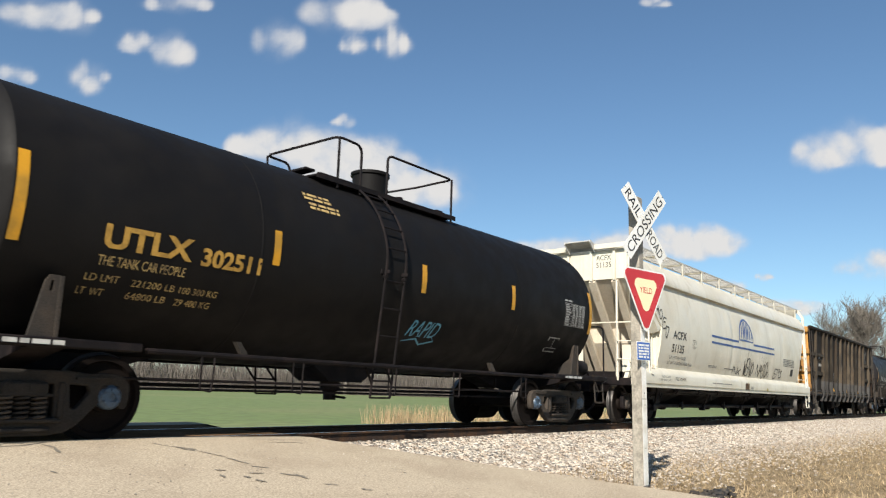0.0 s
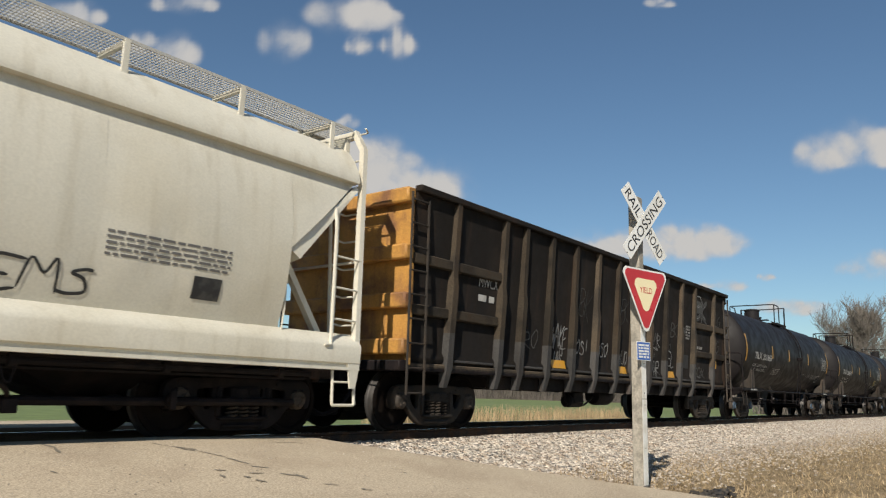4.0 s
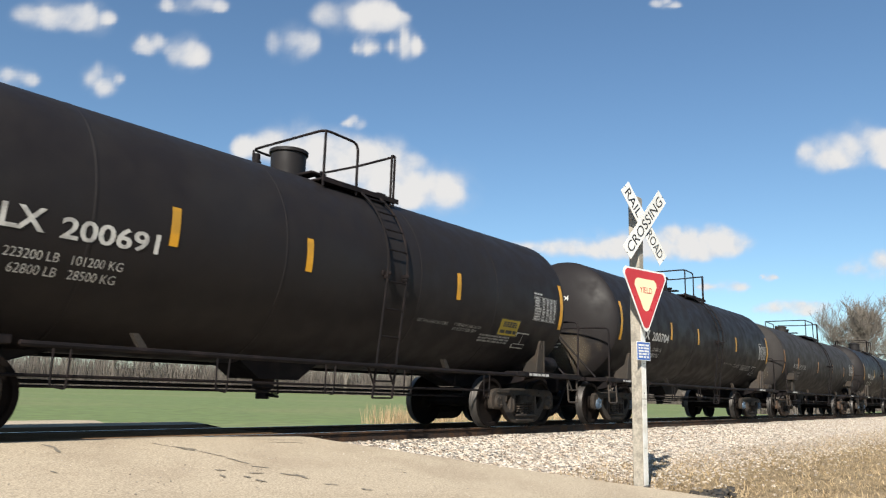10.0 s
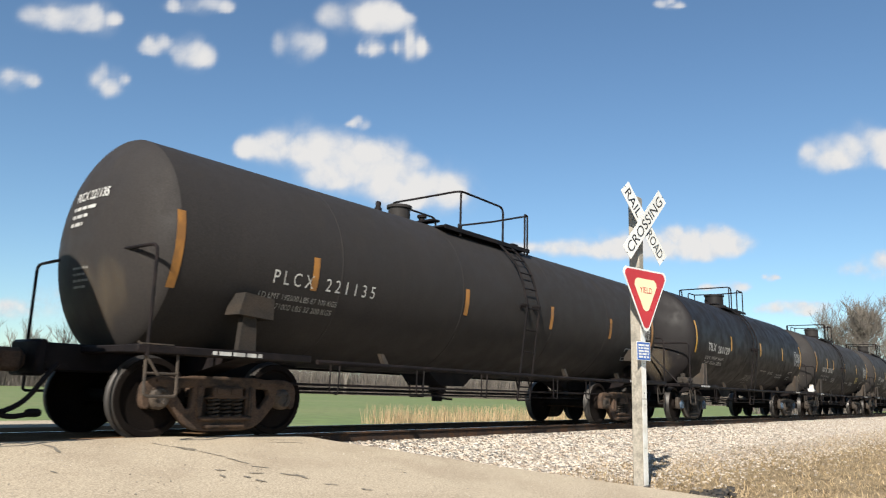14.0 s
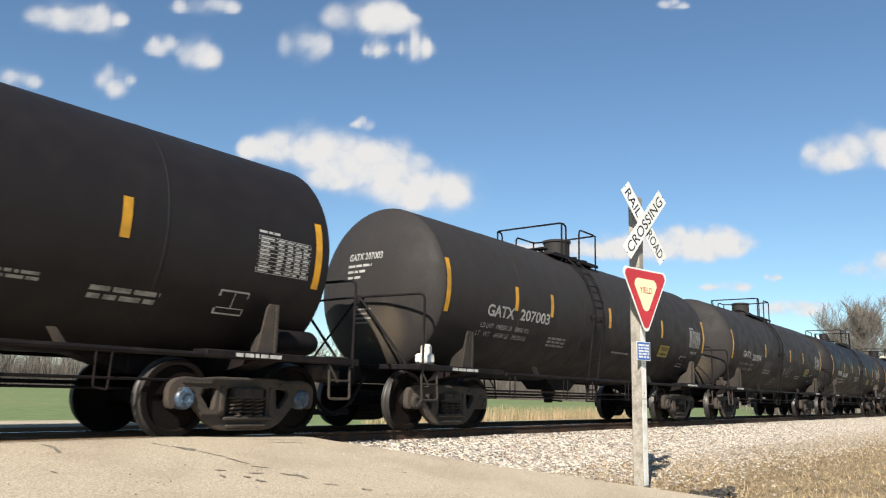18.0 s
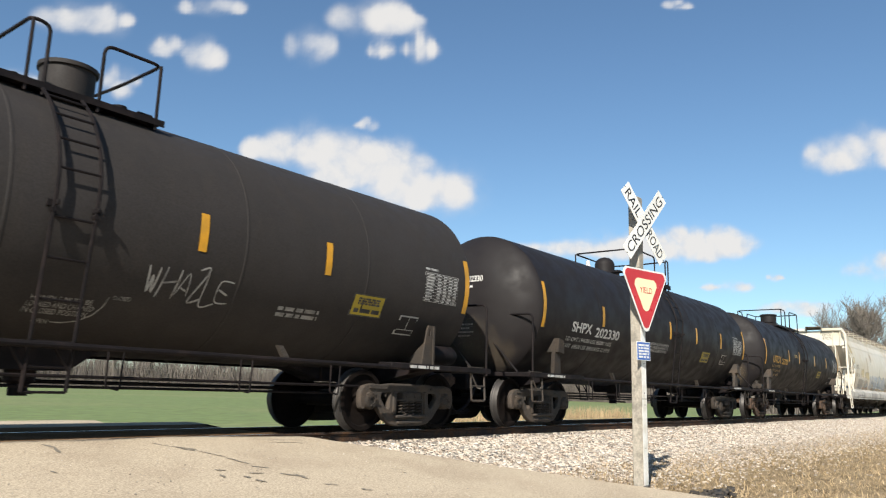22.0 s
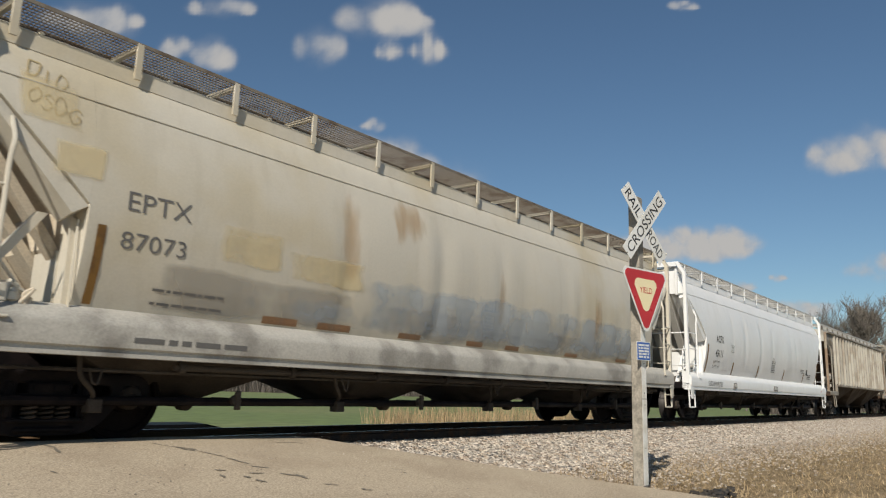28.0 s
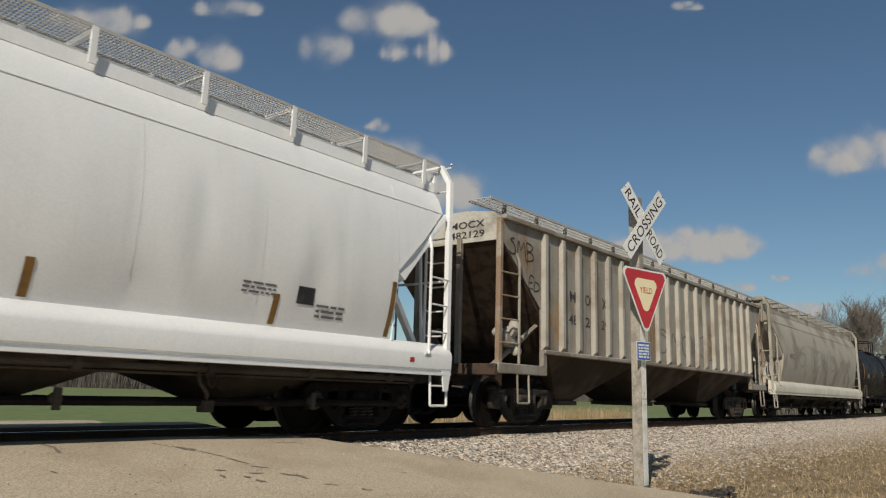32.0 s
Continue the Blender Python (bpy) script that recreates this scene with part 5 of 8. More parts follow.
        part("clearance_mark", g, BLACKLETTER, car, "small boxed clearance stencil")
    for k, (name, blobs, m, words) in enumerate(spec.get("coats", ())):
        lift = hopper_surface(0.003 + 0.0015 * k)
        put_coat(name, blobs, lambda x, z: sillsurf(x, z) if z < 1.2 else lift(x, z), m, car, words)
    for x0, x1, z0, z1 in spec.get("pockets", ()):
        g = Form()
        g.box(x0, x1, -1.645, -1.60, z0, z1, 0.008)
        g.box(x0 + 0.03, x1 - 0.03, -1.652, -1.64, z0 + 0.03, z1 - 0.03, 0.004, 1)
        part("card_pocket", g, [GREYLETTER, GALV], car)
    for k, (text, z) in enumerate(spec.get("end_marks", ())):
        g = Form()
        put_text(g, text, -0.44, -0.84, z, z + 0.13, lambda a, b: (-half - 0.024, a, b))
        part("end_marks", g, BLACKLETTER, car)
    if spec.get("emblem"):
        # arched emblem: a bow over slanting leaves
        x0, x1, z0, z1 = spec["emblem"]
        g = Form()
        cx, w, h = (x0 + x1) / 2, (x1 - x0) / 2, z1 - z0
        em = hopper_surface(0.007)
        put_stroke(g, [(cx - w * math.cos(a * math.pi / 16), z0 + h * math.sin(a * math.pi / 16)) for a in range(17)], 0.07, em)
        put_stroke(g, [(x0, z0), (cx - w * 0.2, z0 + 0.02), (x1, z0)], 0.06, em)
        for k, (u, w0) in enumerate(((-0.62, 0.09), (-0.36, 0.10), (-0.16, 0.13), (0.08, 0.10), (0.26, 0.13), (0.50, 0.10), (0.72, 0.08))):
            top = z0 + h * math.sqrt(max(0.05, 1 - min(1.0, abs(u + 0.14)) ** 2)) - 0.06
            put_stroke(g, [(cx + (u - 0.06) * w, z0 + 0.06), (cx + (u + 0.01) * w, (z0 + top) / 2), (cx + (u + 0.12) * w, top)], w0, em)
        part("emblem", g, BLUEPAINT, car, "blue arched emblem")
    return car


# ---- rib-sided hopper and gondola ----
def ribbed_hopper(spec):
    """A rib-sided covered hopper: flat ribbed sides cut off aslant at the ends, deep sloping bays beneath."""
    half, paint = spec["half"], spec["paint"]
    rng = random.Random(spec["seed"])
    car = thing("ribbed_hopper", spec["label"], "hopper car", "cars of the freight train")
    xi, xc, zside, ztop, zcap, zcut = half - 1.35, half - 2.6, 1.42, 3.76, 3.36, 2.22
    # side sheets with slanting ends
    for s in (-1, 1):
        f = Form()
        f.prism([(-half, zcap), (-half, ztop), (half, ztop), (half, zcap), (xi, zcut), (xi, zside), (-xi, zside), (-xi, zcut)], s * 1.42 - 0.012, s * 1.42 + 0.012)
        part("side_sheet", f, paint, car)
    # roof, slopes and floor
    f = Form()
    f.loft([[(x, 1.42, ztop), (x, 1.25, ztop + 0.12), (x, 0.7, ztop + 0.2), (x, 0.0, ztop + 0.22), (x, -0.7, ztop + 0.2), (x, -1.25, ztop + 0.12), (x, -1.42, ztop)] for x in (-half, half)])
    part("roof", f, paint, car, sharp=25)
    for s in (-1, 1):
        f = Form()
        f.loft([[(s * half, -1.40, zcap), (s * half, 1.40, zcap), (s * (half - 0.03), 1.40, zcap + 0.03), (s * (half - 0.03), -1.40, zcap + 0.03)],
                [(s * (xc + 0.5), -1.40, 1.42), (s * (xc + 0.5), 1.40, 1.42), (s * (xc + 0.47), 1.40, 1.45), (s * (xc + 0.47), -1.40, 1.45)]])
        # leading sheet takes the dark brown in place of its bay's shade
        part("slope_sheet", f, RUSTY if s < 0 else paint, car, "slope sheet browned to carry the bay's shade" if s < 0 else "")
        f = Form()
        f.prism([(-1.42, zcap), (1.42, zcap), (1.42, ztop), (1.25, ztop + 0.13), (0.7, ztop + 0.21), (-0.7, ztop + 0.21), (-1.25, ztop + 0.13), (-1.42, ztop)], s * half - 0.02, s * half + 0.02, axis="x")
        part("end_cap", f, SCUFFED, car, "pale end cap with stencilled number")
        for y in (-1.40, -0.5, 0.5, 1.40):
            g = Form()
            tall = abs(y) > 1
            g.box(s * (half + 0.03) - 0.05, s * (half + 0.03) + 0.05, y - 0.05, y + 0.05, 0.98, ztop if tall else zcap + 0.1, 0.01)
            part("end_post", g, RUSTPOST if y < -1 else paint, car, "rust-stained end post" if y < -1 else "")
    n = spec["ribs"]
    for k in range(n):
        x = -xi + 0.07 + (2 * xi - 0.14) * k / (n - 1)
        for s in (-1, 1):
            g = Form()
            g.prism([(s * 1.43, ztop - 0.02), (s * 1.53, ztop - 0.08), (s * 1.535, zside + 0.1), (s * 1.43, zside)], x - 0.05, x + 0.05, axis="x")
            part("rib", g, PALERIB, car)
    for s in (-1, 1):
        g = Form()
        g.box(-half - 0.02, half + 0.02, s * 1.47 - 0.06, s * 1.47 + 0.06, ztop - 0.03, ztop + 0.06, 0.015)
        part("top_chord", g, paint, car)
        g = Form()
        g.box(-xi, xi, s * 1.48 - 0.07, s * 1.48 + 0.07, zside - 0.05, zside + 0.03, 0.015)
        for e in (-1, 1):
            g.box(min(e * (xi - 0.1), e * (half + 0.2)), max(e * (xi - 0.1), e * (half + 0.2)), s * 1.46 - 0.06, s * 1.46 + 0.06, 0.96, 1.14, 0.015)
            g.box(min(e * (xi - 0.12), e * (xi + 0.02)), max(e * (xi - 0.12), e * (xi + 0.02)), s * 1.46 - 0.05, s * 1.46 + 0.05, 1.1, zside, 0.01)
        part("side_sill", g, paint, car)
        for k in range(14):
            x = -half + 0.4 + (2 * half - 0.8) * k / 13
            g = Form()
            g.box(x - 0.03, x + 0.03, s * 1.2 - 0.03, s * 1.2 + 0.03, ztop + 0.08, 4.10)
            part("walkway_bracket", g, paint, car)
        g = Form()
        y0, y1 = sorted((s * 0.78, s * 1.30))
        for y in (y0, y1 - 0.02):
            g.box(-half - 0.2, half + 0.2, y, y + 0.02, 4.09, 4.14)
        for k in range(int((2 * half + 0.4) / 0.09)):
            x = -half - 0.2 + 0.09 * k
            g.box(x, x + 0.02, y0, y1, 4.11, 4.125)
        for k in range(4):
            y = y0 + (y1 - y0) * (k + 0.5) / 4
            g.box(-half - 0.2, half + 0.2, y - 0.006, y + 0.006, 4.108, 4.127)
        part("roof_walkway", g, GALV, car)
    for k in range(3):
        c = (k - 1) * xi * 0.64
        g = Form()
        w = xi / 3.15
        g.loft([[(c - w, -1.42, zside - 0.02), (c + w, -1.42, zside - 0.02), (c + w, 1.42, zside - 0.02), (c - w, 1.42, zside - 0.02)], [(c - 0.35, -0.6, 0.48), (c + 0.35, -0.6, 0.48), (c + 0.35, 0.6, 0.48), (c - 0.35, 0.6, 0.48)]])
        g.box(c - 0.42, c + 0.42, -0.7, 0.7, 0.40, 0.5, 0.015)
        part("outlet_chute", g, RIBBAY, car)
    xe = half + 0.28
    for s in (-1, 1):
        for y in (-1.2, 1.2):
            g = Form()
            g.tube([(s * (half + 0.02), y, 1.05), (s * (xc + 0.9), y, 2.0)], 0.05, 6)
            part("end_brace", g, paint, car)
        g = Form()
        g.box(min(s * (xi - 0.4), s * xe), max(s * (xi - 0.4), s * xe), -0.3, 0.3, 0.74, 1.05, 0.02)
        g.box(min(s * (xe - 0.2), s * xe), max(s * (xe - 0.2), s * xe), -1.5, 1.5, 0.92, 1.12, 0.02)
        part("end_sill", g, RUSTY, car)
        for y in (-1, 1):
            g = Form()
            x2 = s * (half - 0.48)
            g.bend([(x2, y * 1.50, 1.12), (x2, y * 1.50, 3.0), (x2 + s * 0.05, y * 1.46, 3.16)], 0.026, 0.05, 6)
            lad = part("ladder", g, paint, car)
            for k in range(4):
                g = Form()
                g.tube([(x2, y * 1.50, 1.5 + k * 0.42), (s * (half + 0.05), y * 1.46, 1.5 + k * 0.42)], 0.016, 6)
                part("rung", g, RUSTPOST, lad)
            g = Form()
            g.bend([(x2 - 0.05, y * 1.5, 0.96), (x2 - 0.05, y * 1.52, 0.45), (x2 + 0.33, y * 1.52, 0.45), (x2 + 0.33, y * 1.5, 0.96)], 0.02, 0.03, 6)
            part("sill_step", g, paint, car)
        coupler(car, s * (xe - 0.1), s)
        bogie(car, s * (half - 1.45))
    # pale brake gear in the leading bay
    g = Form()
    g.box(-half + 0.25, -half + 0.62, -1.36, -1.1, 1.45, 1.75, 0.05)
    gear = part("brake_valve", g, PALERIB, car)
    for k in range(5):
        g = Form()
        r = rng.uniform(0.07, 0.13)
        g.lathe([(r * 0.5, -r), (r, -r * 0.7), (r, r * 0.6), (r * 0.55, r * 1.2), (0.0, r * 1.25)], (-half + rng.uniform(0.2, 0.75), -rng.uniform(1.15, 1.35), rng.uniform(1.3, 1.85)), rng.choice("xyz"), 10)
        part("fitting", g, PALERIB, gear)
    flat = lambda x, z: (x, -1.437, z)
    for text, x0, x1, z0, z1 in spec["texts"]:
        g = Form()
        put_text(g, text, x0, x1, z0, z1, flat, 0, 0.0, 0.012)
        part("lettering", g, BLACKLETTER, car)
    g = Form()
    for k, txt in enumerate(spec["end_marks"]):
        put_text(g, txt, -0.25, -1.05, 3.64 - k * 0.19, 3.77 - k * 0.19, lambda a, b: (-half - 0.026, a, b), 0, 0.0, 0.012)
    part("end_marks", g, BLACKLETTER, car)
    for word, x0, x1, z0, z1, m, w, fall in spec.get("tags", ()):
        g = Form()
        spray_word(g, word, x0, x1, z0, z1, flat, rng, 0, w, fall)
        part("sprayed_tag", g, m, car, "hand-sprayed tag")
    g = Form()
    put_patch(g, -xi + 0.14, -xi + 0.42, 1.95, 2.15, flat)
    part("orange_panel", g, YELLOWPAINT, car)
    put_coat("rust_stain", ((-7.6, -6.7, 2.6, 3.7, False), (-6.5, -5.5, 1.45, 2.6, False), (-2.0, -0.6, 1.45, 3.4, False), (2.2, 3.4, 1.5, 3.2, False), (5.0, 6.4, 1.5, 3.5, False)), lambda x, z: (x, -1.4345, z), RUSTBLEED, car, "rust bled down the side")
    return car


def gondola(spec):
    """A high-sided gondola: sooty plates between tapered ribs, braced end bays."""
    half = spec["half"]
    rng = random.Random(spec["seed"])
    car = thing("gondola_car", spec["label"], "gondola car", "cars of the freight train")
    ztop, zlow = 3.70, 0.98
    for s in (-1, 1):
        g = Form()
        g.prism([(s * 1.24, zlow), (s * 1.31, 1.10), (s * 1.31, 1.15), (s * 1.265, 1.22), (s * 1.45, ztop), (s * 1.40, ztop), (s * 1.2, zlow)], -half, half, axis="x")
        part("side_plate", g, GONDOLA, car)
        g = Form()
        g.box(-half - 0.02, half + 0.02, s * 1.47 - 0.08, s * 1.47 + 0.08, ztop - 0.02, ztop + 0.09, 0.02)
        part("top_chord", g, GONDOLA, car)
        g = Form()
        g.box(-half, half, s * 1.28 - 0.05, s * 1.28 + 0.05, zlow - 0.03, zlow + 0.06, 0.015)
        part("bottom_chord", g, GONDOLARIB, car)
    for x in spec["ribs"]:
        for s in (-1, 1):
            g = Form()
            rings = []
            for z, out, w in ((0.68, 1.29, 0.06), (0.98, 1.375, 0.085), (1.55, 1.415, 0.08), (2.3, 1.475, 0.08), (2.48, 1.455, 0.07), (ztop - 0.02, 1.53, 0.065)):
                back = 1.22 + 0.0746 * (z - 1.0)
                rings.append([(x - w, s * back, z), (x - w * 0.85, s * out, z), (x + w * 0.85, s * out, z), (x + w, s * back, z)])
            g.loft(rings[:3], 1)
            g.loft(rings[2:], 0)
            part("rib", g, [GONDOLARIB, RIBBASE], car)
    # braced bays at the ends
    for e in (-1, 1):
        r0 = spec["ribs"][0] if e < 0 else spec["ribs"][-1]
        r1 = spec["ribs"][1] if e < 0 else spec["ribs"][-2]
        for s in (-1, 1):
            for z in (1.77, 2.56):
                g = Form()
                g.box(min(e * half, r1), max(e * half, r1), s * (1.29 + 0.0746 * (z - 1.2)) - 0.05, s * (1.29 + 0.0746 * (z - 1.2)) + 0.09, z, z + 0.17, 0.02)
                part("side_brace", g, GONDOLARIB, car)
        xe = e * half
        g = Form()
        g.box(xe - 0.05, xe + 0.05, -1.38, 1.38, 1.0, ztop + 0.05, 0.01)
        part("end_plate", g, YELLOWPAINT if e < 0 else GONDOLA, car, "worn yellow end wall" if e < 0 else "")
        for z in (1.15, 1.85, 2.6, 3.5):
            g = Form()
            g.box(min(xe, xe + e * 0.2), max(xe, xe + e * 0.2), -1.42, 1.42, z, z + 0.24, 0.03)
            part("end_brace", g, YELLOWPAINT if e < 0 else GONDOLARIB, car)
        g = Form()
        g.box(min(xe - e * 2.2, xe + e * 0.35), max(xe - e * 2.2, xe + e * 0.35), -0.28, 0.28, 0.70, 1.05, 0.02)
        g.box(min(xe + e * 0.1, xe + e * 0.3), max(xe + e * 0.1, xe + e * 0.3), -1.45, 1.45, 0.90, 1.06, 0.02)
        part("end_sill", g, IRON, car)
        for s in (-1, 1):
            g = Form()
            for dx in (0.02, 0.42):
                g.tube([(xe + e * (0.16 - dx), s * 1.47, 0.55), (xe + e * (0.16 - dx), s * 1.47, 3.65 if dx < 0.1 else 3.6)], 0.022, 6)
            for k in range(9):
                g.tube([(xe + e * 0.14, s * 1.47, 0.58 + k * 0.37), (xe - e * 0.26, s * 1.47, 0.58 + k * 0.37)], 0.015, 6)
            part("ladder", g, BOGIE, car)
        coupler(car, xe + e * 0.2, e)
        bogie(car, e * spec["truck"], "grey", BOGIE)
    g = Form()
    g.box(-half, half, -1.33, 1.33, 0.92, 1.0, 0.01)
    g.box(-half, half, -0.25, 0.25, 0.72, 0.95, 0.01)
    part("floor_plate", g, IRON, car)
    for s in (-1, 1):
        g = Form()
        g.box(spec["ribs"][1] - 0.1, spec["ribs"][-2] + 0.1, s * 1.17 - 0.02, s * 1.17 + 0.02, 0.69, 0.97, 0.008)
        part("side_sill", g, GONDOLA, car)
    # air tank and valve under the floor
    g = Form()
    g.lathe([(0.05, -0.42), (0.18, -0.38), (0.21, -0.28), (0.21, 0.28), (0.18, 0.38), (0.05, 0.42)], (0.2, -0.75, 0.62), "x", 18)
    part("air_reservoir", g, IRON, car)
    g = Form()
    g.box(-1.5, -1.05, -1.0, -0.7, 0.45, 0.7, 0.03)
    g.bend([(-1.7, -0.85, 0.7), (-1.6, -0.9, 0.4), (-0.9, -0.9, 0.4), (-0.2, -0.8, 0.6)], 0.02, 0.1, 6)
    g.lathe([(0.10, -0.3), (0.14, -0.26), (0.14, 0.26), (0.10, 0.3)], (-1.3, -0.85, 0.5), "x", 14)
    part("brake_valve", g, IRON, car)
    flat = lambda x, z: (x, -1.273 - 0.0746 * (z - 1.22) if z > 1.22 else -1.318, z)
    for word, x0, x1, z0, z1, m, w in spec["tags"]:
        g = Form()
        spray_word(g, word, x0, x1, z0, z1, flat, rng, 0, w)
        part("sprayed_tag", g, m, car, "hand-sprayed tag")
    g = Form()
    put_text(g, "MWCX", -5.55, -4.98, 2.42, 2.60, flat)
    put_bars(g, -5.55, -5.0, 2.14, 2.32, 1, flat, rng)
    part("lettering", g, LETTER, car)
    # pale ledge along the foot of each bay, and a riveted door plate
    for a, b in zip(spec["ribs"], spec["ribs"][1:]):
        g = Form()
        g.box(a + 0.16, b - 0.14, -1.345, -1.28, 1.085, 1.125, 0.008)
        # paler than the plates: the ledge's lit edge put into its colour
        part("ledge", g, RIBBASE, car)
    g = Form()
    put_patch(g, 4.05, 4.45, 1.42, 1.78, flat, 0)
    part("door_plate", g, BLACKTAG, car)
    g = Form()
    put_patch(g, 6.45, 6.75, 1.5, 1.73, flat)
    part("reflective_stripe", g, STRIPE, car)
    for x in spec["yellow"]:
        g = Form()
        put_patch(g, x - 0.28, x + 0.28, 1.14, 1.30, flat)
        part("reflective_stripe", g, STRIPE, car)
    g = Form()
    for x0, x1, z0, z1, rows in spec["bars"]:
        put_bars(g, x0, x1, z0, z1, rows, flat, rng)
    tagged(part("small_print", g, DIMLETTER, car), kind="stuff")
    return car


# ---- ground, road and track ----
def ground_z(x, y):
    """Height of the earth: track bed, its shoulders, the ramp of the road, the verge and the field."""
    a = abs(y)
    if y < 0:
        z = -0.17 if a < 1.45 else -0.17 - (a - 1.45) / 1.7 * 0.36 if a < 3.15 else -0.53 - 0.04 * min(3.0, a - 3.15)
    else:
        z = -0.17 if a < 1.45 else -0.17 - (a - 1.45) / 1.6 * 0.36 if a < 3.05 else -0.53 - 0.05 * min(5.0, a - 3.05)
    return z


def road_z(y):
    a = abs(y)
    if y < 0:
        return 0.012 if a < 1.05 else max(0.012 - 0.115 * (a - 1.05), ground_z(0, y) + 0.05)
    return 0.0 if a < 2.6 else max(-0.068 * (a - 2.6), -0.8)


def road_edge(y):
    """The road's edge along the track, as x at y."""
    if y < -1.2:
        return 7.05 + min(5.5, (-1.2 - y)) * 0.57
    return 7.05 if y < 1 else 7.05 + (y - 1) * 0.35


EARTH = material("verge_earth", (0.25, 0.19, 0.115), 0.95, tint=(0.17, 0.125, 0.075), tint_scale=1.4, fine=14, fine_amount=0.4, bump=0.9, bump_scale=18, spec=0.08)
FIELD = material("green_field", (0.1255, 0.166, 0.04858), 0.9, tint=(0.1538, 0.1741, 0.06072), tint_scale=0.06, streak=None, fine=1.2, fine_amount=0.2, bump=0.5, bump_scale=6)
BED = material("ballast_bed", (0.42, 0.3822, 0.3276), 0.95, tint=(0.3192, 0.2772, 0.2268), tint_scale=2.0, fine=26, fine_amount=0.45, bump=1.0, bump_scale=26, spec=0.08)
ROAD = material("pale_chip_road", (0.4332, 0.361, 0.2698), 0.95, spec=0.0, tint=(0.38, 0.3116, 0.2318), tint_scale=0.7, fine=55, fine_amount=0.28, bump=0.5, bump_scale=60)
TAR = material("tar_patch", (0.19, 0.165, 0.13), 0.8, tint=(0.2, 0.175, 0.14), tint_scale=5, fine=60, fine_amount=0.25)
STONE = material("limestone_ballast", (0.504, 0.4452, 0.378), 0.95, tint=(0.3528, 0.2814, 0.2184), tint_scale=7, fine=30, fine_amount=0.2, bump=0.4, bump_scale=40, spec=0.08)
RAILSTEEL = material("rail_steel", (0.055, 0.038, 0.03), 0.7, metal=0.2, tint=(0.09, 0.05, 0.03), tint_scale=6, fine=50, fine_amount=0.3, bump=0.15, spec=0.08)
RAILTOP = material("polished_rail_head", (0.40, 0.39, 0.38), 0.25, metal=1.0, fine=50, fine_amount=0.1)
TIE = material("old_timber_tie", (0.07, 0.055, 0.042), 0.9, tint=(0.12, 0.095, 0.07), tint_scale=5, fine=30, fine_amount=0.3, bump=0.6, bump_scale=20, spec=0.08)
STRAW = material("dry_stalks", (0.37, 0.275, 0.16), 0.9, tint=(0.24, 0.175, 0.10), tint_scale=1.5, fine=20, fine_amount=0.3)
REED = material("dry_reeds", (0.3956, 0.2838, 0.1634), 0.9, tint=(0.3096, 0.215, 0.1204), tint_scale=1.2, fine=20, fine_amount=0.3)
BARK = material("grey_bark", (0.1672, 0.1455, 0.1238), 0.95, tint=(0.1176, 0.1022, 0.08669), tint_scale=2.0, fine=12, fine_amount=0.3, bump=0.5, bump_scale=15)
BRUSH = material("grey_brush", (0.1505, 0.129, 0.1118), 0.95, tint=(0.1161, 0.0989, 0.086), tint_scale=0.4, fine=3, fine_amount=0.35)

g = Form()
ys = [-700, -300, -120, -60, -30, -16, -12, -9, -7.5, -6.15, -5.2, -4.4, -3.8, -3.15, -2.7, -2.2, -1.8, -1.45, -1.0, 0, 1.0, 1.45, 1.8, 2.3, 3.05, 4, 5.5, 8, 11, 16, 25, 40, 70, 110, 170, 260, 420, 900]
xs = [-900, -400, -200, -100, -60, -40, -25] + [-16 + 2 * k for k in range(40)] + [66, 72, 80, 90, 105, 125, 150, 190, 250, 340, 480, 700, 1200, 2200]
rows = [[(x, y, ground_z(x, y) + (0.03 * noise.noise((x * 0.4, y * 0.6, 0)) if -30 < y < -3.3 else 0)) for x in xs] for y in ys]
g.loft(rows, closed=False)
for i in range(len(g.f)):
    y = sum(g.v[k][1] for k in g.f[i]) / 4
    g.m[i] = 2 if -2.75 < y < 3.2 else 1 if y > 6.5 else 0
part("ground", g, [EARTH, FIELD, BED])
tagged(bpy.data.objects["ground"], "flat farmland with a raised stone track bed", "ground", kind="structure")

g = Form()
ys = [-60, -30, -16, -12, -9, -7, -6, -5, -4.2, -3.4, -2.6, -2.0, -1.5, -1.05, -0.83]
g.loft([[(x if x < 99 else road_edge(y) + 0.12 * noise.noise((0, y * 0.9, 3)) , y, road_z(y) - (0.05 if x == 99 else 0) + 0.008 * noise.noise((x * 0.5, y * 0.5, 7))) for x in (-9, -6, -3, -1, 1, 3, 5, 99)] for y in ys], closed=False)
ys = [1.7, 2.2, 3, 4, 5, 6.5, 8, 12, 20, 40]
g.loft([[(x if x < 99 else road_edge(y) if x == 99 else road_edge(y) + 1.3, y, road_z(y) if x < 100 else ground_z(0, y) - 0.03) for x in (-9, -4, 0, 3, 5, 99, 100)] for y in ys], closed=False)
tagged(part("road", g, ROAD), "pale sun-bleached chip-seal road rising to the crossing", "road", kind="structure")
ASPHALT = material("crossing_asphalt", (0.150, 0.092, 0.052), 0.95, spec=0.0, tint=(0.19, 0.12, 0.072), tint_scale=1.5, fine=50, fine_amount=0.3, bump=0.5, bump_scale=50)
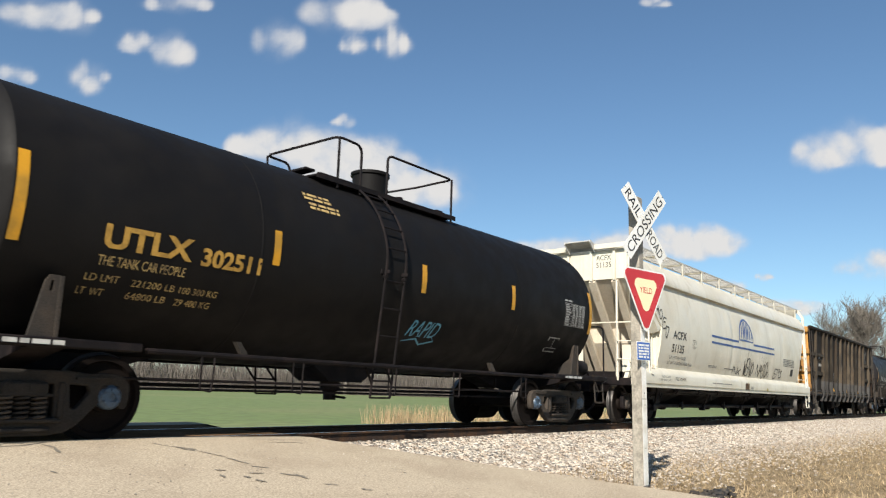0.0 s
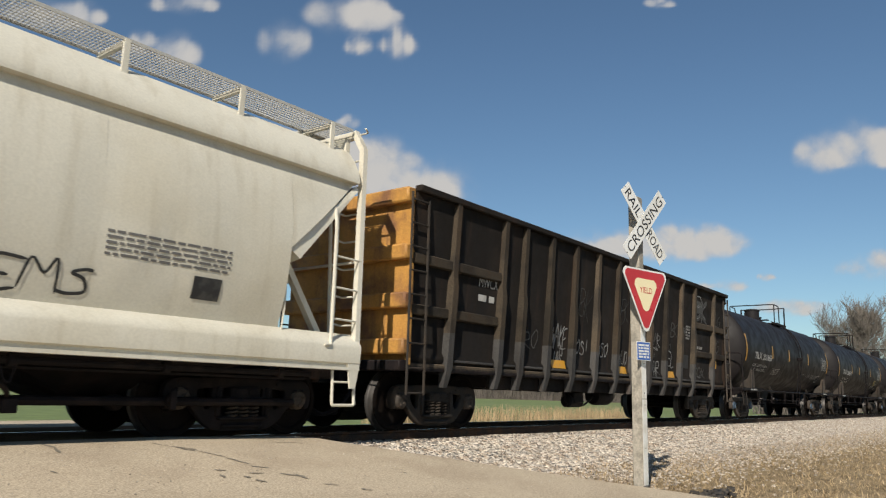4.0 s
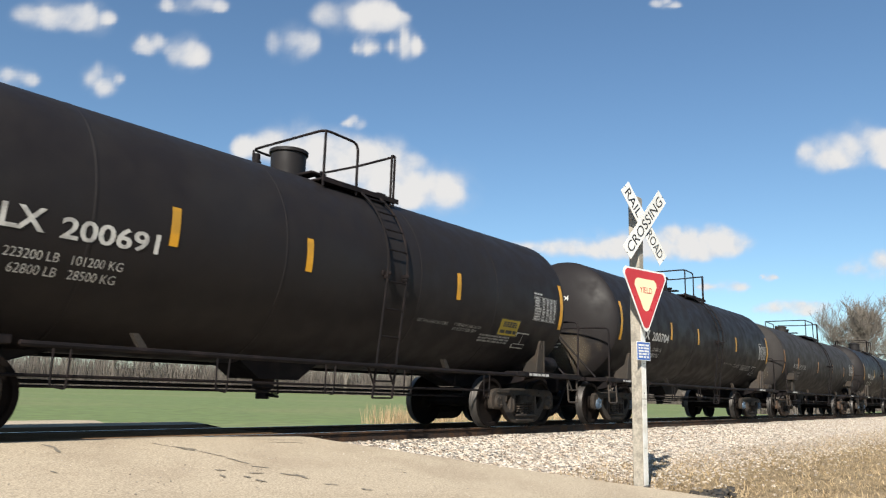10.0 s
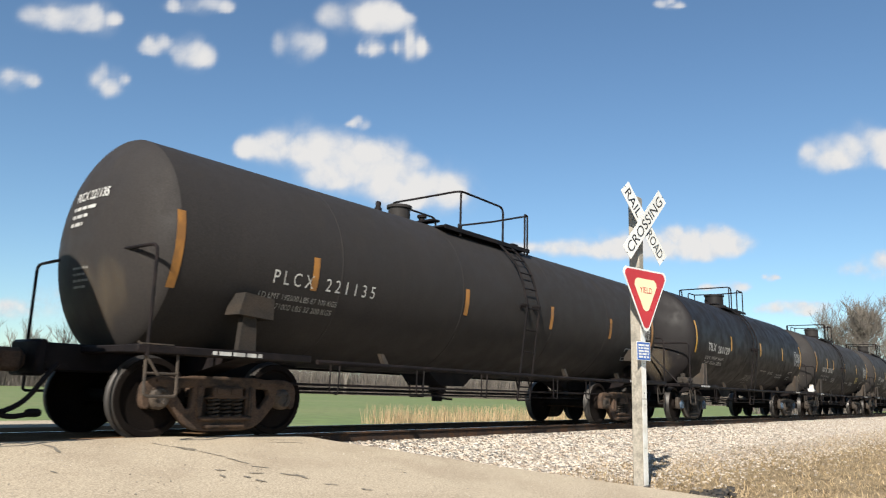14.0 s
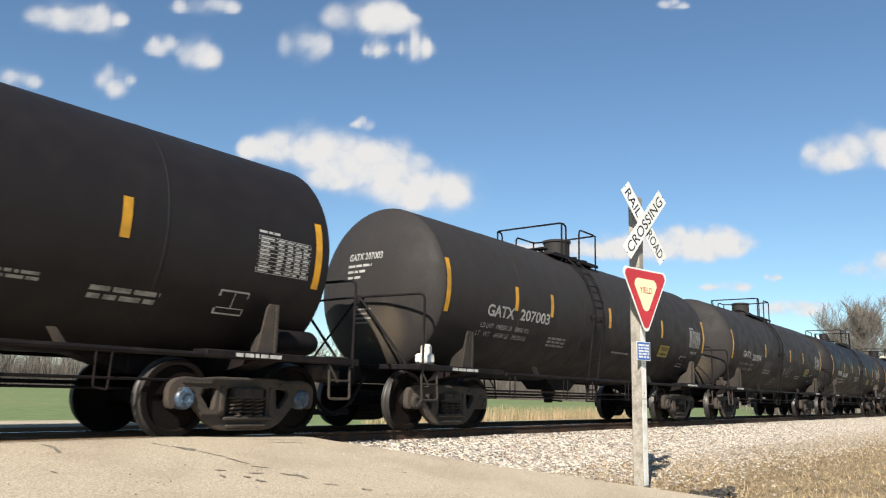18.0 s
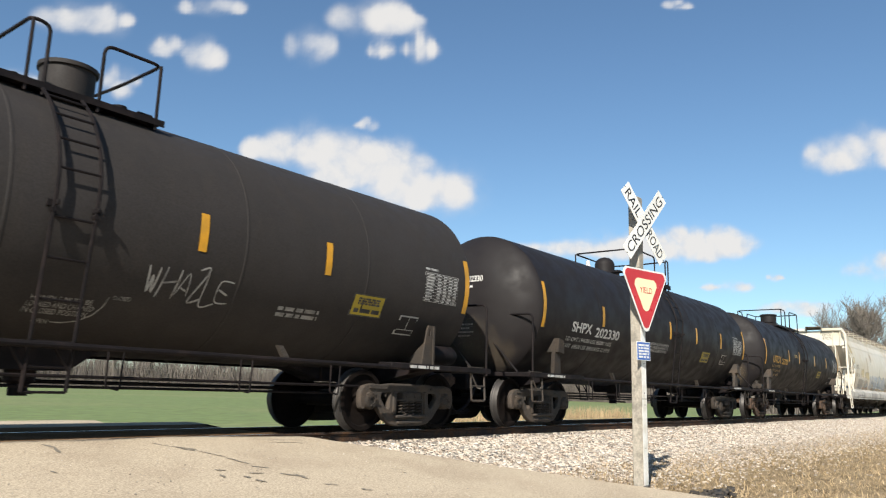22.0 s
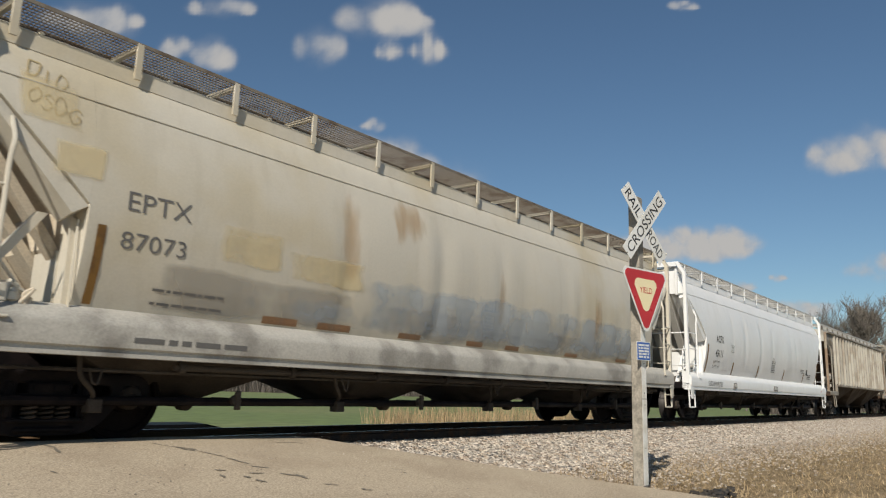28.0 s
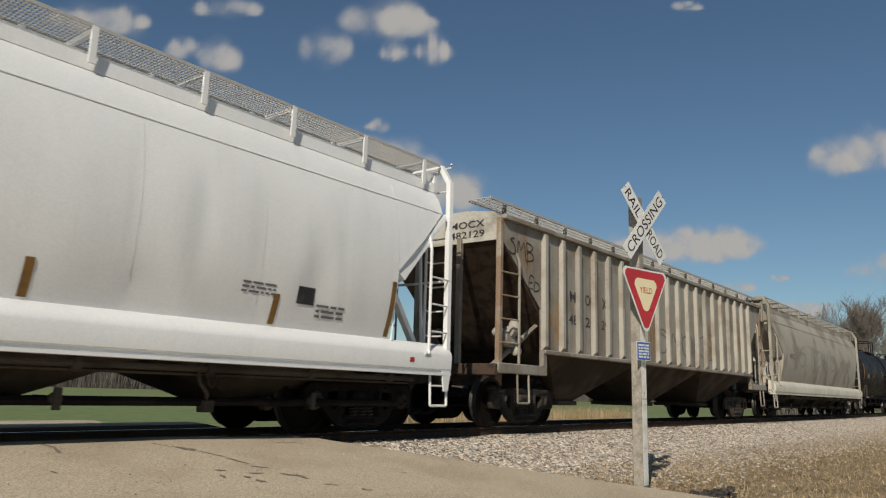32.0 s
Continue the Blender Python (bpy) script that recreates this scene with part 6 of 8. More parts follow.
for rows in ((-0.64, 0.0, 0.64), (0.83, 1.2, 1.69)):
    g = Form()
    g.loft([[(x if x < 99 else road_edge(y) - 0.15, y, -0.008 if y < 0.8 else road_z(y)) for x in (-9, -3, 0, 3, 5, 99)] for y in rows], closed=False)
    tagged(part("crossing_panel", g, ASPHALT), "dark worn asphalt between and beside the rails", "road", kind="structure")
g = Form()
rng = random.Random(5)


TARMARKS = ((3.47, -1.17, 3.51, -1.33), (3.51, -1.33, 3.45, -1.59), (4.54, -1.29, 4.64, -1.5), (4.64, -1.5, 4.83, -1.74), (4.69, -1.64, 4.76, -1.78), (4.79, -1.79, 4.89, -2.15), (4.87, -2.18, 4.91, -2.5),
            (4.87, -2.6, 4.98, -2.72), (4.92, -2.97, 5.1, -3.13), (4.41, -2.65, 4.5, -2.7), (4.34, -2.83, 4.31, -2.94), (4.64, -2.85, 4.79, -2.92), (4.51, -3.11, 4.57, -3.2), (5.06, -3.01, 5.04, -3.24),
            (5.03, -3.46, 5.16, -3.55), (5.93, -1.37, 6.55, -1.48), (3.08, -2.36, 3.05, -2.3), (4.52, -2.94, 4.53, -3.04), (6.31, -3.15, 6.42, -3.3), (5.25, -3.75, 5.33, -3.83))


def tar_line(x0, y0, x1, y1, w):
    """A thin worn tar mark on the road."""
    n = 5
    dx, dy = x1 - x0, y1 - y0
    k = math.hypot(dx, dy)
    left, right = [], []
    for i in range(n + 1):
        t = i / n
        px, py = x0 + dx * t + rng.uniform(-1, 1) * w * 0.4, y0 + dy * t + rng.uniform(-1, 1) * w * 0.4
        ww = w * rng.uniform(0.4, 1.0) * (0.35 if i in (0, n) else 1)
        for side, out in ((-1, left), (1, right)):
            qx, qy = px - dy / k * ww * side, py + dx / k * ww * side
            out.append((qx, qy, road_z(qy) + 0.008 * noise.noise((qx * 0.5, qy * 0.5, 7)) + 0.006))
    g.loft([left, right], closed=False)


for k in range(80):
    a, b = rng.uniform(0, 8.5), rng.uniform(-5.2, -1.2)
    if a < road_edge(b) - 0.3:
        d = rng.uniform(-0.4, 0.9)
        n = rng.uniform(0.015, 0.07)
        tar_line(a, b, a + n * math.cos(d), b + n * math.sin(d), rng.uniform(0.003, 0.009))
for x0, y0, x1, y1 in TARMARKS:
    tar_line(x0, y0, x1, y1, rng.uniform(0.014, 0.03))
tagged(part("tar_marks", g, TAR), "dark worn tar marks and crack fill on the road", "road marks", kind="structure")

# rails with head, web and foot
for s in (-1, 1):
    y = s * 0.755
    f = Form()
    prof = [(-0.07, -0.172), (0.07, -0.172), (0.07, -0.16), (0.012, -0.14), (0.009, -0.045), (0.036, -0.03), (0.036, -0.006), (0.028, 0.0), (-0.028, 0.0), (-0.036, -0.006), (-0.036, -0.03), (-0.009, -0.045), (-0.012, -0.14), (-0.07, -0.16)]
    f.prism([(y + a, b - 0.002) for a, b in prof], -120, 420, axis="x")
    for i, q in enumerate(f.f):
        z = sum(f.v[k][2] for k in q) / len(q)
        if len(q) == 4 and z > -0.005:
            f.m[i] = 1
    tagged(part("rail", f, [RAILSTEEL, RAILTOP]), "rusty steel rail with a polished head", "rail", "rails of the track", "structure")
tie = None
for k in range(150):
    x = 7.4 + 0.52 * k
    if k == 0:
        f = Form()
        f.box(-0.11, 0.11, -1.3, 1.3, -0.36, -0.172, 0.015)
        tie = part("tie", f, TIE, at=pose(x, 0, 0))
        tagged(tie, "old creosoted timber tie under the rails", "railway tie", "ties of the track")
    else:
        copy_thing(tie, pose(x, rng.uniform(-0.04, 0.04), rng.uniform(-0.02, 0.012), 0, 0, rng.uniform(-1, 1)))


def scatter_mesh(name, mat, n, place, size, flat=0.7, seed=1):
    """Many small stones in one mesh: rough lumps of eight corners."""
    r = np.random.RandomState(seed)
    pts = place(r, n)
    n = len(pts)
    cube = np.array([(x, y, z) for x in (-1, 1) for y in (-1, 1) for z in (-1, 1)], float)
    faces = np.array([(0, 1, 3, 2), (4, 6, 7, 5), (0, 4, 5, 1), (2, 3, 7, 6), (0, 2, 6, 4), (1, 5, 7, 3)])
    sz = r.uniform(size[0], size[1], (n, 1, 1)) * np.stack([r.uniform(0.7, 1.3, n), r.uniform(0.7, 1.3, n), r.uniform(0.5, 1.0, n) * flat], -1)[:, None, :]
    v = cube[None] * r.uniform(0.55, 1.0, (n, 8, 3)) * sz
    a, b = r.uniform(0, 6.28, n), r.uniform(-0.5, 0.5, n)
    ca, sa, cb, sb = np.cos(a), np.sin(a), np.cos(b), np.sin(b)
    x = v[..., 0] * ca[:, None] - v[..., 1] * sa[:, None]
    y = v[..., 0] * sa[:, None] + v[..., 1] * ca[:, None]
    z = v[..., 2] * cb[:, None] + x * sb[:, None]
    v = np.stack([x, y, z], -1) + pts[:, None, :]
    f = (faces[None] + 8 * np.arange(n)[:, None, None]).reshape(-1, 4)
    me = bpy.data.meshes.new(name)
    me.vertices.add(n * 8)
    me.vertices.foreach_set("co", v.reshape(-1))
    me.loops.add(len(f) * 4)
    me.loops.foreach_set("vertex_index", f.reshape(-1).astype(np.int32))
    me.polygons.add(len(f))
    me.polygons.foreach_set("loop_start", np.arange(0, len(f) * 4, 4, dtype=np.int32))
    me.polygons.foreach_set("material_index", np.zeros(len(f), np.int32))
    me.update(calc_edges=True)
    me.validate()
    me.materials.append(mat)
    return me


def island(mat, lo, hi):
    """Let the pieces of one mesh differ in brightness."""
    nt = mat.node_tree
    bs = nt.nodes["Principled BSDF"]
    src = bs.inputs["Base Color"].links[0].from_socket
    ge = nt.nodes.new("ShaderNodeNewGeometry").outputs["Random Per Island"]
    mr = nt.nodes.new("ShaderNodeMapRange")
    mr.inputs["To Min"].default_value, mr.inputs["To Max"].default_value = lo, hi
    nt.links.new(ge, mr.inputs["Value"])
    cc = nt.nodes.new("ShaderNodeCombineColor")
    for k in range(3):
        nt.links.new(mr.outputs[0], cc.inputs[k])
    mx = nt.nodes.new("ShaderNodeMix")
    mx.data_type, mx.blend_type = "RGBA", "MULTIPLY"
    mx.inputs["Factor"].default_value = 1
    nt.links.new(src, mx.inputs["A"])
    nt.links.new(cc.outputs[0], mx.inputs["B"])
    nt.links.new(mx.outputs["Result"], bs.inputs["Base Color"])


for mm, lo, hi in ((STONE, 0.62, 1.2), (STRAW, 0.5, 1.4), (REED, 0.6, 1.3), (BRUSH, 0.92, 1.08)):
    island(mm, lo, hi)


def on_shoulder(r, n):
    x = 6.9 + r.uniform(0, 1, n) ** 1.5 * 62
    y = np.where(r.rand(n) < 0.93, -0.86 - 2.15 * r.uniform(0, 1, n) ** 0.85 + 0.12 * np.sin(x * 1.7) * r.rand(n), r.uniform(-0.6, 3.0, n))
    edge = np.array([road_edge(b) for b in y])
    keep = (x > edge + 0.05 + 0.9 * r.rand(n) ** 2)
    x, y = x[keep], y[keep]
    z = np.array([ground_z(a, b) for a, b in zip(x, y)]) + 0.012
    return np.stack([x, y, z], -1)


tagged(part("ballast_stones", scatter_mesh("ballast", STONE, 85000, on_shoulder, (0.015, 0.038), 0.75, 3), None), "loose pale limestone ballast beside the rails", "ballast", kind="stuff")


def on_verge(r, n):
    x = r.uniform(7.0, 40, n)
    y = -2.8 - np.abs(r.normal(0, 1.0, n))
    edge = np.array([road_edge(b) for b in y])
    keep = x > edge + 0.05
    x, y = x[keep], y[keep]
    z = np.array([ground_z(a, b) for a, b in zip(x, y)]) + 0.008
    return np.stack([x, y, z], -1)


tagged(part("scattered_stones", scatter_mesh("verge_stones", STONE, 16000, on_verge, (0.010, 0.030), 0.7, 9), None), "stones strewn through the dry verge", "stones", kind="stuff")


def on_road(r, n):
    x, y = r.uniform(-1.5, 9.5, n), -1.2 - np.abs(r.normal(0, 1.9, n))
    edge = np.array([road_edge(b) for b in y])
    keep = x < edge - 0.05
    x, y = x[keep], y[keep]
    return np.stack([x, y, np.array([road_z(b) for b in y]) + 0.004], -1)


tagged(part("road_chips", scatter_mesh("road_chips", STONE, 1100, on_road, (0.003, 0.007), 0.8, 21), None), "loose pale stone chips on the road", "stones", kind="stuff")


def blades(name, mat, n, place, height, width, lean, seed):
    r = np.random.RandomState(seed)
    pts = place(r, n)
    n = len(pts)
    h = r.uniform(height[0], height[1], n)
    a = r.uniform(0, 6.28, n)
    la, ll = r.uniform(0, 6.28, n), r.uniform(0, lean, n) * h
    w = r.uniform(0.6, 1.3, n) * width
    d = np.stack([np.cos(a) * w, np.sin(a) * w, np.zeros(n)], -1)
    tip = pts + np.stack([np.cos(la) * ll, np.sin(la) * ll, h], -1)
    v = np.stack([pts - d, pts + d, tip + d * 0.25, tip - d * 0.25], 1)
    f = (np.array([0, 1, 2, 3])[None] + 4 * np.arange(n)[:, None])
    me = bpy.data.meshes.new(name)
    me.from_pydata(v.reshape(-1, 3).tolist(), [], f.tolist())
    me.materials.append(mat)
    return me


def on_grass(r, n):
    x = 8 + r.uniform(0, 1, n) ** 1.6 * 60
    y = r.uniform(-9.5, -2.6, n)
    edge = np.array([road_edge(b) for b in y])
    dens = np.clip((-y - 2.5) / 1.2, 0.05, 1)
    keep = (x > edge + 0.1) & (r.rand(n) < dens)
    x, y = x[keep], y[keep]
    return np.stack([x, y, np.array([ground_z(a, b) for a, b in zip(x, y)])], -1)


tagged(part("dry_grass", blades("dry_grass", STRAW, 60000, on_grass, (0.02, 0.09), 0.006, 2.2, 4), None), "short dead straw-coloured verge grass", "grass", kind="stuff")


def in_reeds(r, n):
    x = 22.3 + r.uniform(0, 1, n) ** 1.2 * 24
    y = 10.4 + r.uniform(0, 2.6, n) + 0.02 * (x - 22)
    return np.stack([x, y, np.full(n, -0.75)], -1)


tagged(part("dry_reeds", blades("dry_reeds", REED, 3200, in_reeds, (0.3, 0.85), 0.011, 0.4, 6), None), "stand of dry tawny reeds along the field edge", "reeds", kind="stuff")


def far_fringe(r, n):
    x = r.uniform(-10, 120, n)
    y = 3.2 + np.abs(r.normal(0, 1.0, n)) + 1.2
    edge = np.array([road_edge(b) for b in y])
    keep = x > edge + 0.2
    x, y = x[keep], y[keep]
    return np.stack([x, y, np.array([ground_z(a, b) for a, b in zip(x, y)])], -1)


tagged(part("field_fringe", blades("field_fringe", STRAW, 16000, far_fringe, (0.05, 0.26), 0.01, 0.9, 8), None), "dead grass fringe between track and field", "grass", kind="stuff")


# ---- crossing sign ----
POSTWOOD = material("weathered_post", (0.3019, 0.2739, 0.2292), 0.85, tint=(0.1901, 0.1733, 0.1453), tint_scale=6, streak=(0.2012, 0.1845, 0.1565), streak_amount=0.7, fine=40, fine_amount=0.2, bump=0.5, bump_scale=30)
SIGNWHITE = material("white_sign_sheet", (0.6708, 0.6708, 0.6536), 0.4, tint=(0.602, 0.602, 0.5762), tint_scale=3, fine=60, fine_amount=0.04)
CHALK = material("chalky_white_strip", (0.80, 0.79, 0.75), 0.7, tint=(0.66, 0.63, 0.56), tint_scale=5, streak=(0.5, 0.46, 0.39), streak_amount=0.3, fine=40, fine_amount=0.10, bump=0.2)
SIGNRED = material("red_sign_sheet", (0.45, 0.027, 0.0315), 0.35, tint=(0.396, 0.027, 0.0315), tint_scale=3, fine=60, fine_amount=0.05)
SIGNBLUE = material("blue_sign_sheet", (0.03, 0.10, 0.36), 0.4, fine=60, fine_amount=0.06)
SIGNYELLOW = material("faded_yellow_sheet", (0.75, 0.66, 0.42), 0.4, fine=60, fine_amount=0.05)
post = thing("crossbuck_sign", "weathered timber post with crossbuck, red yield triangle and small blue plate", "road sign", at=pose(9.17, -4.81, -0.46, 0, 0, -13))
f = Form()
UPRIGHT = pose(0.004, 0.0276, 0, 0, 0, 13)
f.box(-0.07, 0.07, -0.07, 0.07, -0.15, 3.70, 0.008)
part("post", f, POSTWOOD, post, at=UPRIGHT)
f = Form()
f.box(-0.07, 0.07, -0.0735, -0.0705, 0.0, 1.05, 0.001)
f.box(-0.07, 0.07, -0.0735, -0.0705, 1.06, 2.0, 0.001)
part("whitewash", f, CHALK, post, "white strip with nail heads on the front of the post", at=UPRIGHT)
for z in (0.45, 0.98, 1.13, 1.5, 1.95):
    f = Form()
    f.lathe([(0.008, -0.0735), (0.008, -0.078), (0, -0.079)], (0.0, 0, z), "y", 6)
    part("nail_head", f, IRON, post, at=UPRIGHT)


def blade(name, angle, y, words):
    """One crossbuck board with its lettering, turned about the centre."""
    f = Form()
    L, H = 0.595, 0.11
    f.box(-L, L, y - 0.004, y, -H, H, 0.0)
    for text, x0, x1 in words:
        vs, fs = lettering(text)
        f.add([(x0 + (x1 - x0) * a, y - 0.0065, -0.068 + 0.136 * b) for a, b in vs], fs, 1)
    for x in (-0.585, 0.585):
        f.lathe([(0.008, y - 0.004), (0.008, y - 0.008), (0, y - 0.008)], (x, 0, 0), "y", 6, mat=2)
    part(name, f, [SIGNWHITE, BLACKLETTER, IRON], post, "white board with black capitals", at=pose(0, 0, 3.32) @ Matrix.Rotation(radians(-angle), 4, "Y"))


blade("railroad_board", -48, -0.112, (("RAIL", -0.53, -0.14), ("ROAD", 0.13, 0.53)))
blade("crossing_board", 48, -0.124, (("CROSSING", -0.53, 0.53),))


def tri(c, r, cut):
    out = []
    for k in range(3):
        a = radians(-90 + 120 * k)
        for d in (-cut, -cut / 2, 0, cut / 2, cut):
            b = a + d
            out.append((math.cos(b) * r * (1 if d == 0 else 0.99 - abs(d) * 0.18), c + math.sin(b) * r * (1 if d == 0 else 0.99 - abs(d) * 0.18)))
    return out


f = Form()
f.prism(tri(2.42, 0.515, 0.10), -0.112, -0.106, 0)
f.prism(tri(2.42, 0.475, 0.10), -0.1145, -0.112, 1)
f.prism(tri(2.42, 0.255, 0.22), -0.117, -0.1145, 2)
vs, fs = lettering("YIELD")
f.add([(-0.13 + 0.26 * a, -0.119, 2.40 + 0.075 * b) for a, b in vs], fs, 1)
part("yield_board", f, [SIGNWHITE, SIGNRED, SIGNYELLOW], post, "red triangular yield sign with a sun-faded centre")
f = Form()
f.box(-0.21, 0.065, -0.114, -0.11, 1.535, 1.77, 0.001)
f.box(-0.202, 0.057, -0.1155, -0.114, 1.543, 1.762, 0.0, 1)
put_bars(f, -0.18, 0.035, 1.56, 1.745, 5, lambda x, z: (x, -0.117, z), random.Random(2), 2)
part("blue_plate", f, [SIGNWHITE, SIGNBLUE, SIGNWHITE], post, "small blue emergency plate with white print")

# ---- dark clump of small lumps at the verge ----
def clump(r, n):
    x = 10.0 + r.normal(0, 0.2, n)
    y = -5.45 + r.normal(0, 0.07, n)
    return np.stack([x, y, np.full(n, -0.62) + r.uniform(0, 0.08, n)], -1)


DARKLUMP = material("dark_lumps", (0.035, 0.03, 0.026), 0.9, tint=(0.06, 0.05, 0.04), tint_scale=9, fine=30, fine_amount=0.3)
tagged(part("leaf_clump", scatter_mesh("leaf_clump", DARKLUMP, 90, clump, (0.02, 0.06), 0.8, 12), None), "small dark clump on the verge", "debris", kind="stuff")


# ---- trees ----
def bare_tree(seed, height, spread, depth=5, thick=0.045, twigs=3, limbs=4):
    """A leafless tree: trunk and limbs, and a crown of fine twigs."""
    r = random.Random(seed)
    trunk, crown = Form(), Form()

    def grow(p, d, length, rad, level):
        pts = [p]
        q, dd = Vector(p), Vector(d)
        n = 4
        for k in range(n):
            dd = (dd + Vector((r.uniform(-1, 1), r.uniform(-1, 1), r.uniform(-0.3, 0.7))) * (0.16 if level else 0.04)).normalized()
            q = q + dd * length / n
            pts.append(q.copy())
        rad = max(rad, 0.0008 * height)
        (trunk if level < 2 else crown).tube(pts, rad, 6 if level < 2 else 3, 0, rad * 0.55, caps=False)
        if level >= depth:
            return
        kids = limbs if level == 0 else twigs + (r.random() < 0.5)
        for k in range(kids):
            at = pts[min(n, 2 + k % 3)] if level else pts[min(n, 2 + (k % 3))]
            a = r.uniform(0, 6.28)
            up = r.uniform(0.25, 1.0)
            side = Vector((math.cos(a), math.sin(a), 0)) * spread
            nd = (dd * 0.75 + side * r.uniform(0.5, 1.0) + Vector((0, 0, up * 0.45))).normalized()
            grow(at, nd, length * r.uniform(0.58, 0.78), rad * 0.52, level + 1)

    grow(Vector((0, 0, -0.2)), Vector((0, 0, 1)), height * 0.34, height * thick * 0.55, 0)
    return trunk, crown


def plant_tree(name, seed, height, spread, at, label, **kw):
    trunk, crown = bare_tree(seed, height, spread, **kw)
    t = thing(name, label, "tree", "bare trees", at=at)
    part("trunk", trunk, BARK, t)
    part("crown", crown, BARK, t)
    return t


plant_tree("oak_tree", 4, 15.5, 0.72, pose(92, 6.7, -0.8), "large leafless oak with a broad twiggy crown", depth=6, twigs=4, thick=0.030, limbs=7)
kinds = [plant_tree("bare_tree", 20 + k, h, 0.6, pose(*p, -0.8), "leafless tree in the distant woodland edge", depth=5, twigs=3) for k, (h, p) in enumerate(((18, (60, 175)), (15, (92, 168)), (20, (30, 182)), (16, (120, 160))))]
rng = random.Random(77)
for k in range(60):
    a = radians(-8 + 84 * k / 60 + rng.uniform(-0.6, 0.6))
    d = rng.uniform(185, 225)
    copy_thing(kinds[k % 4], pose(math.sin(a) * d, math.cos(a) * d - 8, -0.8, 0, 0, rng.uniform(0, 360)) @ Matrix.Scale(1, 4))
for k in range(12):
    x = 100 + k * 9 + rng.uniform(-3, 3)
    copy_thing(kinds[(k + 1) % 4], pose(x, 11 + rng.uniform(0, 14) + k * 1.0, -0.8, 0, 0, rng.uniform(0, 360)) @ Matrix.Scale(0.32, 4))


def in_thicket(r, n):
    a = np.radians(r.uniform(-12, 80, n))
    d = r.uniform(186, 200, n)
    return np.stack([np.sin(a) * d, np.cos(a) * d - 8, np.full(n, -0.9)], -1)


tagged(part("thicket", blades("thicket", BRUSH, 90000, in_thicket, (1.5, 8.0), 0.05, 0.45, 14), None), "grey-brown brushwood along the far side of the field", "brushwood", kind="stuff")


HEDGE = material("brush_mass", (0.129, 0.1118, 0.09718), 0.95, tint=(0.0946, 0.0817, 0.07138), tint_scale=0.3, streak=(0.172, 0.1505, 0.129), streak_amount=0.6, fine=1.5, fine_amount=0.35, bump=0.8, bump_scale=1.0)
f = Form()
rows = [[], [], []]
for k in range(401):
    a = radians(-14 + 96 * k / 400)
    d = 201 + 3 * noise.noise((k * 0.11, 0, 0))
    top = 3.6 + 1.6 * noise.noise((k * 0.07, 1, 0)) + 1.0 * noise.noise((k * 0.6, 2, 0))
    for row, (dd, z) in zip(rows, ((0, -0.9), (0.6, top), (6, -0.9))):
        row.append((math.sin(a) * (d + dd), math.cos(a) * (d + dd) - 8, z))
f.loft(rows, closed=False)
tagged(part("thicket", f, HEDGE), "dense grey-brown brushwood behind the field", "brushwood", kind="stuff")


def by_oak(r, n):
    x = r.uniform(84, 260, n)
    return np.stack([x, 9.5 + r.uniform(0, 6, n) + (x - 84) * 0.08, np.full(n, -0.9)], -1)


tagged(part("thicket", blades("thicket_far", BRUSH, 14000, by_oak, (1.2, 5.5), 0.04, 0.5, 15), None), "grey-brown brushwood beside the oak", "brushwood", kind="stuff")

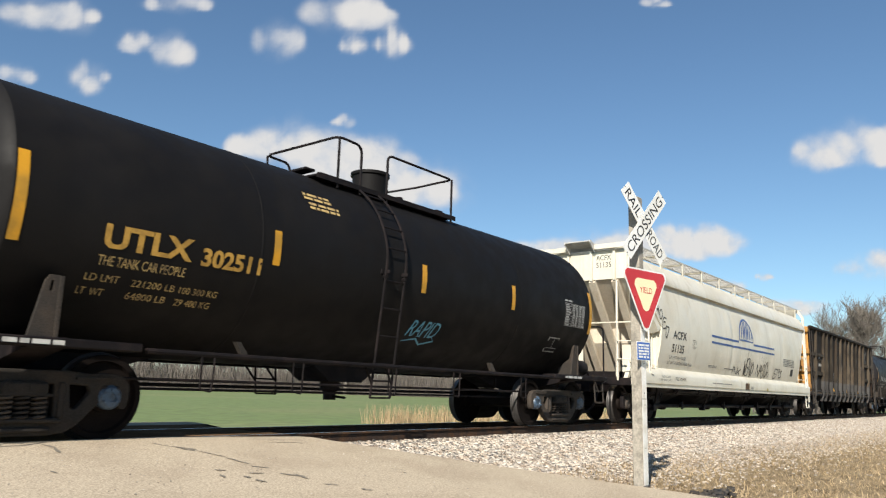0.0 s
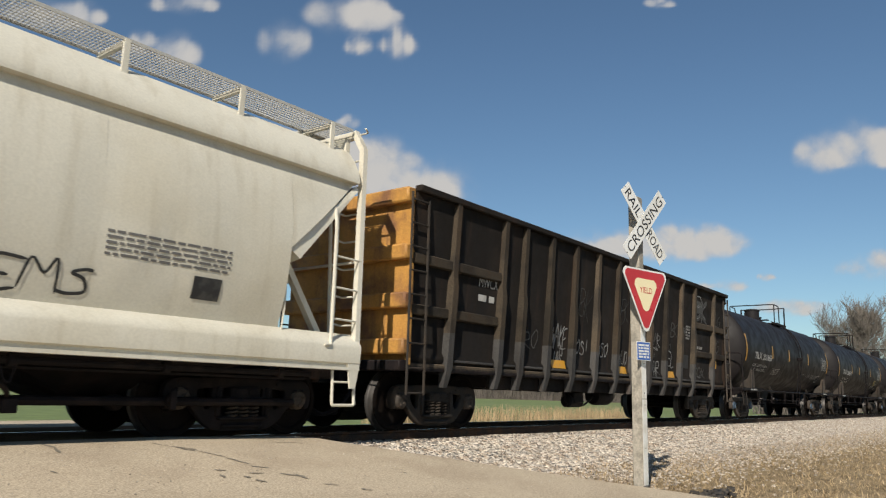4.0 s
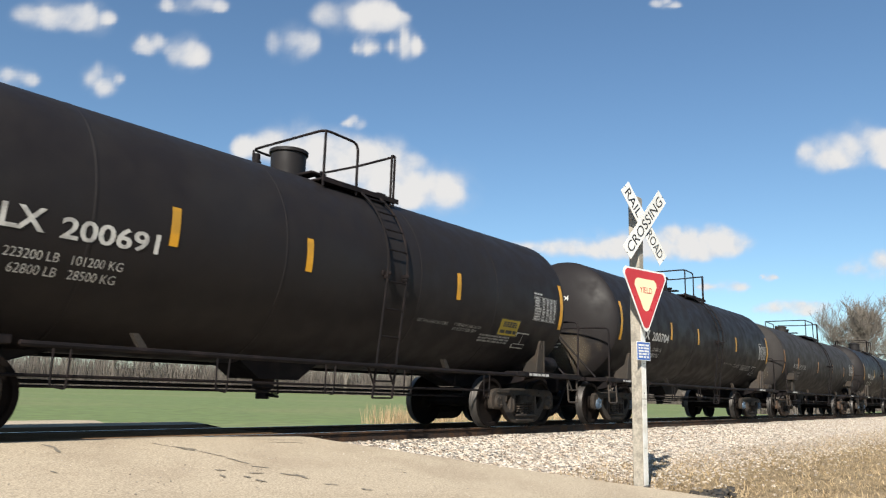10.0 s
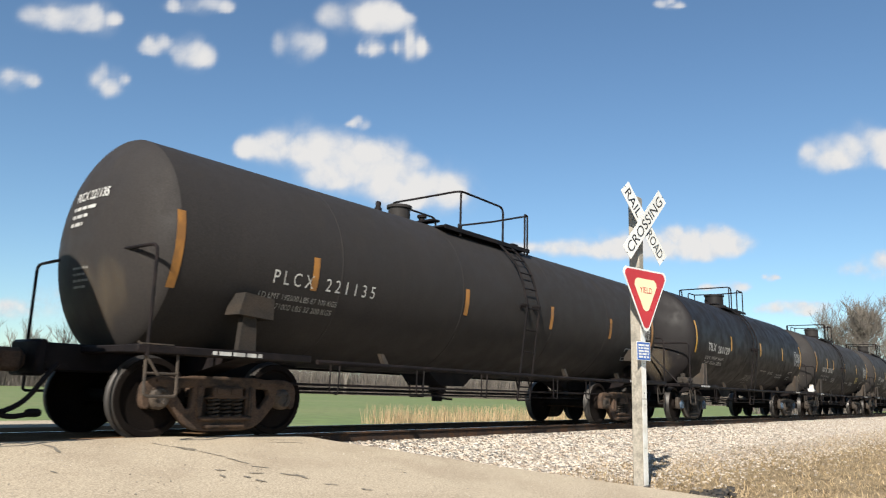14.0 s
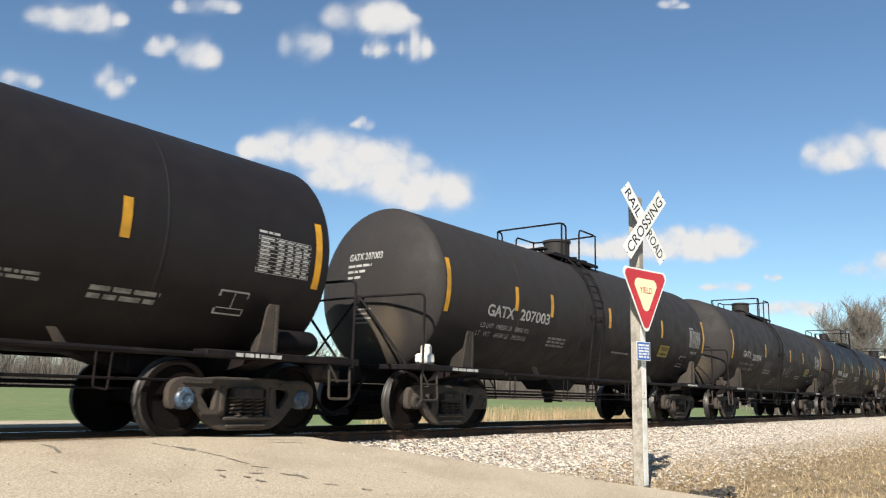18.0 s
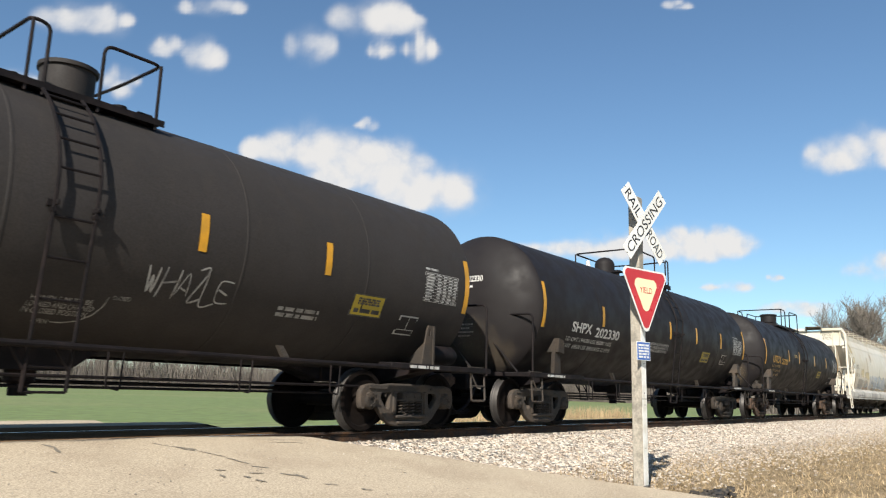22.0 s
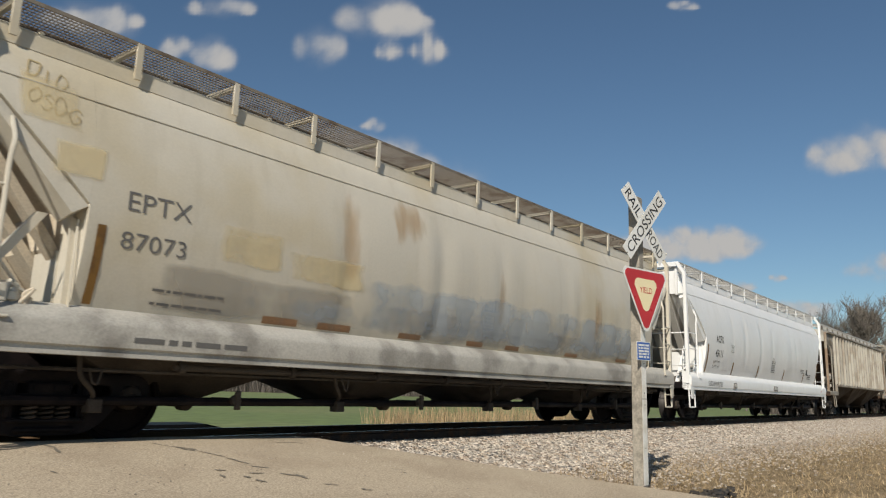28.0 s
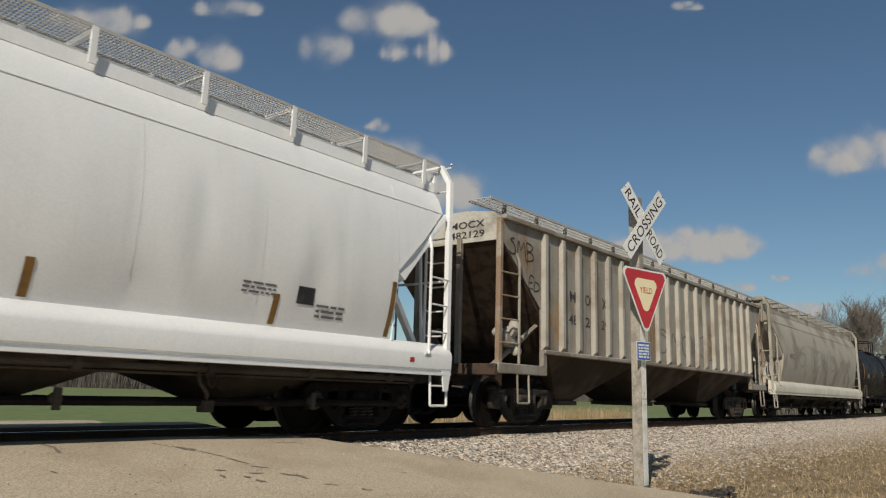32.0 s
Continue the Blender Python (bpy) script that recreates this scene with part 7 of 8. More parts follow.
# ---- clouds: soft sheets of vapour, kilometres off ----
def cloud_material(name, glow):
    mat = bpy.data.materials.new(name)
    mat.use_nodes = True
    nt = mat.node_tree
    nt.nodes.clear()
    L = nt.links.new

    def node(kind, **kw):
        n = nt.nodes.new(kind)
        for k, v in kw.items():
            n.inputs[k.replace("_", " ")].default_value = v
        return n

    def sums(kind, a, b):
        m = nt.nodes.new("ShaderNodeMath")
        m.operation = kind
        for sock, v in zip(m.inputs, (a, b)):
            if isinstance(v, float):
                sock.default_value = v
            else:
                L(v, sock)
        return m.outputs[0]

    out = node("ShaderNodeOutputMaterial")
    at = nt.nodes.new("ShaderNodeAttribute")
    at.attribute_name = "thickness"
    thick = at.outputs["Fac"]
    ob = nt.nodes.new("ShaderNodeTexCoord").outputs["Object"]
    wide = node("ShaderNodeTexNoise", Scale=0.006, Detail=3.0)
    L(ob, wide.inputs["Vector"])
    bend = nt.nodes.new("ShaderNodeVectorMath")
    bend.operation = "MULTIPLY_ADD"
    bend.inputs[1].default_value = (90.0, 60.0, 0.0)
    L(wide.outputs["Color"], bend.inputs[0])
    L(ob, bend.inputs[2])
    n1 = node("ShaderNodeTexNoise", Scale=0.013, Detail=4.0, Roughness=0.5)
    L(bend.outputs[0], n1.inputs["Vector"])
    d = sums("ADD", thick, sums("MULTIPLY", sums("SUBTRACT", n1.outputs["Fac"], 0.5), 1.8))
    al = node("ShaderNodeMapRange", From_Min=-0.05, From_Max=1.35, To_Max=0.97)
    al.interpolation_type = "SMOOTHSTEP"
    L(d, al.inputs["Value"])
    rim = node("ShaderNodeMapRange", From_Min=0.0, From_Max=0.95)
    rim.interpolation_type = "SMOOTHSTEP"
    L(thick, rim.inputs["Value"])
    alpha = sums("MULTIPLY", al.outputs[0], rim.outputs[0])
    em = node("ShaderNodeEmission", Strength=glow)
    n2 = node("ShaderNodeTexNoise", Scale=0.016, Detail=5.0)
    L(ob, n2.inputs["Vector"])
    sh = node("ShaderNodeMapRange", From_Min=0.28, From_Max=0.80)
    L(sums("ADD", sums("MULTIPLY", n2.outputs["Fac"], 0.85), sums("MULTIPLY", d, 0.32)), sh.inputs["Value"])
    # cloud shading put into the glow: grey-blue to white by noise and thickness
    cr = nt.nodes.new("ShaderNodeMix")
    cr.data_type = "RGBA"
    cr.inputs["A"].default_value, cr.inputs["B"].default_value = (0.66, 0.74, 0.87, 1), (1.0, 0.985, 0.965, 1)
    L(sh.outputs[0], cr.inputs["Factor"])
    L(cr.outputs["Result"], em.inputs["Color"])
    tr = nt.nodes.new("ShaderNodeBsdfTransparent")
    mx = nt.nodes.new("ShaderNodeMixShader")
    L(alpha, mx.inputs[0])
    L(tr.outputs[0], mx.inputs[1])
    L(em.outputs[0], mx.inputs[2])
    L(mx.outputs[0], out.inputs["Surface"])
    return mat


CLOUD = cloud_material("cloud_vapour", 0.505)
CLOUDS = []
FOCAL = 784 / math.tan(radians(61.42) / 2)


def sky_point(a, b, depth):
    """The place seen at (a, b), picture units from its centre to the right and up, at a depth along the view."""
    return STAND @ Vector((a / FOCAL * depth, b / FOCAL * depth, -depth))


def cloud(puffs, drift, depth, body):
    """A cloud of several puffs (right, up, half width, half height); drift: how far it moves through the clip."""
    a0 = sum(p[0] for p in puffs) / len(puffs)
    b0 = sum(p[1] for p in puffs) / len(puffs)
    k = depth / FOCAL
    r = random.Random(int(a0 * 3 + b0))
    lobes = []
    for a, b, w, h in puffs:
        lobes.append((a, b, w, h, 0.75))
        for q in range(6):
            x = r.uniform(-0.8, 0.8)
            lobes.append((a + x * w, b + (r.uniform(-0.3, 0.6) * (1 - abs(x)) - 0.1) * h, w * r.uniform(0.22, 0.5), h * r.uniform(0.3, 0.65), r.uniform(0.4, 1.0)))
    lo_a, hi_a = min(p[0] - p[2] for p in lobes), max(p[0] + p[2] for p in lobes)
    lo_b, hi_b = min(p[1] - p[3] for p in lobes), max(p[1] + p[3] for p in lobes)
    nx, ny = max(12, int((hi_a - lo_a) / 7)), max(10, int((hi_b - lo_b) / 6))
    vs, dens = [], []
    for j in range(ny + 1):
        for i in range(nx + 1):
            a, b = lo_a + (hi_a - lo_a) * i / nx, lo_b + (hi_b - lo_b) * j / ny
            empty = 1.0
            for la, lb, lw, lh, amount in lobes:
                q = ((a - la) / lw) ** 2 + ((b - lb) / (lh if b > lb else lh * 0.8)) ** 2
                empty *= 1 - 0.62 * amount * max(0.0, 1 - q) ** 1.2
            vs.append(((a - a0) * k, (b - b0) * k, 0.0))
            dens.append((1 - empty) * body)
    fs = [(j * (nx + 1) + i, j * (nx + 1) + i + 1, (j + 1) * (nx + 1) + i + 1, (j + 1) * (nx + 1) + i) for j in range(ny) for i in range(nx)]
    me = bpy.data.meshes.new("cloud")
    me.from_pydata(vs, [], fs)
    me.attributes.new("thickness", "FLOAT", "POINT").data.foreach_set("value", dens)
    me.materials.append(CLOUD)
    ob = new("cloud", me)
    ob.matrix_basis = Matrix.Translation(sky_point(a0, b0, depth)) @ STAND.to_3x3().to_4x4()
    tagged(ob, "soft white fair-weather cumulus cloud in a blue sky", "cloud", "clouds in the sky", "structure")
    CLOUDS.append((ob, a0, b0, depth, drift))


def at_px(x, y, w, h):
    return (x - 784, 441 - y, w, h)


for puffs, drift in (
        ([(132, 34, 58, 52), (60, 26, 88, 50)], (88, -10)),
        ([(236, 76, 46, 34), (304, 92, 54, 54)], (82, -10)),
        ([(153, 142, 56, 46)], (80, -10)),
        ([(312, 8, 68, 34)], (88, -9)),
        ([(493, 76, 60, 58)], (84, -13)),
        ([(606, 26, 84, 62), (650, 22, 50, 54), (628, 80, 34, 32), (695, 76, 36, 48)], (72, -13)),
        ([(446, 264, 62, 50), (512, 258, 78, 74), (585, 264, 88, 62), (668, 280, 84, 60), (620, 316, 130, 58), (772, 338, 90, 76), (700, 338, 96, 70)], (40, -6)),
        ([(610, 217, 28, 24)], (60, -8)),
        ([(1452, 272, 70, 58), (1522, 256, 80, 66), (1592, 266, 66, 58)], (30, -8)),
        ([(1200, 430, 140, 54), (1110, 436, 190, 46), (1255, 437, 80, 40), (960, 441, 100, 26)], (32, -4)),
        ([(1350, 492, 24, 14)], (28, -2)),
        ([(1552, 472, 86, 42)], (20, -5)),
        ([(1282, 508, 60, 20)], (20, -2)),
        ([(1400, 546, 84, 26)], (16, -3)),
        ([(8, 138, 60, 40)], (16, -14)),
        ([(1160, 6, 34, 20)], (56, -6)),
        ([(180, 540, 260, 60), (420, 480, 160, 50)], (20, -4))):
    elev = 690 - sum(q[1] for q in puffs) / len(puffs)
    cloud([at_px(*q) for q in puffs], drift, min(4200, 640 / max(0.12, elev / 1320)), 1.5 if len(puffs) > 2 else 1.3 if len(puffs) == 2 else 1.35)


# ---- how the train rolls ----
SPEEDS = ((0.0, 6.38), (8.0, 6.43), (16.0, 6.455), (20.0, 6.49), (24.0, 6.56), (32.0, 6.62))


def travelled(t):
    """How far the train has rolled by the time t; it gains a little speed."""
    s = 0.0
    for (t0, v0), (t1, v1) in zip(SPEEDS, SPEEDS[1:]):
        k = min(max(t, t0), t1) - t0
        s += v0 * k + 0.5 * (v1 - v0) / (t1 - t0) * k * k
    return s


# ---- the train: each car's middle, at the clip's start, along the track ----
TRAIN = []


def shift(t):
    """What the rolling speed adds to a car's place that was taken at the time t."""
    return travelled(t) - 6.42 * t


def tank(ref, mid, half, stripes, ladder, rails, deck, dome, texts, mark, label, **kw):
    spec = dict(half=half, stripes=[s - mid for s in stripes], ladder=ladder - mid, rails=[v - mid for v in rails[:4]] + [rails[4]], deck=[v - mid for v in deck], dome=dome - mid,
                texts=[(t, a - mid, b - mid, c, d, e) for t, a, b, c, d, e in texts], mark=mark, label=label, seed=int(mid * 7), table=half - 0.74)
    for key in ("trucks", "ends"):
        spec[key] = [mid - kw[key][0], kw[key][1] - mid]
    for key in kw:
        if key == "tag":
            a = kw["tag"]
            spec["tag"] = (a[0] - mid, a[1] - mid, *a[2:])
        elif key == "placard":
            spec["placard"] = kw["placard"] - mid
        elif key == "bars":
            spec["bars"] = [(a - mid, b - mid, c, d, e) for a, b, c, d, e in kw["bars"]]
        elif key not in ("trucks", "ends"):
            spec[key] = kw[key]
    TRAIN.append((tank_car(spec), mid + kw.get("ahead", 0.0) + shift(ref)))


tank(0, 8.62, 5.83, (2.86, 5.93, 8.83, 11.38, 14.39), 8.10, (7.42, 7.92, 8.52, 10.22, 4.36), (7.02, 10.32), 9.00,
     (("UTLX", 3.72, 4.76, 1.98, 2.22, 1), ("302511", 4.88, 5.72, 1.96, 2.16, 1), ("THE TANK CAR PEOPLE", 3.71, 4.72, 1.80, 1.90, 0), ("LD LMT", 3.63, 4.00, 1.64, 1.71, 0), ("221200 LB", 4.14, 4.66, 1.63, 1.70, 0), ("100 300 KG", 4.72, 5.22, 1.625, 1.695, 0), ("LT  WT", 3.60, 3.88, 1.50, 1.57, 0), ("64800 LB", 4.13, 4.60, 1.50, 1.57, 0), ("29 400 KG", 4.72, 5.18, 1.495, 1.565, 0)),
     "UTLX 302511", "black tank car with yellow stencils and an amber-striped side", trucks=(3.30, 13.82), ends=(1.95, 15.35), paint=DEEPBLACK, bold=0.035, ink=YELLOWLETTER, dim=DIMYELLOW, caps="blue", tag=(8.75, 9.45, 1.38, 1.70, BLUETAG), tag_word="RAPID", seams=(-0.5, 0.52), bars=((6.5, 7.0, 3.12, 3.24, 2), (6.55, 7.1, 2.98, 3.10, 2)))
tank(7.5, 57.03, 6.0, (51.12, 54.16, 56.43, 59.45, 62.95), 57.86, (56.87, 57.57, 58.35, 58.42, 4.38), (56.87, 58.5), 56.92,
     (("TILX", 52.06, 52.86, 2.02, 2.24, 1), ("201866", 53.0, 54.06, 2.01, 2.22, 1), ("LD LMT  221600 LB   100500KG", 52.02, 53.70, 1.76, 1.85, 1), ("LT   WT    64400 LB   29200KG", 52.0, 53.66, 1.62, 1.71, 1), ("CONSULT OWNER BEFORE REMOVING TANK", 54.5, 55.45, 1.745, 1.785, 1), ("SHARP OBJECTS MUST NOT CONTACT LINING", 54.5, 55.48, 1.685, 1.725, 1), ("DO NOT STEAM OR CLEAN TANK WITH", 54.48, 55.36, 1.625, 1.665, 1), ("BOILING WATER OR CAUSTIC SODA", 54.47, 55.26, 1.565, 1.605, 1), ("VENT TANK WHEN UNLOADING", 58.67, 59.45, 1.69, 1.74, 0), ('4" FIBERGLASS INSULATION', 59.62, 60.39, 1.70, 1.75, 0), ("DO NOT EXCEED 450 F", 59.62, 60.28, 1.63, 1.68, 0)),
     "TILX 201866", "black tank car with white lettering and a tall round dome", R=1.43, zc=2.35, trucks=(51.74, 62.20), ends=(50.15, 63.9), caps="blue", bars=((60.43, 61.37, 1.58, 1.75, 4),), dome_r=0.27, dome_h=0.42, brake=1)
tank(9, 71.52, 5.99, (65.65, 68.72, 70.70, 73.97, 77.38), 72.36, (71.35, 72.05, 72.83, 72.90, 4.38), (71.35, 73.0), 71.40,
     (("TILX", 66.62, 67.35, 2.02, 2.24, 1), ("200691", 67.5, 68.56, 2.0, 2.21, 1), ("LD LMT  223200 LB   101200 KG", 66.56, 68.22, 1.76, 1.85, 1), ("LT   WT    62800 LB   28500 KG", 66.54, 68.18, 1.62, 1.71, 1), ("VENT TANK WHEN UNLOADING", 73.09, 73.87, 1.69, 1.74, 0), ('4" FIBERGLASS INSULATION', 74.04, 74.81, 1.70, 1.75, 0), ("DO NOT EXCEED 450 F", 74.04, 74.7, 1.63, 1.68, 0)),
     "TILX 200691", "black tank car with white lettering and a yellow notice panel", R=1.43, zc=2.35, trucks=(66.22, 76.68), ends=(64.65, 78.38), caps="grey", placard=75.65, bars=((74.85, 75.79, 1.5, 1.64, 3),), dome_r=0.27, dome_h=0.42)
tank(10, 86.05, 6.05, (80.17, 83.17, 85.15, 88.50, 91.95), 86.81, (85.80, 86.50, 87.28, 87.35, 4.38), (85.80, 87.45), 85.85,
     (("TILX", 81.07, 81.80, 2.02, 2.24, 1), ("200704", 81.95, 83.01, 2.01, 2.22, 1), ("LD LMT  223000 LB   101100 KG", 81.01, 82.67, 1.76, 1.85, 1), ("LT   WT    63000 LB   28600 KG", 80.99, 82.63, 1.62, 1.71, 1), ("VENT TANK WHEN UNLOADING", 87.66, 88.44, 1.69, 1.74, 0), ('4" FIBERGLASS INSULATION', 88.61, 89.38, 1.70, 1.75, 0), ("DO NOT EXCEED 450 F", 88.61, 89.27, 1.63, 1.68, 0)),
     "TILX 200704", "black tank car with white lettering", R=1.43, zc=2.35, trucks=(80.67, 91.25), ends=(79.10, 92.93), caps="blue", bars=((89.42, 90.36, 1.58, 1.75, 4),), dome_r=0.27, dome_h=0.42, brake=1)
tank(14, 101.17, 6.72, (94.45, 96.51, 99.92, 102.76, 105.38, 107.70), 101.82, (100.32, 101.72, 102.52, 102.62, 4.22), (99.87, 102.67), 99.62,
     (("P L C X", 95.83, 96.50, 1.91, 2.08, 1), ("2 2 1 1 3 5", 96.72, 97.68, 1.91, 2.08, 1), ("LD LMT 192000 LBS 87 100 KGS", 95.66, 97.0, 1.72, 1.79, 0), ("LT WT  71000 LBS 32 200 KGS", 95.6, 96.95, 1.60, 1.67, 0)),
     "PLCX 221135", "long dusty grey-black tank car with white lettering", ahead=0.05, trucks=(95.48, 106.66), ends=(93.5, 108.7), paint=DUSTY, R=1.36, zc=2.27, block=1.0, deck_out=0.43, struts=False, dome_r=0.20, dome_h=0.26, bold=0.0, stripe_dz=-0.22, stripe=FADEDSTRIPE, steel=RUSTY, brackets=(-3.2, 2.2, 4.6))
tank(16.5, 116.41, 5.97, (110.55, 113.58, 116.71, 119.50, 122.21), 115.85, (115.38, 115.63, 116.23, 116.88, 4.37), (114.98, 117.1), 116.45,
     (("TILX", 111.53, 112.20, 2.02, 2.23, 1), ("201129", 112.38, 113.42, 1.98, 2.19, 1), ("LD LMT  199700 LB   90600 KG", 111.47, 113.07, 1.77, 1.86, 1), ("LT   WT    63300 LB   28700 KG", 111.45, 113.03, 1.63, 1.72, 1)),
     "TILX 201129", "clean black tank car with white lettering and brake wheel", ahead=0.06, R=1.43, zc=2.35, trucks=(111.22, 121.54), ends=(109.4, 123.15), caps="blue", brake=-1, handle=-0.47, bars=( (117.2, 117.9, 1.62, 1.67, 1), (118.2, 118.8, 1.56, 1.66, 2), (119.3, 120.1, 1.46, 1.62, 2)), brackets=(-3.3, -1.2, 0.6, 2.6))
tank(19, 130.91, 6.0, (124.99, 127.04, 128.32, 130.88, 133.85, 136.84), 130.18, (129.70, 129.91, 130.52, 131.33, 4.35), (129.36, 131.41), 130.99,
     (("GATX", 126.15, 127.0, 1.95, 2.15, 1), ("207003", 127.2, 128.26, 1.96, 2.16, 1), ("LD LMT  198500 LB   90050 KG", 126.05, 127.62, 1.74, 1.82, 1), ("LT   WT    64500 LB   29250 KG", 126.0, 127.6, 1.60, 1.68, 1), ("FRA AIP", 135.95, 136.42, 1.83, 1.90, 1)),
     "GATX 207003", "dusty black tank car with white lettering and a yellow notice panel", trucks=(125.64, 135.98), ends=(123.95, 137.75), white_valve=0.75, paint=DUSTY, ink=WORNLETTER, R=1.425, zc=2.335, caps="grey", placard=134.15, cover=(1.7, 2.6, 1.48, 1.68), bars=((128.4, 129.1, 1.55, 1.75, 3), (131.3, 132.2, 1.58, 1.64, 1)))
tank(21, 145.3, 6.05, (139.32, 142.87, 146.2, 148.15, 151.28), 144.70, (144.30, 144.50, 145.10, 145.80, 4.37), (143.40, 145.90), 145.10,
     (("GATX", 140.41, 141.22, 2.0, 2.2, 1), ("20304", 141.42, 142.38, 1.94, 2.14, 1), ("LD LMT  199500 LB   90500 KG", 140.2, 141.85, 1.74, 1.82, 0), ("LT   WT    63500 LB   28800 KG", 140.15, 141.8, 1.60, 1.68, 0)),
     "GATX 20304", "dusty black tank car with a silver sprayed tag", trucks=(139.97, 150.43), ends=(138.2, 152.05), paint=DUSTY, ink=WORNLETTER, caps="grey", brake=-1, placard=149.05, tag=(145.6, 146.75, 1.56, 1.86, SILVERTAG), tag_spray="WHAZLE", handle=-0.75, cover=(-2.4, -1.35, 1.52, 1.97), bars=((147.5, 148.2, 1.5, 1.65, 2),))
tank(24, 159.72, 6.33, (153.47, 155.99, 157.93, 159.82, 161.71, 163.75, 165.96), 160.30, (159.00, 160.35, 161.10, 161.30, 4.42), (158.75, 161.40), 159.0,
     (("SHPX", 154.63, 155.5, 1.91, 2.11, 1), ("202330", 155.68, 156.84, 1.87, 2.07, 1), ("LD LMT 194600 LBS 88000 KGS", 154.5, 156.55, 1.72, 1.80, 1), ("LT WT  68600 LBS 30400 KGS 12-1999", 154.4, 156.6, 1.58, 1.66, 1), ("BOTTOM OUTLET VALVE HANDLE", 158.68, 159.80, 1.90, 1.96, 1), ("MUST BE SECURED IN BOTH THE", 158.66, 159.80, 1.82, 1.88, 1), ("OPEN AND CLOSED POSITIONS", 158.64, 159.72, 1.74, 1.80, 1)),
     "SHPX 202330", "black tank car with bold white lettering and a round-headed fitting", trucks=(154.12, 165.35), ends=(152.5, 167.0), R=1.46, zc=2.34, head=0.5, deck_out=0.45, class_mark="DOT 111A100W1", box_dx=1.15, box_dz=0.2, block=0.45, dome_r=0.26, dome_h=0.46, round_dome=True, placard=162.6, stripe=STRIPE)
tank(25.5, 174.36, 6.0, (168.43, 171.49, 173.07, 175.64, 177.84, 180.28), 173.84, (172.98, 173.60, 174.27, 175.55, 4.30), (172.65, 175.65), 174.36,
     (("UTLX", 169.36, 170.38, 2.0, 2.24, 1), ("25720", 170.52, 171.33, 1.98, 2.18, 1), ("THE TANK CAR PEOPLE", 169.33, 170.34, 1.84, 1.92, 0), ("LD LMT 197100 LB 89 400 KG", 169.2, 170.6, 1.68, 1.76, 0), ("LT WT 65900 LB 29 900 KG", 169.15, 170.55, 1.54, 1.62, 0)),
     "UTLX 25720", "short black tank car with yellow stencilled lettering", trucks=(168.92, 179.48), ends=(167.5, 180.95), bold=0.03, R=1.43, zc=2.32, block=0.45, ink=YELLOWLETTER, dim=DIMYELLOW, brake=-1, placard=176.7, steel=RUSTY, caps="rust", bars=((172.3, 172.75, 2.3, 2.42, 3),))


def hopper(ref, mid, build, spec):
    TRAIN.append((build(spec), mid + shift(ref)))


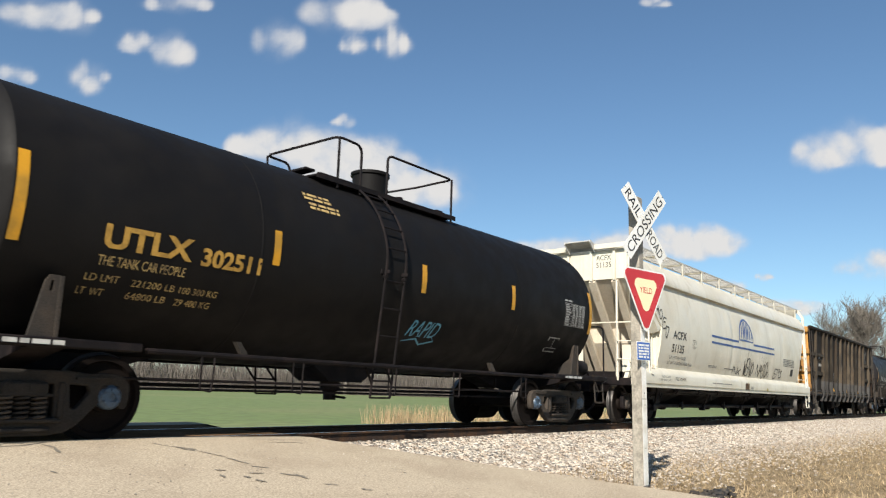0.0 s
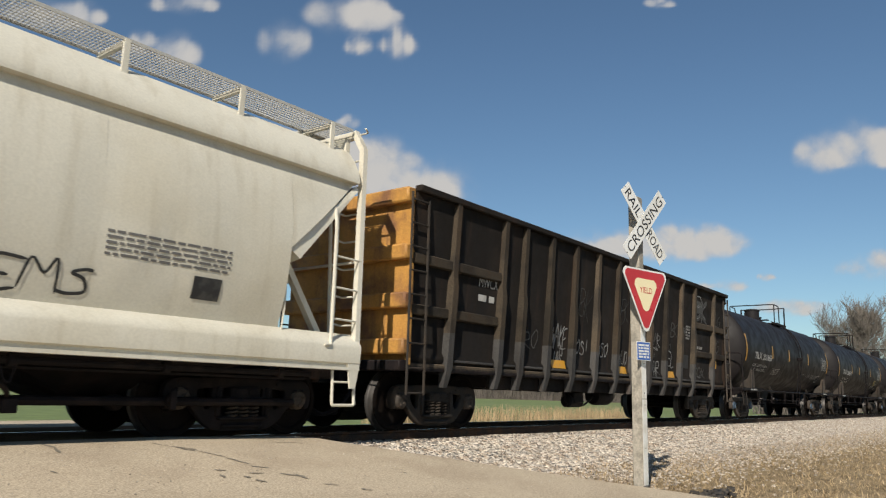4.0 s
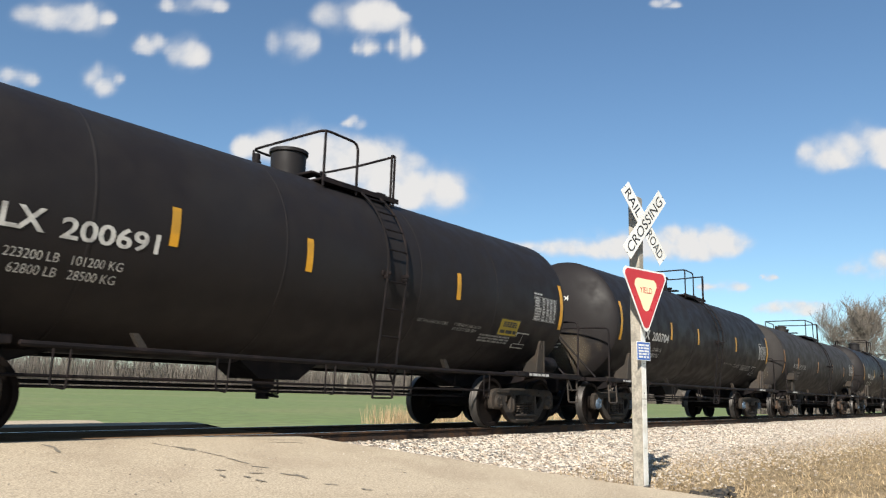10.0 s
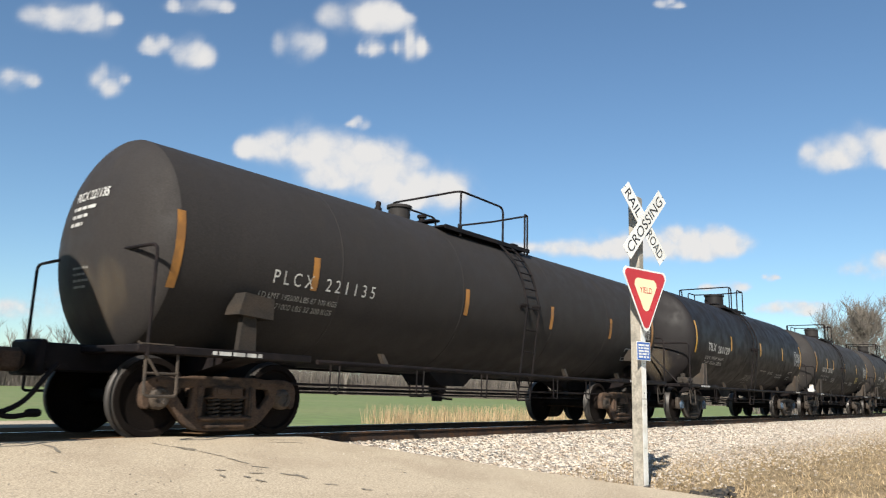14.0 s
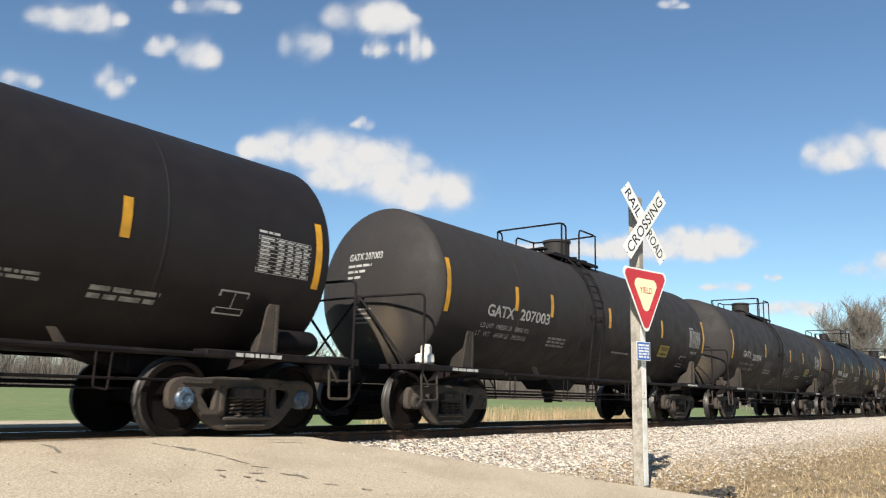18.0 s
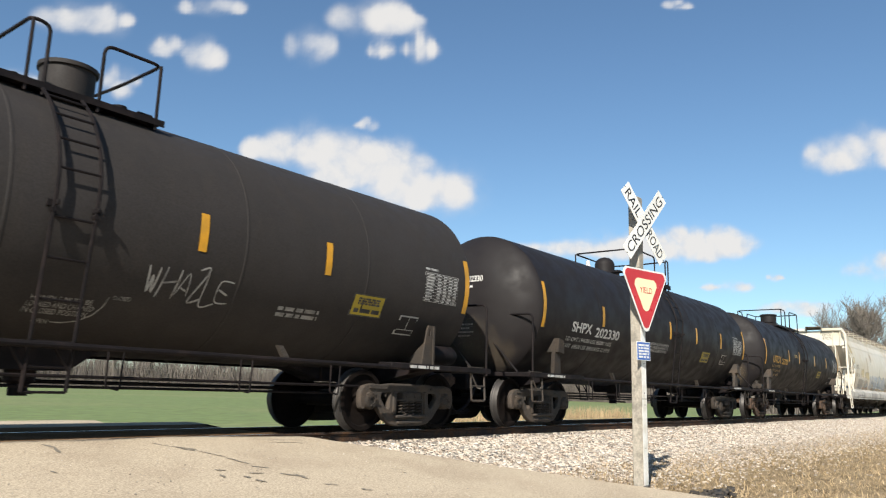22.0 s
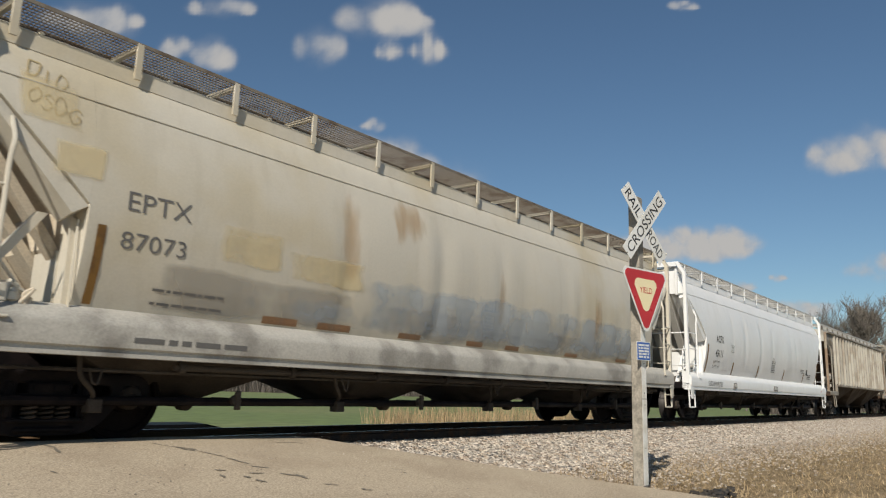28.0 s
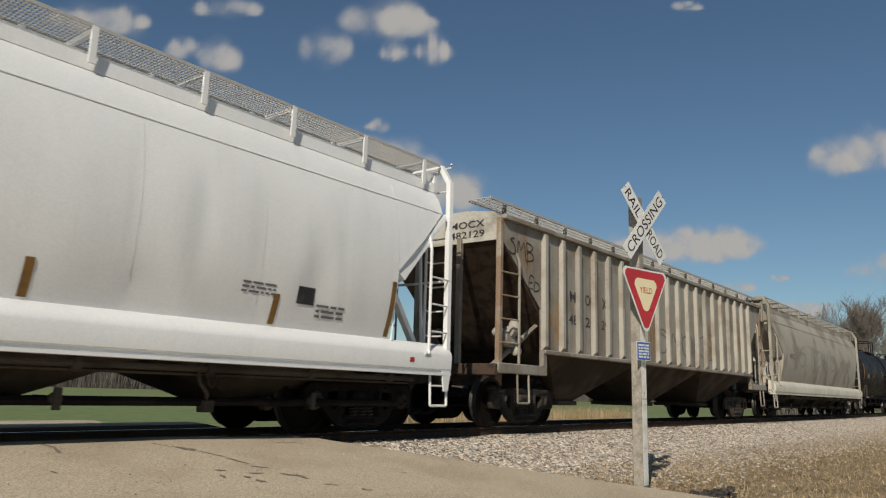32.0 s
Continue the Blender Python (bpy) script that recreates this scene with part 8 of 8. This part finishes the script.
hopper(2, 24.80, curved_hopper, dict(half=7.55, xe=8.17, xi=6.35, truck=6.75, paint=CREAM, bay=IRON, bold=0.02, seed=1, label="cream covered hopper with blue stripes, emblem and black tags",
    texts=(("ACFX", -6.11, -5.19, 2.12, 2.32, BLACKLETTER), ("51135", -6.13, -5.32, 1.78, 1.98, BLACKLETTER), ("LD LMT 191700LBS", -6.2, -5.1, 1.60, 1.68, GREYLETTER), ("LT WT 71300LBS NEW 2-66", -6.25, -4.6, 1.47, 1.55, GREYLETTER), ("1 1/2 INCH HF", -6.95, -6.4, 1.11, 1.16, GREYLETTER), ("COMP BRAKE SHOES", -7.1, -6.3, 1.03, 1.08, GREYLETTER), ("PRESSUREAIDE", -6.1, -5.35, 1.06, 1.14, BLACKLETTER)),
    end_marks=(("ACFX", 3.92), ("51135", 3.74)), emblem=(-0.70, 0.73, 2.46, 3.14), eave=True, dents=((-2.4, 1.4, 3.3, 0.012, 0.3), (0.95, 1.5, 3.2, 0.010, 0.25), (4.4, 1.5, 3.2, 0.010, 0.3)), plate=((-4.72, 1.96),), coats=(("rust_stain", ((-0.4, 0.3, 0.9, 1.19, False),), RUSTBLEED, "rust stain"),),
    patches=((-3.23, -0.78, 2.37, 2.43, BLUEPAINT), (-3.23, 3.21, 2.19, 2.25, BLUEPAINT), (0.82, 3.21, 2.37, 2.43, BLUEPAINT), (-0.28, 0.13, 0.93, 1.14, RUSTY), (2.1, 2.25, 0.93, 1.03, YELLOWPLACARD), (5.55, 5.92, 1.55, 1.80, BLACKLETTER)),
    bars=((-3.3, -2.6, 1.5, 1.58, 2, GREYLETTER), (-1.9, -0.9, 1.5, 1.56, 1, GREYLETTER), (4.5, 6.0, 1.86, 2.15, 5, GREYLETTER), (0.25, 0.58, 0.92, 1.06, 3, GREYLETTER), (-3.3, -1.6, 1.04, 1.09, 1, GREYLETTER)),
    tags=(("NBROED", -7.62, -6.40, 3.06, 3.36, BLACKTAG, 0.034, 1.1), ("LAX", -7.32, -6.98, 2.78, 2.98, BLACKTAG, 0.02, 0.2), ("NX", -1.12, -0.32, 1.40, 1.62, BLACKTAG, 0.03, 0.0), ("WENO", -0.1, 0.95, 1.42, 1.90, BLACKTAG, 0.045, 0.0), ("II", 0.1, 0.6, 1.98, 2.16, BLACKTAG, 0.02, 0.0), ("NASO", 1.3, 2.5, 1.42, 1.84, BLACKTAG, 0.045, 0.0), ("FD", 2.5, 2.85, 1.42, 1.58, BLACKTAG, 0.025, 0.0), ("III", 1.6, 2.3, 1.90, 2.08, BLACKTAG, 0.025, 0.0),
          ("EMS", 3.4, 4.45, 1.44, 1.76, BLACKTAG, 0.035, 0.0), ("WW", 1.65, 2.3, 1.10, 1.32, BLACKTAG, 0.022, 0.0), ("X", 1.25, 1.5, 1.16, 1.34, BLACKTAG, 0.022, 0.0), ("X", -0.2, 0.1, 1.12, 1.34, BLACKTAG, 0.022, 0.0))))
hopper(5.5, 41.66, gondola, dict(half=7.36, truck=6.2, seed=2, label="high sooty brown gondola with ribs, yellow end and silver tags",
    ribs=(-6.34, -4.9, -4.2, -3.22, -2.22, -1.2, -0.18, 0.70, 1.69, 2.68, 3.71, 4.69, 6.25), yellow=(-2.7, 0.18, 3.12),
    bars=((5.0, 5.5, 1.85, 2.1, 2), (4.2, 4.5, 2.2, 2.6, 5)),
    tags=(("SMUO", -0.12, 0.52, 1.32, 1.62, SILVERTAG, 0.026), ("BK", 0.05, 0.55, 2.25, 2.85, DIMTAG, 0.022), ("ROLEX", 0.86, 1.5, 1.55, 1.78, SILVERTAG, 0.04), ("NT", 0.98, 1.45, 2.3, 2.85, DIMTAG, 0.018), ("IAR", 1.82, 2.4, 1.15, 1.55, SILVERTAG, 0.026), ("U", 2.0, 2.12, 1.62, 1.72, SILVERTAG, 0.026), ("WMR", 1.84, 2.46, 1.85, 2.2, SILVERTAG, 0.02), ("WWW", 1.9, 2.35, 1.80, 1.88, SILVERTAG, 0.02),
          ("REL", 2.82, 3.4, 1.42, 1.75, SILVERTAG, 0.03), ("OO", 2.85, 3.15, 1.82, 2.02, DIMTAG, 0.02), ("BK", 3.1, 3.6, 2.2, 2.5, DIMTAG, 0.035), ("BK", 3.85, 4.4, 2.35, 2.55, DIMTAG, 0.035), ("BK", 4.88, 5.75, 2.80, 3.35, DIMTAG, 0.15), ("BK", 4.86, 5.78, 2.78, 3.38, SILVERTAG, 0.035), ("TOX", 4.85, 5.7, 1.2, 1.5, DIMTAG, 0.045), ("LG", 6.4, 6.95, 2.75, 3.15, DIMTAG, 0.035), ("LG", 6.4, 6.9, 1.98, 2.25, DIMTAG, 0.035),
          ("OSI", -2.0, -1.4, 1.5, 1.8, SILVERTAG, 0.035), ("BK", -1.95, -1.45, 2.2, 2.8, DIMTAG, 0.018), ("OSO", -1.05, -0.5, 1.45, 1.72, SILVERTAG, 0.03), ("WAKE", -3.02, -2.4, 1.55, 1.95, SILVERTAG, 0.035), ("IAR", -2.95, -2.5, 1.2, 1.5, SILVERTAG, 0.03), ("RO", -4.05, -3.5, 1.5, 1.8, DIMTAG, 0.03))))
hopper(27.5, 190.2, curved_hopper, dict(half=7.6, xe=8.22, xi=6.35, truck=6.82, paint=STAINED, seed=3, brake=False, bold=-0.004, posts=13, label="stained cream covered hopper with faded black marks and worn blue graffiti",
    texts=(("EPTX", -6.52, -5.78, 2.36, 2.56, GREYLETTER), ("87073", -6.55, -5.80, 1.96, 2.14, GREYLETTER)),
    bars=((-6.1, -5.2, 1.56, 1.62, 1, GREYLETTER), (-6.1, -5.2, 1.42, 1.48, 1, GREYLETTER), (-6.3, -4.9, 0.98, 1.1, 1, GREYLETTER)),
    patches=((-4.6, -4.05, 1.37, 1.46, RUSTBAND), (-3.7, -3.1, 1.37, 1.46, RUSTBAND), (-2.1, -1.6, 1.37, 1.45, RUSTBAND), (-0.4, 0.05, 1.37, 1.45, RUSTBAND), (0.75, 1.2, 1.37, 1.45, RUSTBAND), (2.9, 3.4, 1.37, 1.44, RUSTBAND), (5.2, 5.7, 1.37, 1.44, RUSTBAND)), strips=(-6.76,), dents=((-3.3, 1.4, 3.3, 0.016, 0.15), (0.45, 1.5, 3.2, 0.014, 0.15), (3.3, 1.5, 3.1, 0.016, 0.16), (5.0, 1.5, 3.0, 0.01, 0.2)), end_marks=(("EPTX", 3.92), ("87073", 3.74)),
    tags=(("OSOG", -7.58, -7.08, 3.22, 3.40, YELLOWTAG, 0.018, 0.16), ("DIO", -7.60, -7.2, 3.5, 3.66, YELLOWTAG, 0.018, 0.1)),
    coats=(("road_dirt", ((-6.3, -2.8, 1.34, 1.92, True), (-2.9, 1.2, 1.34, 1.85, True), (1.0, 6.3, 1.34, 1.8, True)), ROADDIRT, "grey road dirt along the foot of the side"),
           ("worn_graffiti", ((-3.3, 0.4, 1.38, 2.2, True), (-0.6, 3.0, 1.38, 2.26, True), (2.4, 6.3, 1.38, 2.24, True), (-5.0, -2.6, 1.38, 1.8, False)), FADEDBLUE, "worn blue-grey graffiti"),
           ("yellowed_patch", ((-5.45, -4.35, 1.95, 2.5, True), (-4.5, -2.9, 1.9, 2.33, True), (-7.7, -7.0, 3.0, 3.6, True), (-7.35, -6.75, 2.55, 2.95, True)), FADEDYELLOW, "yellowed cover paint"),
           ("rust_stain", ((-2.6, -1.5, 2.6, 3.6, False), (-3.6, -3.05, 1.7, 3.5, False), (0.2, 0.7, 1.6, 3.0, False), (3.8, 4.3, 1.5, 2.8, False)), RUSTBLEED, "rust stain bled down the side")), sill=SILLGREY, walk=WALKDARK))
hopper(30.2, 207.15, curved_hopper, dict(half=7.55, xe=8.0, xi=6.25, truck=6.64, paint=WHITE, seed=4, posts=12, slope=ENDGREY, label="clean white covered hopper with black marks and brown reflective strips",
    texts=(("ACFX", -5.87, -5.25, 2.25, 2.45, BLACKLETTER), ("45111", -5.90, -5.28, 1.84, 2.04, BLACKLETTER), ("LD LMT 192900", -6.0, -5.45, 1.66, 1.73, GREYLETTER), ("LT WT 70100", -6.0, -5.5, 1.52, 1.59, GREYLETTER), ("CAUTION", 0.03, 0.30, 2.03, 2.09, GREYLETTER)),
    bars=((-6.7, -5.5, 0.98, 1.12, 4, GREYLETTER), (-0.06, 0.38, 1.58, 2.0, 7, GREYLETTER), (4.0, 4.5, 1.7, 1.86, 3, GREYLETTER), (5.2, 5.7, 1.5, 1.7, 3, GREYLETTER)), patches=( (4.85, 5.15, 1.66, 1.88, BLACKLETTER), (7.0, 7.1, 1.03, 1.1, REDPAINT)),
    dents=((-3.04, 1.45, 3.35, 0.022, 0.16), (0.08, 1.6, 3.1, 0.022, 0.13), (3.38, 1.75, 3.1, 0.018, 0.16), (-0.7, 2.4, 3.4, 0.008, 0.2), (5.1, 1.5, 3.0, 0.012, 0.2)), plate=((-4.51, 2.03),), pockets=((-4.5, -4.25, 0.96, 1.12), (-0.12, 0.28, 0.96, 1.12)), seams=(-4.33, -2.6, -0.92, 0.81, 2.61, 4.24, 5.6), strips=(-6.53, -4.21, -1.63, 1.62, 4.53, 6.62), end_marks=(("ACFX", 3.92), ("45111", 3.74))))
hopper(32, 224.4, ribbed_hopper, dict(half=7.95, ribs=20, paint=TAN, seed=5, label="weathered tan rib-sided hopper with dark stencilled numbers", texts=(("M", -5.45, -5.2, 2.5, 2.72), ("OC", -4.78, -4.38, 2.5, 2.72), ("X", -4.0, -3.78, 2.5, 2.72), ("48", -5.5, -5.12, 2.04, 2.24), ("21", -4.78, -4.43, 2.04, 2.24), ("29", -4.05, -3.7, 2.04, 2.24)),
    end_marks=("MOCX", "482129"), tags=(("SMB", -7.75, -6.85, 3.1, 3.5, BLACKTAG, 0.03, 0.1), ("ED", -7.05, -6.68, 2.6, 2.8, BLACKTAG, 0.028, 0.1), ("SMOKE", -1.0, 3.2, 1.7, 2.3, GREYLETTER, 0.05, 0.0))))
hopper(32, 241.5, curved_hopper, dict(half=7.6, xe=8.15, xi=6.3, truck=6.5, paint=PALETAN, seed=6, label="chalky tan covered hopper with worn faint graffiti", texts=(("4812", -6.0, -5.2, 2.2, 2.4, GREYLETTER),), tags=(("STOW", -4.5, 0.5, 2.0, 2.8, FAINTTAG, 0.09, 0.0), ("OWN", 1.0, 4.5, 1.9, 2.7, FAINTTAG, 0.09, 0.0)), sill=CREAM))
for k, mid in enumerate((257.6, 272.0)):
    tank(32, mid, 5.92, (mid - 5.8, mid - 2.8, mid, mid + 3, mid + 5.85), mid + 0.9, (mid - 0.1, mid + 0.6, mid + 1.38, mid + 1.45, 4.38), (mid - 0.5, mid + 1.5), mid - 0.05,
         (("TILX", mid - 4.83, mid - 4.1, 2.02, 2.24, 1),), "TILX", "black tank car far down the train", trucks=(mid - 5.23, mid + 5.23), ends=(mid - 6.8, mid + 6.93))


# ---- what moves ----
def motions():
    times = [2.0 * k for k in range(17)]
    for car, mid in TRAIN:
        walk(car, [(t, pose(mid - travelled(t), 0, 0)) for t in times])
    turn = travelled(32.0) / WR
    n = int(turn / radians(80)) + 1
    for w, x, start in WHEELSETS:
        walk(w, [(32.0 * k / n, pose(x, 0, WR, 0, start - math.degrees(travelled(32.0 * k / n) / WR), 0)) for k in range(n + 1)])
    for ob, a, b, depth, drift in CLOUDS:
        turned = STAND.to_3x3().to_4x4()
        walk(ob, [(0.0, Matrix.Translation(sky_point(a, b, depth)) @ turned), (32.0, Matrix.Translation(sky_point(a + drift[0], b + drift[1], depth)) @ turned)])


motions()
